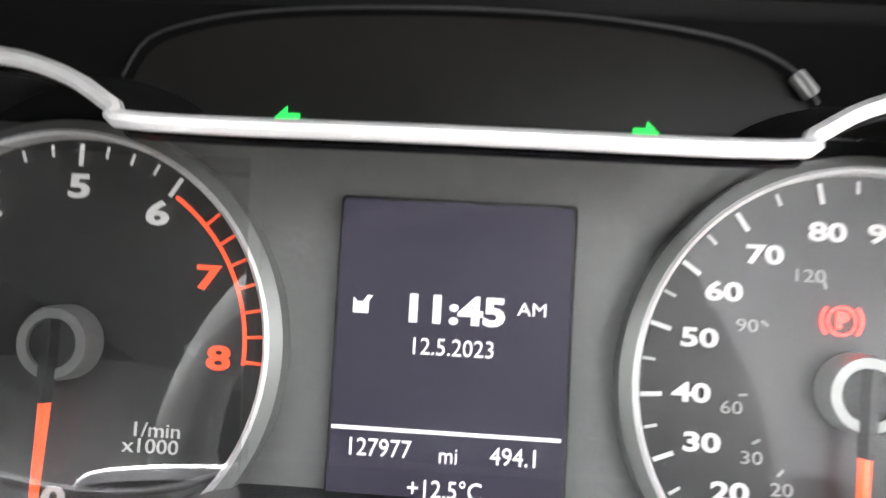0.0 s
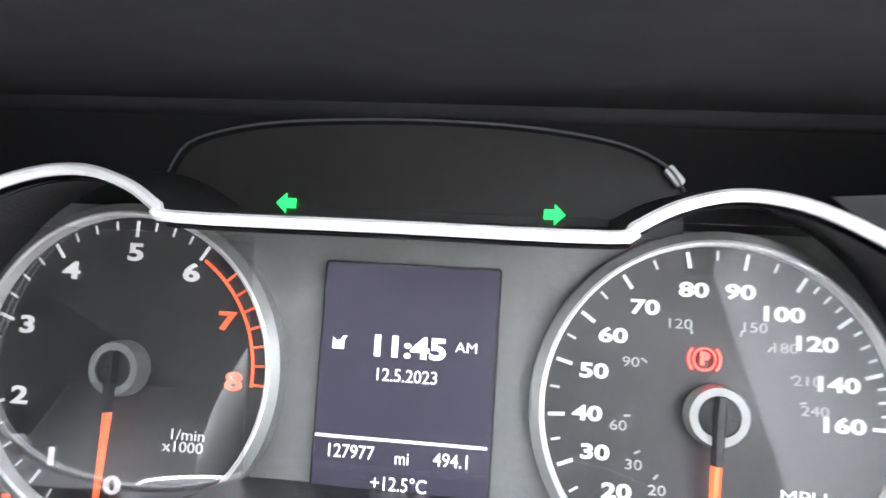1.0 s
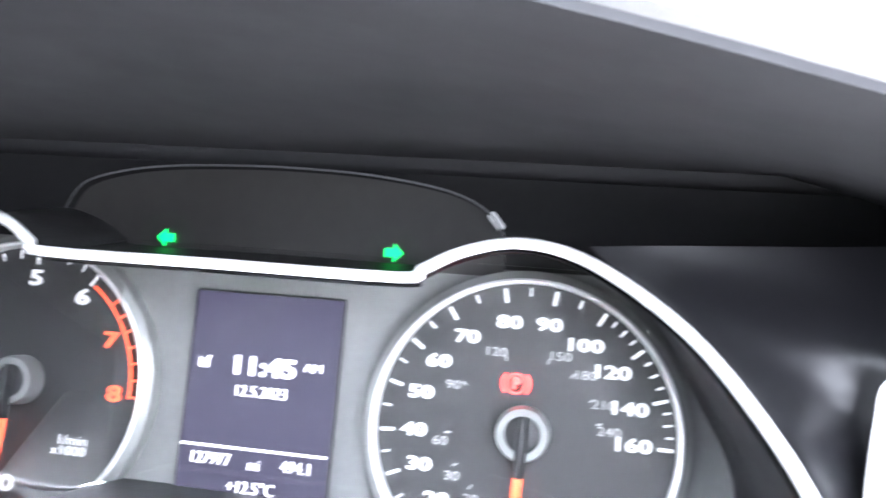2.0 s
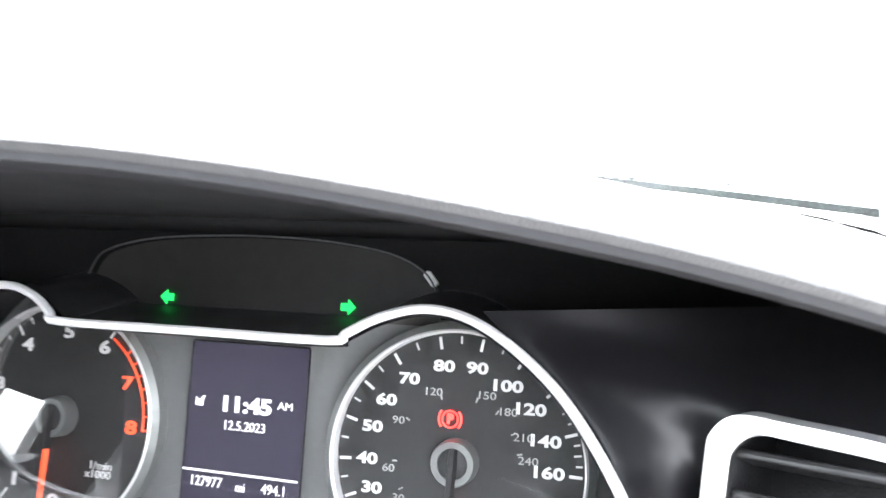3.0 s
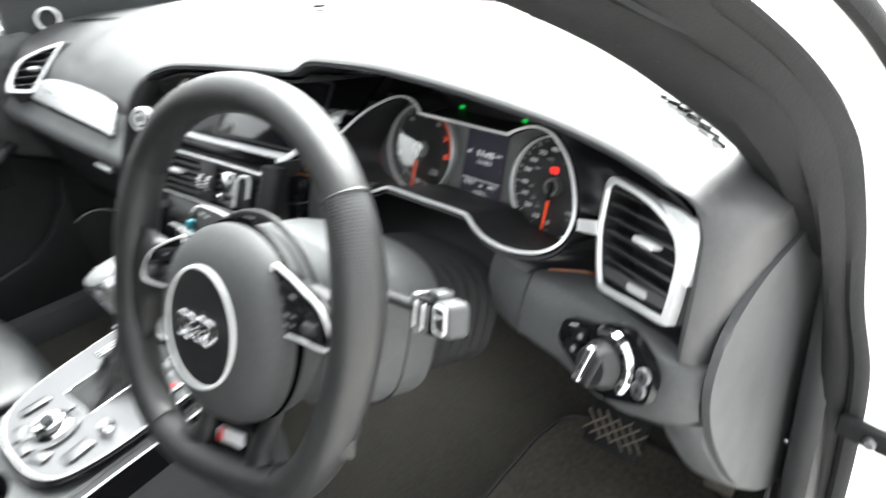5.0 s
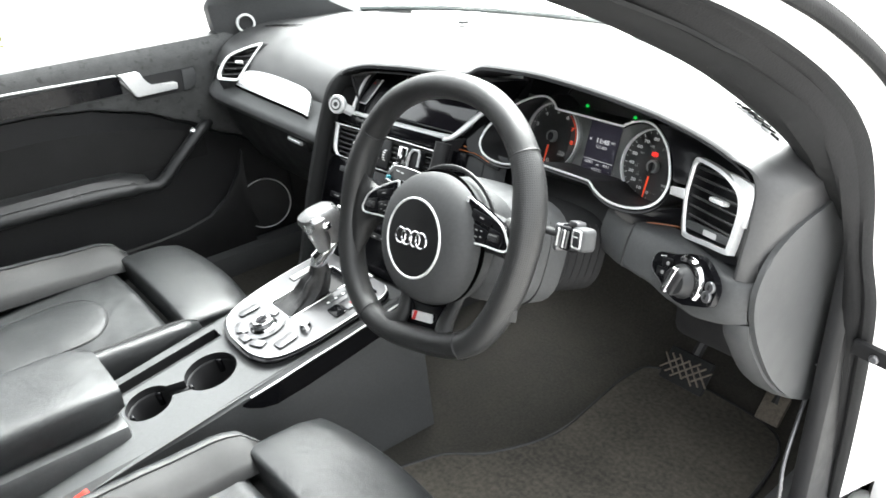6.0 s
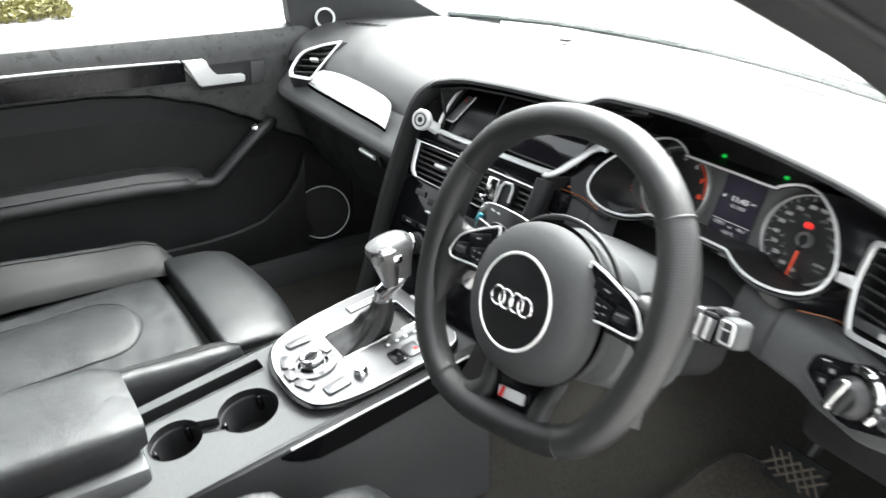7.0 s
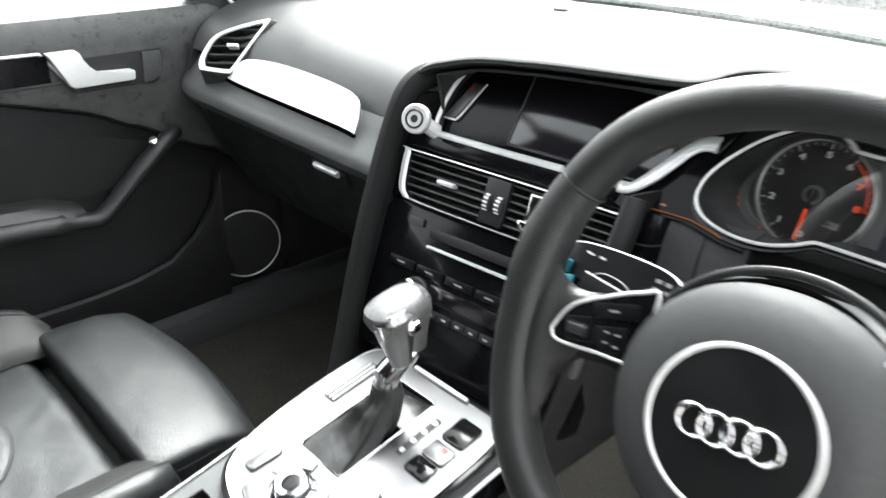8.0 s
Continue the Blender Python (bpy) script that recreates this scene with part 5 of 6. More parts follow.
# spokes and buttons
for s in (1, -1):
    sp = []
    for u, v0, v1, n0, t in ((0.070, 0.002, 0.052, -0.014, 0.012), (0.100, 0.004, 0.048, -0.014, 0.012), (0.128, 0.002, 0.040, -0.013, 0.012)):
        sp.append([WHEEL @ Vector((u * s, v, n)) for v, n in ((v0, n0 - t), (v0, n0), (v0 + 0.008, n0 + 0.004), (v1 - 0.008, n0 + 0.004), (v1, n0), (v1, n0 - t))])
    spoke = part("spoke", loft(sp), DARK, wheel, "black root of the wheel spoke")
    fl = []
    for u, v0, v1, n0, t in ((0.118, 0.006, 0.050, -0.015, 0.010), (0.131, -0.004, 0.048, -0.013, 0.012), (0.140, -0.016, 0.049, -0.009, 0.013), (0.147, -0.036, 0.054, -0.004, 0.013), (0.153, -0.052, 0.062, -0.001, 0.012), (0.158, -0.064, 0.074, 0.000, 0.010)):
        row = []
        for k in range(13):
            f = k / 12
            row.append(WHEEL @ Vector((u * s - s * 0.010 * (abs(2 * f - 1) ** 3 if u > 0.145 else 0), v0 + (v1 - v0) * f, n0 + 0.007 * (1 - abs(2 * f - 1) ** 4))))
        row += [WHEEL @ Vector((u * s, v1, n0 - t)), WHEEL @ Vector((u * s, v0, n0 - t))]
        fl.append(row)
    part("spoke_flare", loft(fl), RIMSKIN, wheel, "leather flare of the spoke into the rim", 60)
    pod = [(0.066, 0.062), (0.078, 0.062), (0.102, 0.053), (0.126, 0.041), (0.138, 0.024), (0.139, 0.018), (0.132, 0.013), (0.100, 0.014), (0.078, 0.014), (0.072, 0.022)]
    pd = [(p.x * s, p.y) for p in spline([(*q, 0) for q in pod], 4, closed=True)]
    part("button_pod", prism(WHEEL @ pose(0, 0, -0.006), pd[::s], 0.008, 0.002), GLOSS, spoke, "gloss black button pod")
    part("pod_edge", tube([WHEEL @ Vector((u, v, 0.0018)) for u, v in pd], 0.0014, 8, closed=True), SILVER, spoke, "silver edge of the button pod")
    for u, v, w, h in ((0.093, 0.045, 0.034, 0.011), (0.118, 0.026, 0.022, 0.017), (0.092, 0.026, 0.024, 0.017)):
        part("wheel_button", box(WHEEL @ pose(u * s, v, 0.0022, 0, 0, -12 * s), w, h, 0.0026, 0.0012), FASCIA, spoke)
    for u, v, w in ((0.094, 0.045, 0.007), (0.088, 0.030, 0.004), (0.088, 0.022, 0.004), (0.096, 0.030, 0.003), (0.096, 0.023, 0.003)):
        part("button_mark", box(WHEEL @ pose(u * s, v, 0.0037, 0, 0, -12 * s), w, 0.0015, 0.0004, 0), DIM, spoke, smooth=0)
    roller = part("thumb_roller", turned(WHEEL @ pose(0.118 * s, 0.026, 0.0030) @ pose(0, 0, 0, 0, 90, 0) @ pose(0, 0, -0.008), [(0.003, 0), (0.0046, 0.001), (0.0046, 0.015), (0.003, 0.016)], 18), SLAT, spoke, "black ribbed thumb roller")
    for k in range(7):
        part("roller_rib", box(WHEEL @ pose(0.112 * s + 0.002 * k * s, 0.026, 0.0078), 0.0007, 0.006, 0.0008, 0), SATIN, roller, smooth=0)
    leg = spline([((0.050 + 0.006 * s) * s, -0.062 + 0.006 * s, -0.016), ((0.046 + 0.006 * s) * s, -0.080 + 0.006 * s, -0.013), ((0.042 + 0.004 * s) * s, -0.100 + 0.005 * s, -0.009), (0.048 * s, -0.116 + 0.004 * s, -0.006), (0.062 * s, -0.126 + 0.004 * s, -0.004)], 5)
    part("foot_spoke", tube([WHEEL @ p for p in leg], [0.0095 + 0.010 * (k / (len(leg) - 1)) ** 2 for k in range(len(leg))], 16, flat=0.7, up=WHEEL.to_3x3() @ Vector((0, 0, 1))), RIMSKIN, wheel, "black lower wheel spoke")
    paddle = part("shift_paddle", prism(WHEEL @ pose(0, 0, -0.040), [(0.085 * s, 0.010), (0.135 * s, 0.020), (0.150 * s, 0.045), (0.145 * s, 0.060), (0.110 * s, 0.052), (0.085 * s, 0.040)][::s], 0.005, 0.0015), DARK, wheel, "gear shift paddle")
part("foot_plate", prism(WHEEL @ pose(0, 0, -0.018), [(-0.040, -0.066), (0.050, -0.056), (0.046, -0.118), (-0.046, -0.124)][::-1], 0.006, 0.002), GLOSS, wheel, "gloss black plate between the lower spokes")
badge = part("badge", prism(WHEEL @ pose(0.002, -0.1005, -0.010, 0, 0, 6), rounded(0.038, 0.012, 0.002), 0.003, 0.0008), SILVER, wheel, "small silver and red badge")
part("badge_red", prism(WHEEL @ pose(-0.011, -0.1015, -0.0066, 0, 0, 6), [(-0.005, -0.006), (0.001, -0.006), (0.005, 0.006), (-0.001, 0.006)], 0.0005), RED, badge)
# column shroud and stalks
col = thing("steering_column", "dark grey steering column shroud", "steering column", (0.374, -0.2, 0.84))
sec = []
for n, w, h, dv in ((-0.030, 0.060, 0.056, 0.004), (-0.05, 0.088, 0.072, 0.004), (-0.10, 0.100, 0.077, 0.001), (-0.145, 0.099, 0.074, -0.001), (-0.148, 0.092, 0.068, -0.002)):
    sec.append(ring(COLUMN @ pose(0, dv, n), w, h, 32, 3.2))
part("shroud", loft(sec), LOWER, col, "dark grey column shroud")
part("shroud_gap", tube(ring(COLUMN @ pose(0, -0.001, -0.108), 0.1000, 0.0766, 32, 3.2), 0.0012, 6, closed=True), DARK, col)
# pleated rubber boot between the shroud and the dash
sec = [ring(COLUMN @ pose(0, -0.003, -0.138 - 0.008 * i), 0.085 - 0.004 * (i % 2), 0.062 - 0.004 * (i % 2), 32, 3.0) for i in range(16)]
part("column_boot", loft(sec), RUBBER, col, "black pleated rubber boot behind the shroud")
st = thing("wiper_stalk", "black wiper stalk with grey switch end", "stalk", (0.50, -0.255, 0.88))
part("stalk_arm", tube(spline([(0.450, -0.258, 0.884), (0.49, -0.261, 0.889), (0.527, -0.262, 0.894)], 5), [0.0062] * 11, 12, flat=0.8), SLAT, st)
SE = basis((0.537, -0.262, 0.897), (0.9, -0.25, 0.2), (-0.25, -0.93, 0.25))
part("stalk_collar", box(SE @ pose(-0.029, -0.006, -0.002), 0.009, 0.034, 0.026, 0.004, 3), SATIN, st, "grey ribbed collar")
part("stalk_head", box(SE @ pose(-0.012, -0.004, 0), 0.028, 0.031, 0.022, 0.006, 3), GLOSS, st, "gloss black stalk head")
part("stalk_cap", box(SE @ pose(0.013, -0.001, 0.001), 0.024, 0.028, 0.022, 0.006, 4), LOWER, st, "grey stalk end")
part("cap_slide", box(SE @ pose(0.000, 0.0145, 0.002), 0.016, 0.007, 0.014, 0.002), SATIN, st, "pale slide switch")
for i in range(4):
    part("stalk_rib", box(SE @ pose(-0.023 + 0.006 * i, -0.005, 0.0112, 0, 0, -8), 0.0026, 0.022, 0.003, 0.001, 1), SATIN if i % 2 else SILVER, st)
part("stalk_button", box(SE @ pose(0.014, -0.001, 0.0120), 0.011, 0.016, 0.004, 0.0015), DARK, st)
part("button_line", box(SE @ pose(0.014, 0.002, 0.0142), 0.009, 0.0016, 0.0006, 0), SILVER, st, smooth=0)
part("button_edge", tube([SE @ Vector((u + 0.014, v - 0.001, 0.0122)) for u, v in rounded(0.0150, 0.0200, 0.003)], 0.0011, 6, closed=True), SILVER, st)
sl = thing("turn_signal_stalk", "broad black turn signal stalk with bright edge", "stalk", (0.24, -0.27, 0.88))
SLM = basis((0.236, -0.272, 0.884), (0.95, 0.05, -0.05), (-0.1, -0.85, 0.5))
so = [(p.x, p.y) for p in spline([(-0.060, -0.006, 0), (-0.056, 0.005, 0), (-0.046, 0.010, 0), (-0.02, 0.0135, 0), (0.02, 0.015, 0), (0.042, 0.012, 0), (0.054, 0.002, 0), (0.055, -0.012, 0), (0.048, -0.020, 0), (0.0, -0.020, 0), (-0.035, -0.018, 0), (-0.056, -0.015, 0)], 4, closed=True)]
part("stalk_blade", prism(SLM @ pose(0, 0, -0.008), so, 0.016, 0.004), FASCIA, sl)
lobe = spline([(-0.026, -0.019, 0.0085), (-0.022, -0.010, 0.0088), (-0.012, -0.006, 0.009), (0.004, -0.007, 0.009), (0.014, -0.012, 0.0088), (0.018, -0.019, 0.0085)], 5)
part("blade_lobe", tube([SLM @ p for p in lobe], 0.0010, 6), SATIN, sl, "edge of the raised thumb switch")
part("blade_edge", tube([SLM @ Vector((u, v, 0.0065)) for u, v in so[:30]], 0.0011, 6), SILVER, sl, "bright blade edge")
for i in range(2):
    for j in range(3):
        part("blade_mark", box(SLM @ pose(0.031 + 0.0085 * i, 0.006 - 0.0065 * j, 0.0083), 0.0052, 0.0030, 0.0004, 0), DIM, sl, smooth=0)
for u, w in ((-0.034, 0.008), (-0.022, 0.006)):
    part("blade_mark", box(SLM @ pose(u, 0.0045, 0.0083, 0, 0, -4), w, 0.0018, 0.0004, 0), INK, sl, smooth=0)
part("stalk_arm", tube([(0.285, -0.262, 0.886), (0.33, -0.25, 0.872)], 0.013, 10), DARK, sl)
# light switch
ls = thing("light_switch", "rotary headlight switch in a gloss black panel", "light switch", (0.64, -0.185, 0.84))
LS = basis((0.630, -0.170, 0.831), (0.078, -0.016, -0.010), (-0.22, -0.93, 0.28))
lo = [(p.x, p.y) for p in spline([(-0.056, 0.014, 0), (-0.050, 0.018, 0), (-0.030, 0.026, 0), (-0.012, 0.037, 0), (0.004, 0.042, 0), (0.020, 0.038, 0), (0.036, 0.028, 0), (0.043, 0.018, 0), (0.044, 0.002, 0), (0.040, -0.004, 0), (0.022, -0.014, 0), (0.006, -0.022, 0), (-0.008, -0.024, 0), (-0.024, -0.020, 0), (-0.040, -0.014, 0), (-0.056, -0.008, 0), (-0.059, 0.002, 0)], 4, closed=True)]
part("switch_plate", prism(LS @ pose(0, 0, -0.004), lo, 0.010, 0.002), GLOSS, ls)
part("plate_edge", tube([LS @ Vector((u, v, 0.0052)) for u, v in lo[44:66]], 0.0011, 6), SATIN, ls, "thin pale edge of the plate")
part("switch_ring", loft([[LS @ pose(-0.004, 0.006, 0.006) @ Vector((q * math.cos(radians(a)), q * math.sin(radians(a)), z)) for a in range(-25, 121, 5)] for q, z in ((0.0215, 0.0), (0.0225, 0.005), (0.0275, 0.0045), (0.0300, 0.0))], closed=False), CHROME, ls, "bright marked arc beside the knob")
for a in range(-15, 116, 26):
    part("ring_mark", box(LS @ pose(-0.004, 0.006, 0.0112, 0, 0, a) @ pose(0.0250, 0, 0), 0.003, 0.0045, 0.0006, 0), DARK, ls, smooth=0)
part("switch_knob", turned(LS @ pose(-0.004, 0.004, 0.006), [(0.0205, 0), (0.0205, 0.004), (0.0185, 0.006), (0.0170, 0.014), (0.0150, 0.0165), (0.0001, 0.0165)], 32), DARK, ls, "black rotary knob")
part("knob_grip", box(LS @ pose(-0.010, 0.003, 0.020, 0, 0, 82), 0.036, 0.0085, 0.012, 0.003, 3), CHROME, ls, "bright grip bar")
part("grip_cheek", box(LS @ pose(-0.001, 0.003, 0.019, 0, 0, 82), 0.034, 0.010, 0.012, 0.004, 3), DARK, ls)
for u, v in ((-0.036, 0.011), (-0.039, -0.003)):
    part("switch_button", box(LS @ pose(u, v, 0.0065, 0, 0, 20), 0.017, 0.011, 0.002, 0.0008), FASCIA, ls)
    part("button_mark", turned(LS @ pose(u + 0.002, v, 0.0075), [(0.0026, 0), (0.0024, 0.0008)], 14), DIM, ls, smooth=0)
part("button_mark", box(LS @ pose(-0.045, 0.0155, 0.0068, 0, 0, 25), 0.009, 0.0014, 0.0006, 0), INK, ls, smooth=0)
for u, v in ((0.0345, 0.019), (0.0350, 0.007)):
    part("dimmer_wheel", turned(LS @ pose(u, v, 0.004), [(0.0072, 0), (0.0072, 0.004), (0.0060, 0.0055), (0.0001, 0.0055)], 20), SATIN, ls, "small ribbed dimmer wheel")
    part("dimmer_mark", box(LS @ pose(u, v, 0.0098), 0.003, 0.006, 0.0006, 0), DARK, ls, smooth=0)
tag = thing("plastic_tag", "small blue-green plastic tag on the turn signal stalk", "tag", (0.19, -0.28, 0.88))
part("tag_loop", box(SLM @ pose(-0.049, -0.012, 0.010), 0.006, 0.011, 0.008, 0.002), SKYBLUE, tag)
part("tag_card", box(SLM @ pose(-0.044, -0.022, 0.010, 0, 0, 15), 0.011, 0.008, 0.003, 0.001), SKYBLUE, tag, "pale card of the tag")

# ---- centre console ----
CONS = basis((0, -0.37, 0.605), (1, 0, 0), (0, -0.165, 0.986))
console = thing("centre_console", "dark centre console with a brushed aluminium switch plate", "console", (0, -0.55, 0.45))
sec = []
for y, z, w in ((-0.20, 0.63, 0.125), (-0.26, 0.618, 0.122), (-0.37, 0.600, 0.120), (-0.49, 0.579, 0.116), (-0.60, 0.5585, 0.112), (-0.70, 0.542, 0.105), (-1.05, 0.52, 0.100)):
    sec.append([Vector((x, y, zz)) for x, zz in ((-w - 0.02, 0.33), (-w, z - 0.06), (-w, z - 0.008), (-w + 0.008, z), (w - 0.008, z), (w, z - 0.008), (w, z - 0.06), (w + 0.02, 0.33))])
part("console_body", loft([[*r[4:], *r[:4]] for r in sec], closed=False), LOWER, console, "dark grey console body")
cf = basis((0, -0.60, 0.5585), (1, 0, 0), (0, -0.165, 0.986))
CUPS = ((0.010, 0.052, 0.044), (-0.003, -0.052, 0.038))
outer = [(-0.112, 0.13), (-0.100, -0.44), (0.100, -0.44), (0.112, 0.13), (0.118, 0.30), (0.120, 0.395), (-0.120, 0.395), (-0.118, 0.30)]
(u0, v0, r0), (u1, v1, r1) = CUPS
cup_line = arc(u0, v0, r0, -71, 251, 40) + arc(u1, v1, r1, 112, 428, 36)
bm = bmesh.new()
edges = []
for o in (outer, cup_line, rounded(0.030, 0.19, 0.004, cx=-0.074, cy=0.012)):
    vs = [bm.verts.new(cf @ Vector((*q, 0.0))) for q in o]
    edges += [bm.edges.new((vs[i], vs[(i + 1) % len(vs)])) for i in range(len(vs))]
bmesh.ops.triangle_fill(bm, edges=edges, use_beauty=True)
part("console_top", bm, LOWER, console, "grey console top with cup holders")
plate = [(p.x, p.y) for p in spline([(-0.085, 0.132, 0), (-0.106, 0.110, 0), (-0.108, 0.02, 0), (-0.100, -0.055, 0), (-0.080, -0.098, 0), (-0.040, -0.117, 0), (0.0, -0.121, 0), (0.052, -0.118, 0), (0.088, -0.098, 0), (0.104, -0.050, 0), (0.108, 0.02, 0), (0.106, 0.110, 0), (0.085, 0.132, 0)], 5)]
slot = rounded(0.070, 0.134, 0.005, cx=-0.013, cy=0.039)
bm = bmesh.new()
edges = []
for o in (plate, slot):
    o = [q for i, q in enumerate(o) if (Vector(q) - Vector(o[i - 1])).length > 1e-5]
    hi = [bm.verts.new(CONS @ Vector((*q, 0.008))) for q in o]
    lo = [bm.verts.new(CONS @ Vector((*q, -0.004 if o is not plate and len(o) < 40 else 0.0))) for q in o]
    for i in range(len(o)):
        k = (i + 1) % len(o)
        bm.faces.new((lo[i], lo[k], hi[k], hi[i]))
        edges.append(bm.edges.get((hi[i], hi[k])))
bmesh.ops.triangle_fill(bm, edges=edges, use_beauty=True)
bmesh.ops.recalc_face_normals(bm, faces=bm.faces)
part("switch_plate", bm, BRUSHED, console, "brushed aluminium switch plate with gear slot", 30)
part("plate_surround", prism(CONS @ pose(0, 0, -0.001), [(u * 1.055, v * 1.06 if v < 0 else v) for u, v in plate], 0.005, 0.0015), GLOSS, console, "gloss black border of the switch plate")
part("plate_edge", tube([CONS @ Vector((u, v, 0.0068)) for u, v in plate], 0.0014, 6), SILVER, console)
part("slot_floor", prism(CONS @ pose(-0.013, 0.039, -0.0065), rounded(0.078, 0.142, 0.005), 0.002), DARK, console, "dark floor of the gear slot")
part("boot_frame", tube([CONS @ Vector((u, v, 0.0078)) for u, v in rounded(0.072, 0.136, 0.006, cx=-0.013, cy=0.039)], 0.0014, 8, closed=True), CHROME, console, "thin bright frame of the gear slot")
gear = thing("gear_selector", "leather gear selector with chrome collar and soft boot", "gear lever", (0.0, -0.31, 0.64))
bt = []
way = spline([(-0.012, -0.027, 0.003), (-0.011, -0.004, 0.006), (-0.007, 0.020, 0.011), (-0.001, 0.042, 0.025), (0.003, 0.056, 0.044), (0.004, 0.060, 0.064)], 5)
for k, c in enumerate(way):
    f = k / (len(way) - 1)
    d = (way[min(k + 1, len(way) - 1)] - way[max(k - 1, 0)]).normalized()
    rx = table(f, [(0.0, 0.034), (0.2, 0.032), (0.4, 0.026), (0.6, 0.019), (0.8, 0.0150), (1.0, 0.0140)])[0]
    ry = table(f, [(0.0, 0.006), (0.2, 0.010), (0.4, 0.018), (0.6, 0.024), (0.8, 0.018), (1.0, 0.0145)])[0]
    m = CONS @ basis(c, (1, 0, 0), d)
    fold = 0.16 * math.sin(math.pi * min(f * 1.1, 1)) ** 0.6
    bt.append([m @ (q * (1 + fold * math.sin(6 * math.atan2(q.y / ry, q.x / rx) + 2.5 * f))) for q in ring(pose(0, 0, 0), rx, ry, 60, 2.6)])
part("boot", loft(bt), BOOT, gear, "creased black leather boot")
g0 = CONS @ Vector((0.004, 0.060, 0.062))
KN = basis((0.012, -0.308, 0.758), (1, 0.0, 0), (0, -0.18, 0.98))
kr = []
for z, rx, ry, dy in ((-0.046, 0.012, 0.013, 0.010), (-0.030, 0.0145, 0.018, 0.008), (-0.014, 0.020, 0.026, 0.003), (0.0, 0.0245, 0.034, -0.001), (0.012, 0.025, 0.037, -0.003), (0.021, 0.022, 0.034, -0.004), (0.027, 0.015, 0.025, -0.004), (0.030, 0.005, 0.009, -0.004)):
    kr.append(ring(KN @ pose(0, dy, z), rx, ry, 28, 2.5))
part("knob", loft(kr), KNOB, gear, "worn silver-grey knob")
part("knob_trim", loft([ring(KN @ pose(0.006, -0.014, z), r * 0.9, r * 1.1, 20) for z, r in ((-0.048, 0.011), (-0.03, 0.0145), (-0.012, 0.0185), (0.004, 0.022), (0.016, 0.0225), (0.023, 0.016))]), SATINCHROME, gear, "satin chrome flank of the knob")
part("knob_button", box(KN @ pose(0.026, -0.006, 0.002), 0.006, 0.016, 0.012, 0.003), CHROME, gear)
part("collar", tube([g0, g0 + Vector((0.001, 0.0, 0.012)), KN @ Vector((0, 0.010, -0.044))], [0.0135, 0.0150, 0.0125], 18), CHROME, gear, "chrome lever collar")
grille = part("small_vent", prism(CONS @ pose(-0.078, 0.068, 0.007), rounded(0.020, 0.072, 0.003), 0.002, 0.0005), DARK, console)
for i in range(3):
    part("vent_rib", box(CONS @ pose(-0.084 + 0.006 * i, 0.068, 0.0095), 0.002, 0.068, 0.002, 0.0005, 1), SILVER, grille)
part("gear_scale", prism(CONS @ pose(0.043, 0.062, 0.007), rounded(0.009, 0.062, 0.003), 0.0016, 0.0005), LOWER, console, "gear position scale")
for i in range(4):
    part("scale_mark", box(CONS @ pose(0.043, 0.038 + 0.016 * i, 0.0089), 0.005, 0.005, 0.0006, 0), SILVER, console, smooth=0)
for i, (v, h) in enumerate(((0.034, 0.024), (0.060, 0.026), (0.094, 0.036))):
    part("console_switch", prism(CONS @ pose(0.076, v, 0.007), rounded(0.030, h - 0.002, 0.003), 0.004, 0.001), GLOSS if i != 1 else BRUSHED, console, "console switch")
part("switch_mark", box(CONS @ pose(0.080, 0.064, 0.0113), 0.008, 0.006, 0.0005, 0), RED, console, smooth=0)
mmi = part("control_knob", turned(CONS @ pose(0.001, -0.070, 0.006), [(0.024, 0), (0.024, 0.003), (0.019, 0.006), (0.0185, 0.016), (0.016, 0.0175), (0.011, 0.0165), (0.0001, 0.016)], 36), CHROME, console, "chrome rotary control knob")
part("knob_top", turned(CONS @ pose(0.001, -0.070, 0.020), [(0.0105, 0), (0.0105, 0.003), (0.0085, 0.0035), (0.0001, 0.003)], 28), GLOSS, mmi)
for a in (35, 145, 215, 325):
    o = arc(0, 0, 0.0375, a - 42, a + 42, 10) + arc(0, 0, 0.027, a + 42, a - 42, 10)
    part("menu_button", prism(CONS @ pose(0.001, -0.070, 0.0075), o, 0.004, 0.001), BRUSHED, console, "menu button round the knob")
for u, v, w, h, a in ((0.071, -0.066, 0.021, 0.036, 4), (-0.059, -0.067, 0.015, 0.036, -4), (0.037, -0.101, 0.028, 0.015, 22), (-0.027, -0.101, 0.028, 0.015, -22), (0.005, -0.109, 0.024, 0.013, 0)):
    key = part("menu_key", prism(CONS @ pose(u, v, 0.007, 0, 0, a), rounded(w, h, 0.004), 0.0045, 0.0012), BRUSHED, console)
    part("key_gap", prism(CONS @ pose(u, v, 0.007, 0, 0, a), rounded(w + 0.0036, h + 0.0036, 0.005), 0.0014), DARK, key)
part("volume_knob", turned(CONS @ pose(0.072, -0.026, 0.006), [(0.012, 0), (0.011, 0.006), (0.009, 0.014), (0.0075, 0.0155), (0.0001, 0.0155)], 28), CHROME, console, "small chrome volume knob")
part("front_bar", box(CONS @ pose(0.005, 0.131, 0.010), 0.086, 0.006, 0.006, 0.002), SILVER, console, "bright bar at the front of the plate")
# gloss side strip and its bright line
def console_edge(y):
    return table(-y, [(0.20, 0.630, 0.125), (0.26, 0.618, 0.122), (0.37, 0.600, 0.120), (0.49, 0.579, 0.116), (0.60, 0.5585, 0.112)])


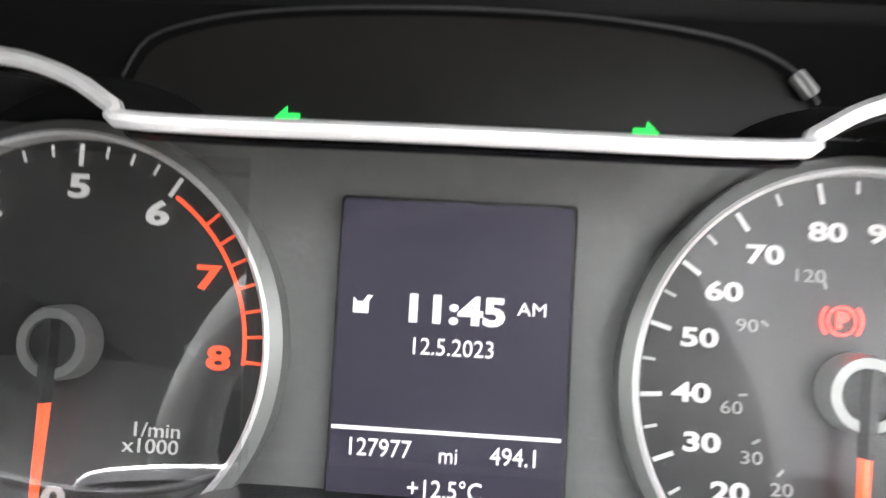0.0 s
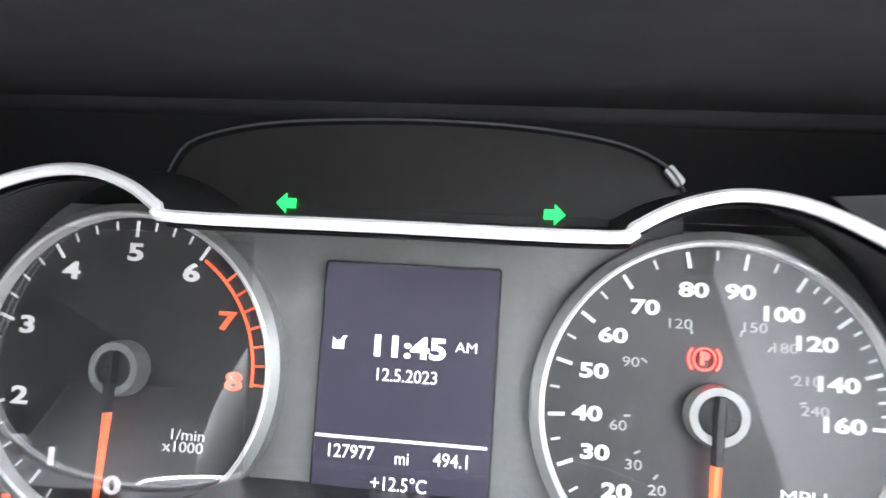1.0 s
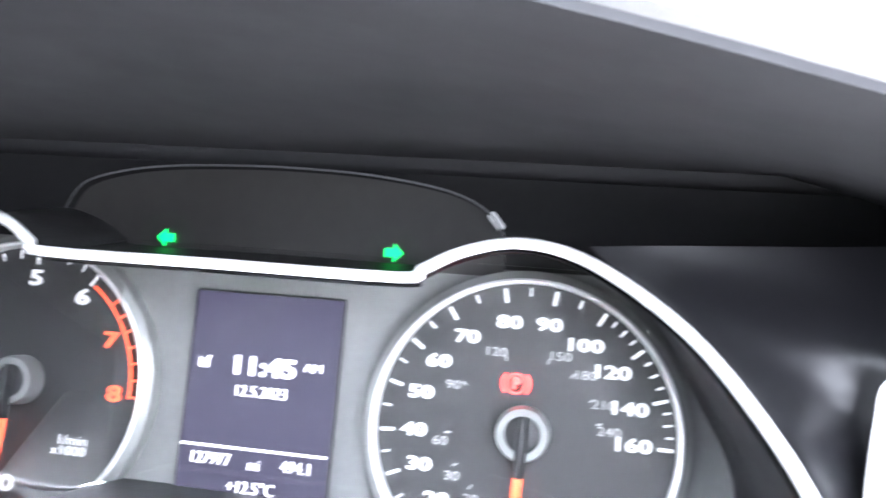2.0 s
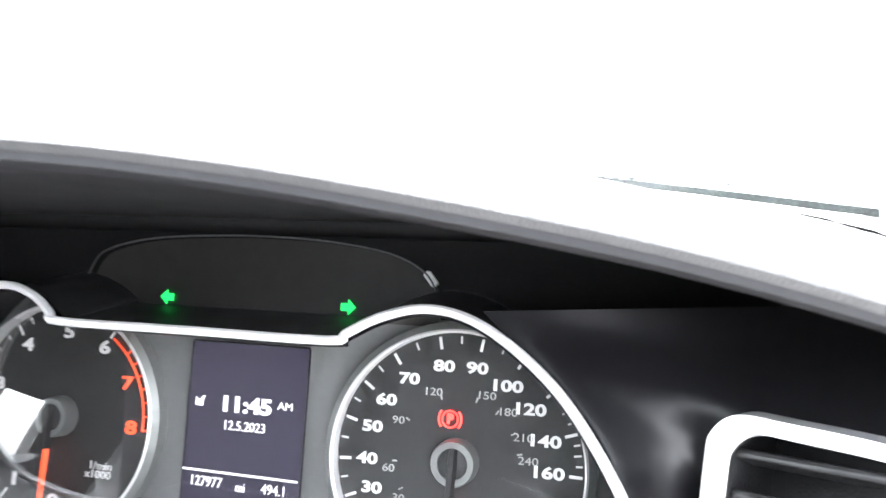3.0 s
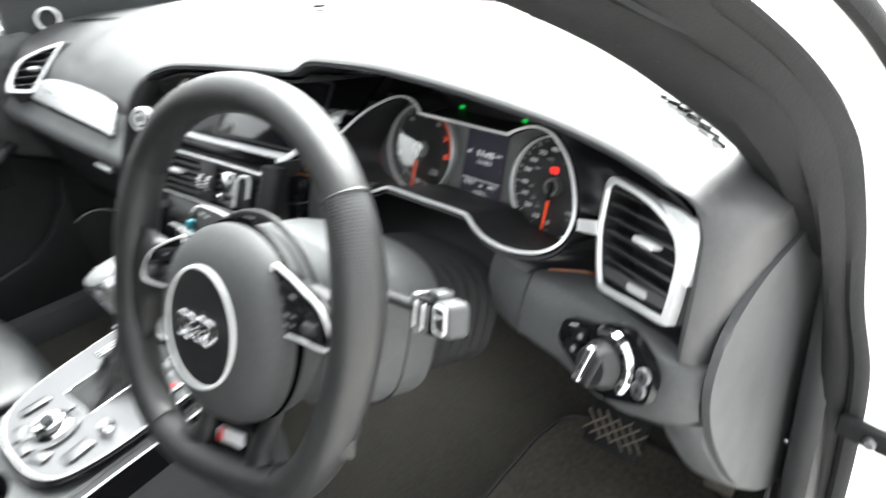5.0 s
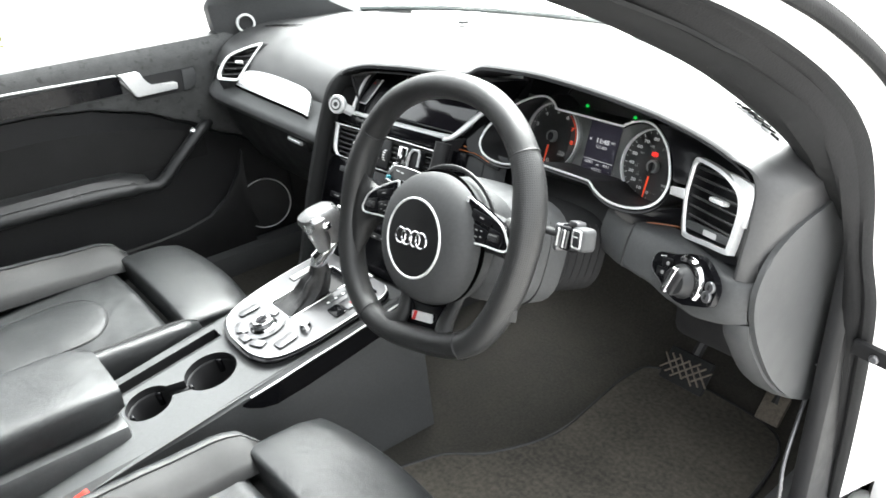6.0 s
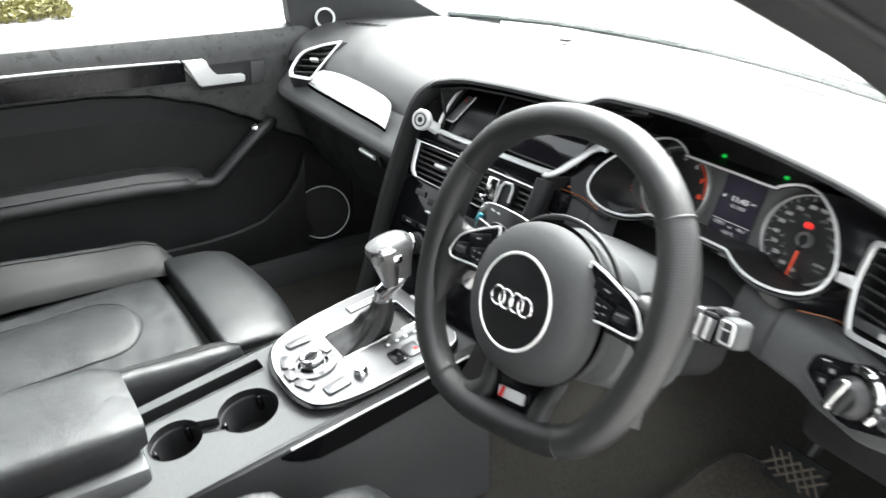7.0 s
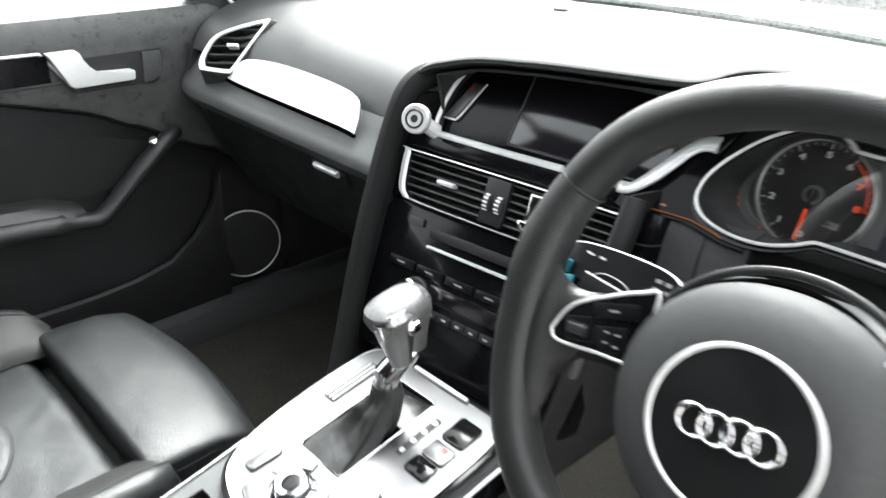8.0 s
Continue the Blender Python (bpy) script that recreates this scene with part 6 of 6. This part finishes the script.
for s in (1, -1):
    rows = []
    for y, d0, d1 in ((-0.24, 0.012, 0.046), (-0.34, 0.012, 0.049), (-0.44, 0.012, 0.051), (-0.49, 0.012, 0.049), (-0.515, 0.012, 0.040), (-0.535, 0.012, 0.026), (-0.545, 0.012, 0.016)):
        z, w = console_edge(y)
        rows.append([Vector((s * (w + 0.0025), y, z - d0 - (d1 - d0) * k / 3)) for k in range(4)])
    part("side_strip", sheet(rows, 0.002), GLOSS, console, "gloss black side strip")
    part("side_line", tube([Vector((s * (console_edge(y)[1] + 0.0015), y, console_edge(y)[0] - 0.009)) for y in (-0.24, -0.30, -0.36, -0.42, -0.48, -0.53)], 0.0018, 6), SILVER, console, "bright line along the console")
# cup holders and tray
for u, v, r in CUPS:
    bm = loft([ring(cf @ pose(u, v, z), q, n=36) for q, z in ((r, -0.0115), (r - 0.001, -0.0125), (r - 0.002, -0.016), (r - 0.006, -0.060))], cap=False)
    bm.verts.ensure_lookup_table()
    bm.faces.new(bm.verts[-36:])
    cup = part("cup_holder", bm, DARK, console, "deep black cup holder")
    for a in (20, 140, 260):
        part("cup_tongue", box(cf @ pose(u, v, 0, 0, 0, a) @ pose(r - 0.006, 0, -0.022), 0.008, 0.010, 0.028, 0.003), GLOSS, cup)
part("cup_rim", loft([[cf @ Vector((*q, z)) for q in cup_line] for z in (0.0012, -0.0125)], cap=False), DARK, console)
part("cup_bridge", box(cf @ pose(0.004, -0.0015, -0.0145), 0.034, 0.030, 0.003, 0.001), DARK, console, "slot joining the cup holders")
so = rounded(0.030, 0.19, 0.004, cx=-0.074, cy=0.012)
bm = loft([[cf @ Vector((*q, z)) for q in so] for z in (0.0003, -0.035)], cap=False)
bm.verts.ensure_lookup_table()
bm.faces.new(bm.verts[-len(so):])
part("tray_slot", bm, DARK, console, "narrow dark tray slot")
part("tray_lip", tube([cf @ Vector((*q, 0.0008)) for q in so], 0.0012, 6, closed=True), LOWER, console)
arm = thing("armrest", "padded black leather centre armrest", "armrest", (0, -0.85, 0.55))
rows = []
for k in range(13):
    y = -0.690 - 0.34 * k / 12
    z = 0.628 + 0.012 * math.sin(math.pi * k / 12)
    e = 0.014 * math.exp(-k * 1.3)
    rows.append(ring(basis((-0.052, y, 0.590 + 0.004), (1, 0, 0), (0, -1, 0)), 0.088 - e, 0.036 - e, 32, 5))
part("armrest_pad", loft(rows), LEATHER, arm, "padded leather armrest lid")
part("armrest_base", box(pose(-0.030, -0.86, 0.535), 0.16, 0.33, 0.06, 0.01), LOWER, arm)


# ---- seats ----
def seat(cx, front, label, out):
    """out: the side of the door, +1 or -1."""
    s = thing("front_seat_unit", label, "seat", (cx, front - 0.25, 0.35), group="front seats")

    def over(f, n, m, x0, x1, y0, y1):
        return [[Vector((cx + x0 + (x1 - x0) * i / n, y0 + (y1 - y0) * j / m, f(x0 + (x1 - x0) * i / n, y0 + (y1 - y0) * j / m))) for j in range(m + 1)] for i in range(n + 1)]

    # extending thigh support: a soft block with a rolled front edge
    rows = []
    for i in range(33):
        u = math.sin(math.pi / 2 * (-1 + i / 16))
        r = (1 - abs(u) ** 10) ** 0.5 if abs(u) < 1 else 0.0
        h = 0.008 * (1 - u * u) + 0.014 * r
        x = cx + 0.184 * u
        fr = front + 0.020 * (1 - u * u)
        rows.append([Vector((x, front - 0.138, 0.470)), Vector((x, front - 0.142, 0.545 + h * 0.9)), Vector((x, front - 0.140, 0.549 + h)), Vector((x, front - 0.134, 0.551 + h)), Vector((x, front - 0.100, 0.552 + h)), Vector((x, fr - 0.055, 0.549 + h)), Vector((x, fr - 0.022, 0.539 + h)), Vector((x, fr - 0.006 * r - 0.0, 0.522 + h * 0.8)), Vector((x, fr + 0.004 * r, 0.500)), Vector((x, fr - 0.004, 0.470)), Vector((x, fr - 0.014, 0.450))])
    part("thigh_support", loft([[*r] for r in rows], closed=True), LEATHER, s, "smooth leather thigh support", 60)
    seam = [Vector((cx + 0.1835 * q, y, z)) for q in (1,) for y, z in ((front - 0.125, 0.540), (front - 0.06, 0.542), (front - 0.02, 0.530), (front, 0.505))]
    for q in (-1, 1):
        part("thigh_seam", tube([Vector((2 * cx - p.x if q < 0 else p.x, p.y, p.z)) for p in seam], 0.0016, 6), DARK, s)
    part("slide_gap", sheet(over(lambda x, y: 0.520 - 0.5 * max(0, -0.02 - y + front - 0.128), 4, 4, -0.15, 0.15, front - 0.120, front - 0.165), 0.02), SUEDE, s, "dark fabric in the slide gap")

    def mid(x, y):
        d = front - y
        lead = min(max((d - 0.150) / 0.02, 0), 1) ** 0.5
        return 0.515 + 0.030 * lead - 0.05 * max(0, d - 0.25) + 0.006 * (1 - (x / 0.15) ** 2) + 0.0012 * math.sin(31 * x + 17 * d) * math.sin(43 * d) + 0.0007 * math.sin(95 * x - 60 * d + 2 * math.sin(40 * x)) * math.sin(70 * d + 25 * x)
    part("cushion", sheet(over(mid, 40, 56, -0.152, 0.152, front - 0.150, front - 0.58), 0.05), LEATHER, s, "black leather cushion", 60)
    # raised inner panel with a round front
    rows, rim = [], [[], []]
    for j in range(27):
        d = 0.232 + 0.33 * (j / 26) ** 1.5
        w = 0.092 * (1 - max(0, 1 - (d - 0.232) / 0.07) ** 2.2) ** 0.5 if j else 0.012
        row = []
        for i in range(13):
            x = w * (-1 + i / 6)
            row.append(Vector((cx + x, front - d, mid(x, front - d) + 0.0005 + 0.006 * (1 - abs(-1 + i / 6) ** 4) * min(1, (j + 0.3) / 3))))
        rows.append(row)
        rim[0].append(row[0]), rim[1].append(row[-1])
    part("cushion_insert", sheet(rows, 0.004), LEATHER, s, "raised smooth cushion insert", 60)
    part("insert_seam", tube(rim[0][::-1] + rim[1], 0.0026, 6), DARK, s)
    for q in (-1, 1):
        face, edge, line = [], [], []
        big = 1.0 if q == out else 0.72
        for k in range(25):
            t = k / 24
            y = front - 0.118 - 0.48 * t
            nose = (1 - max(0, 1 - t * 7) ** 2) ** 0.5 if t > 0 else 0.0
            h = 0.034 + nose * (0.024 + 0.020 * ease(t, 0.1, 0.7)) * big
            w = 0.035 + 0.060 * big * (0.35 + 0.65 * nose)
            b = mid(0.15, min(y, front - 0.17)) - 0.034
            P = lambda f, g: Vector((cx + q * (0.146 + w * f), y, b + h * g))
            face.append([P(-0.06, 0.60), P(0.02, 0.84), P(0.12, 0.93), P(0.30, 1.10), P(0.50, 1.24), P(0.70, 1.33)])
            edge.append([P(0.70, 1.335), P(0.80, 1.36), P(0.90, 1.32), P(0.97, 1.20), P(1.0, 0.95), P(1.0, 0.40), P(0.97, -0.6), P(0.9, -1.6)])
            line.append(P(0.70, 1.345))
        for strip in (face, edge):
            strip.insert(0, [p + Vector((0, 0.010, -0.035)) for p in strip[0]])
        part("side_bolster", sheet(face, 0.02), BOLSTER, s, "matt side bolster face", 60)
        part("bolster_edge", sheet(edge, 0.01), LEATHER, s, "smooth leather bolster edge", 60)
        part("piping", tube(line, 0.0016, 6), DARK, s)
    rows = []
    for k in range(10):
        t = k / 9
        rows.append(ring(basis((cx, front - 0.66 - 0.22 * t, 0.52 + 0.62 * t), (1, 0, 0), (0, -0.34, 0.94)), 0.235 * (1 - 0.25 * t * t), 0.055 + 0.02 * (1 - t), 28, 4))
    part("backrest", loft(rows), LEATHER, s, "leather backrest")
    part("seat_base", box(pose(cx, front - 0.34, 0.39), 0.40, 0.44, 0.10, 0.03), DARK, s)
    return s


seat(-0.352, -0.378, "black leather passenger seat with extended thigh support", -1)
seat(0.392, -0.448, "black leather driver seat with extended thigh support", 1)
buckle = thing("seat_belt_buckle", "seat belt buckle with red button", "buckle", (0.130, -0.775, 0.45))
part("buckle_body", box(pose(0.132, -0.785, 0.50, 15), 0.020, 0.028, 0.09, 0.004), DARK, buckle)
part("buckle_button", box(pose(0.132, -0.7965, 0.5465, 15), 0.017, 0.024, 0.008, 0.002), material("red_plastic", (0.6, 0.03, 0.02), 0.4), buckle, "red release button")

# ---- passenger door ----
door = thing("passenger_door", "closed front passenger door with dark grey trim", "car door", (-0.75, -0.6, 0.6))
rows = []
for k in range(45):
    y = 0.06 - 1.32 * k / 44
    curve = table(y, [(-1.3, 0.862), (-0.56, 0.850), (-0.45, 0.838), (-0.38, 0.818), (-0.33, 0.803), (-0.257, 0.768), (-0.15, 0.71), (-0.05, 0.66), (0.06, 0.64)])[0]
    low = min(curve - 0.06, 0.70)
    rows.append([Vector((-0.775, y, 0.940)), Vector((-0.748, y, 0.953)), Vector((-0.724, y, 0.947)), Vector((-0.713, y, 0.930)), Vector((-0.711, y, 0.905)), Vector((-0.712, y, (0.905 + curve) / 2)), Vector((-0.711, y, curve + 0.012)), Vector((-0.714, y, curve + 0.002)), Vector((-0.732, y, curve - 0.006)), Vector((-0.742, y, (curve + low) / 2)), Vector((-0.745, y, low)), Vector((-0.742, y, 0.56)), Vector((-0.735, y, 0.50)), Vector((-0.725, y, 0.44)), Vector((-0.74, y, 0.38)), Vector((-0.76, y, 0.34))])
part("door_panel", sheet([r[:9] for r in rows], 0.006), DOORSKIN, door, "dark grey upper door trim with damp stains")
part("door_lower", sheet([r[8:] for r in rows], 0.006), DARK, door, "black lower door trim")
rows = []
for k in range(24):
    y = -0.20 - 1.0 * k / 23
    curve = table(y, [(-1.3, 0.862), (-0.56, 0.850), (-0.45, 0.838), (-0.38, 0.818), (-0.33, 0.803), (-0.257, 0.768), (-0.15, 0.71)])[0]
    rows.append([Vector((-0.738, y, curve - 0.010)), Vector((-0.738, y, curve - 0.05)), Vector((-0.738, y, 0.66))])
part("door_insert", sheet(rows, 0.004), SUEDE, door, "dark suede door insert")
part("trim_strip", sheet([[Vector((-0.709, y, z)) for z in (0.860, 0.88, 0.899)] for y in (-0.375, -0.6, -0.9, -1.2)], 0.004), GLOSS, door, "gloss black trim strip")
part("trim_line", tube([(-0.708, -0.352, 0.857), (-0.708, -0.384, 0.902), (-0.708, -0.6, 0.908), (-0.708, -1.2, 0.912)], 0.0026, 8), SILVER, door, "bright line on the door")
part("trim_foot", tube([(-0.709, -0.352, 0.856), (-0.709, -0.6, 0.860), (-0.709, -1.2, 0.864)], 0.002, 8), LOWER, door)
part("handle_recess", prism(basis((-0.7105, -0.285, 0.862), (0, 1, 0), (1, 0, 0)), [(-0.09, 0.026), (-0.06, -0.026), (0.065, -0.026), (0.082, -0.015), (0.088, 0.010), (0.085, 0.026)], 0.002), DARK, door, "dark handle recess")
part("recess_plate", prism(basis((-0.7085, -0.222, 0.862), (0, 1, 0), (1, 0, 0)), [(-0.012, -0.024), (0.004, -0.024), (0.018, -0.014), (0.023, 0.010), (0.020, 0.024), (-0.010, 0.024)], 0.003, 0.001), LOWER, door)
ho = [(-0.378, 0.9035), (-0.337, 0.9035), (-0.331, 0.899), (-0.322, 0.876), (-0.312, 0.867), (-0.256, 0.864), (-0.251, 0.861), (-0.252, 0.849), (-0.256, 0.847), (-0.345, 0.847), (-0.352, 0.851)]
part("door_handle", prism(basis((-0.706, 0, 0), (0, 1, 0), (1, 0, 0)), ho, 0.012, 0.0025, 3), SILVER, door, "satin silver inner door handle")
path = spline([(-0.70, -1.15, 0.660), (-0.695, -0.8, 0.657), (-0.688, -0.50, 0.652), (-0.686, -0.385, 0.640), (-0.686, -0.345, 0.640), (-0.688, -0.29, 0.685), (-0.69, -0.235, 0.730), (-0.70, -0.205, 0.745), (-0.72, -0.195, 0.742)], 6)
part("grip", tube(path, [0.024 if p.y < -0.40 else 0.017 for p in path], 14, flat=0.8), ARMREST, door, "dark grey door armrest with rising grip")
part("armrest_shelf", sheet([[Vector((-0.745, y, z)), Vector((-0.715, y, z + 0.004)), Vector((-0.690, y, z + 0.001)), Vector((-0.676, y, z - 0.012))] for y, z in ((-1.15, 0.690), (-0.8, 0.687), (-0.5, 0.682), (-0.42, 0.674), (-0.37, 0.655))], 0.02), ARMREST, door, "padded grey armrest")
part("mirror_switch", turned(basis((-0.690, -0.242, 0.742), (1, 0, 0), (0.5, -0.3, 0.8)), [(0.009, 0), (0.008, 0.006), (0.005, 0.008)], 20), CHROME, door, "small chrome mirror switch")
sp = basis((-0.722, -0.075, 0.488), (0, 1, 0), (1, -0.25, 0.10))
part("speaker_grille", turned(sp, [(0.070, -0.004), (0.068, 0.004), (0.05, 0.005), (0.0001, 0.006)], 40), DARK, door, "round black speaker grille")
part("speaker_ring", tube([sp @ Vector((0.068 * math.cos(radians(9 * i)), 0.068 * math.sin(radians(9 * i)), 0.004)) for i in range(40)], 0.0018, 8, closed=True), SILVER, door, "thin bright speaker ring")
pk = []
for y, z in ((-1.2, 0.50), (-0.9, 0.497), (-0.63, 0.494), (-0.45, 0.490), (-0.376, 0.490), (-0.30, 0.496), (-0.235, 0.511), (-0.18, 0.55), (-0.14, 0.607), (-0.125, 0.66)):
    pk.append([Vector((-0.722, y, 0.34)), Vector((-0.705, y, 0.40)), Vector((-0.700, y, z - 0.02)), Vector((-0.702, y, z - 0.004)), Vector((-0.708, y, z)), Vector((-0.716, y, z - 0.004))])
part("pocket", sheet(pk, 0.004), DARK, door, "door pocket with curved edge")
part("door_window", sheet([[Vector((-0.770, 0.02, 0.95)), Vector((-0.745, -0.12, 1.05)), Vector((-0.715, -0.38, 1.20))], [Vector((-0.770, -0.5, 0.95)), Vector((-0.745, -0.5, 1.05)), Vector((-0.705, -0.5, 1.25))], [Vector((-0.770, -1.2, 0.955)), Vector((-0.745, -1.2, 1.08)), Vector((-0.69, -1.2, 1.30))]], 0.004), WINDOW, door, "clear door window")
part("door_skin", box(pose(-0.83, -0.55, 0.62), 0.06, 1.25, 0.62, 0.02), PAINT, door, "white outer door skin")

mir = thing("wing_mirror", "white passenger wing mirror housing outside the window", "mirror", (-0.95, 0.0, 0.98))
part("mirror_shell", loft([ring(basis((-0.83 - 0.035 * k, 0.02, 0.985), (0, 1, 0), (-1, 0, 0.1)), 0.035 + 0.028 * math.sin(math.pi * min(k / 5, 1)), 0.03 + 0.035 * math.sin(math.pi * min(k / 5, 1)), 20, 2.6) for k in range(6)]), PAINT, mir)
part("mirror_arm", box(pose(-0.80, 0.03, 0.955), 0.10, 0.06, 0.03, 0.01), RUBBER, mir)

# ---- pedals, mat, phone holder ----
pedal = thing("brake_pedal", "worn brake pedal with ribbed rubber pad", "pedal", (0.48, 0.12, 0.45))
PM = basis((0.475, 0.115, 0.475), (1, 0, 0), (0, -0.80, 0.60))
part("pedal_pad", box(PM, 0.085, 0.062, 0.014, 0.004), RUBBER, pedal)
for i in range(5):
    for a in (45, -45):
        part("pad_rib", box(PM @ pose(-0.032 + 0.016 * i, 0, 0.008, 0, 0, a), 0.060 - 0.010 * abs(i - 2), 0.003, 0.003, 0.0008, 1), DUSTY, pedal)
part("pedal_arm", tube([(0.475, 0.125, 0.48), (0.475, 0.20, 0.56), (0.475, 0.22, 0.75)], 0.010, 8), DARK, pedal)
acc = thing("accelerator_pedal", "worn black rubber accelerator pedal", "pedal", (0.60, 0.14, 0.40))
part("pedal_plate", box(basis((0.612, 0.165, 0.445), (1, 0, 0), (0, -0.75, 0.66)), 0.042, 0.055, 0.012, 0.004), DUSTY, acc)
part("pedal_stem", tube([(0.612, 0.17, 0.45), (0.612, 0.24, 0.52), (0.60, 0.30, 0.66)], 0.009, 8), DARK, acc)
mat = thing("floor_mat", "dark brown-grey driver floor mat", "mat", (0.36, -0.1, 0.345))
mo = [(p.x, p.y) for p in spline([(0.23, -0.42, 0), (0.225, -0.27, 0), (0.286, -0.19, 0), (0.332, -0.067, 0), (0.322, 0.068, 0), (0.315, 0.16, 0), (0.34, 0.23, 0), (0.50, 0.24, 0), (0.62, 0.20, 0), (0.655, 0.0, 0), (0.65, -0.25, 0), (0.60, -0.42, 0)], 5, closed=True)]
part("mat_sheet", prism(pose(0, 0, 0.342), mo, 0.007, 0.003), MATSKIN, mat)
part("mat_binding", tube([(x, y, 0.3485) for x, y in mo], 0.0035, 6, closed=True), DARK, mat, "dark stitched edge of the mat")
holder = thing("phone_holder", "chrome magnetic phone holder clipped to the dash", "phone holder", (-0.12, -0.16, 0.9))
HM = basis((-0.118, -0.172, 0.905), (1, 0.2, 0), (0.35, -0.85, 0.3))
part("holder_disc", turned(HM @ pose(0, 0, -0.006), [(0.016, 0), (0.017, 0.002), (0.017, 0.010), (0.0155, 0.012), (0.011, 0.0115), (0.0105, 0.0125), (0.0001, 0.0125)], 32), SILVER, holder, "round bright holder head")
part("disc_groove", tube([HM @ Vector((0.010 * math.cos(radians(12 * i)), 0.010 * math.sin(radians(12 * i)), 0.0062)) for i in range(30)], 0.0014, 6, closed=True), DARK, holder)
part("disc_centre", turned(HM @ pose(0, 0, 0.0062), [(0.0045, 0), (0.0042, 0.001), (0.002, 0.0012), (0.0001, 0.0008)], 20), DARK, holder)
part("holder_arm", tube([HM @ Vector((0.0, 0, -0.004)), HM @ Vector((0.012, -0.006, -0.012)), HM @ Vector((0.018, -0.010, -0.022))], 0.009, 10), SILVER, holder)

# ---- rain on the windscreen, and what stands outside ----
rng = random.Random(5)


def glass_point(x, f):
    """A point on the windscreen, f from its foot (0) to its top (1)."""
    k = 1 - (x / 0.66) ** 2
    a, b = Vector((x, 0.26 + 0.19 * k, 0.952)), Vector((x * 0.985, -0.02 + 0.16 * k, 1.075))
    return a.lerp(b, f)


verts, faces = [], []
for i in range(2600):
    x = rng.uniform(-0.60, 0.60)
    p = glass_point(x, rng.random() ** 1.5) + Vector((0, 0.002, 0.003))
    r = rng.choice((0.0012, 0.0016, 0.002, 0.0028))
    n = len(verts)
    up = Vector((0, 0.45, 0.9)).normalized()
    e = up.cross(Vector((1, 0, 0))).normalized()
    for k in range(6):
        a = math.pi * k / 3
        verts.append(p + Vector((1, 0, 0)) * r * math.cos(a) + e * r * 1.3 * math.sin(a))
    verts.append(p + up * r * 0.6)
    faces += [(n + k, n + (k + 1) % 6, n + 6) for k in range(6)]
me = bpy.data.meshes.new("raindrops")
me.from_pydata(verts, [], faces)
me.materials.append(DROPS)
me.shade_smooth()
rain = tagged(new("raindrops", me), "fine raindrops on the windscreen glass", "rain", kind="stuff")

fence = thing("garden_fence", "low weathered grey upright board fence", "fence", (-1.9, 6.6, 0))
for i in range(20):
    x = -2.85 + 0.105 * i
    part("board", box(pose(x, 6.6 + 0.012 * (i % 2), 0.19 + 0.01 * rng.random()), 0.112, 0.02, 0.38, 0.003, 1), FENCE, fence)
part("rail", box(pose(-1.85, 6.63, 0.25), 2.1, 0.04, 0.07, 0.004), FENCE, fence)

verts, faces = [], []
for i in range(5200):
    y, h = rng.uniform(-1.6, 0.38), rng.random()
    c = Vector((-6.9 - rng.uniform(-0.35, 0.5), y, 0.01 + 0.15 * h * (0.6 + 0.4 * math.sin(3.1 * y + 1) * math.sin(7.3 * y))))
    d = Vector((rng.gauss(0, 1), rng.gauss(0, 1), rng.gauss(0, 1))).normalized()
    e = d.orthogonal().normalized()
    w = d.cross(e)
    n = len(verts)
    s = rng.uniform(0.02, 0.045)
    verts += [c - e * s, c + w * s * 0.5, c + e * s, c - w * s * 0.5]
    faces.append((n, n + 1, n + 2, n + 3))
me = bpy.data.meshes.new("low_hedge")
me.from_pydata(verts, [], faces)
me.materials.append(HEDGE)
tagged(new("low_hedge", me), "low yellow-green hedge of small leaves", "hedge", kind="stuff")

# fine dust specks on the driver's pillar trim and the dash end
verts, faces = [], []
for i in range(46):
    t = rng.uniform(0.05, 0.8)
    a, b = spline(WS_EDGE, 4), spline(GROOVE[5:], 4)
    p = a[min(int(t * 24), 23)].lerp(b[min(int(t * 24), len(b) - 1)], rng.uniform(0.35, 0.75)) + Vector((-0.004, -0.021, 0.0))
    r = rng.choice((0.0002, 0.0003, 0.0004))
    n = len(verts)
    verts += [p + Vector((r, 0, 0)), p + Vector((0, 0, r)), p + Vector((-r, 0, 0)), p + Vector((0, 0, -r)), p + Vector((0, -r, 0)), p + Vector((0, r, 0))]
    faces += [(n, n + 1, n + 4), (n + 1, n + 2, n + 4), (n + 2, n + 3, n + 4), (n + 3, n, n + 4), (n + 1, n, n + 5), (n + 2, n + 1, n + 5), (n + 3, n + 2, n + 5), (n, n + 3, n + 5)]
me = bpy.data.meshes.new("dust_specks")
me.from_pydata(verts, [], faces)
me.materials.append(SPECK)
tagged(new("dust_specks", me), "tiny pale dust specks on the pillar trim", "dust", kind="stuff")
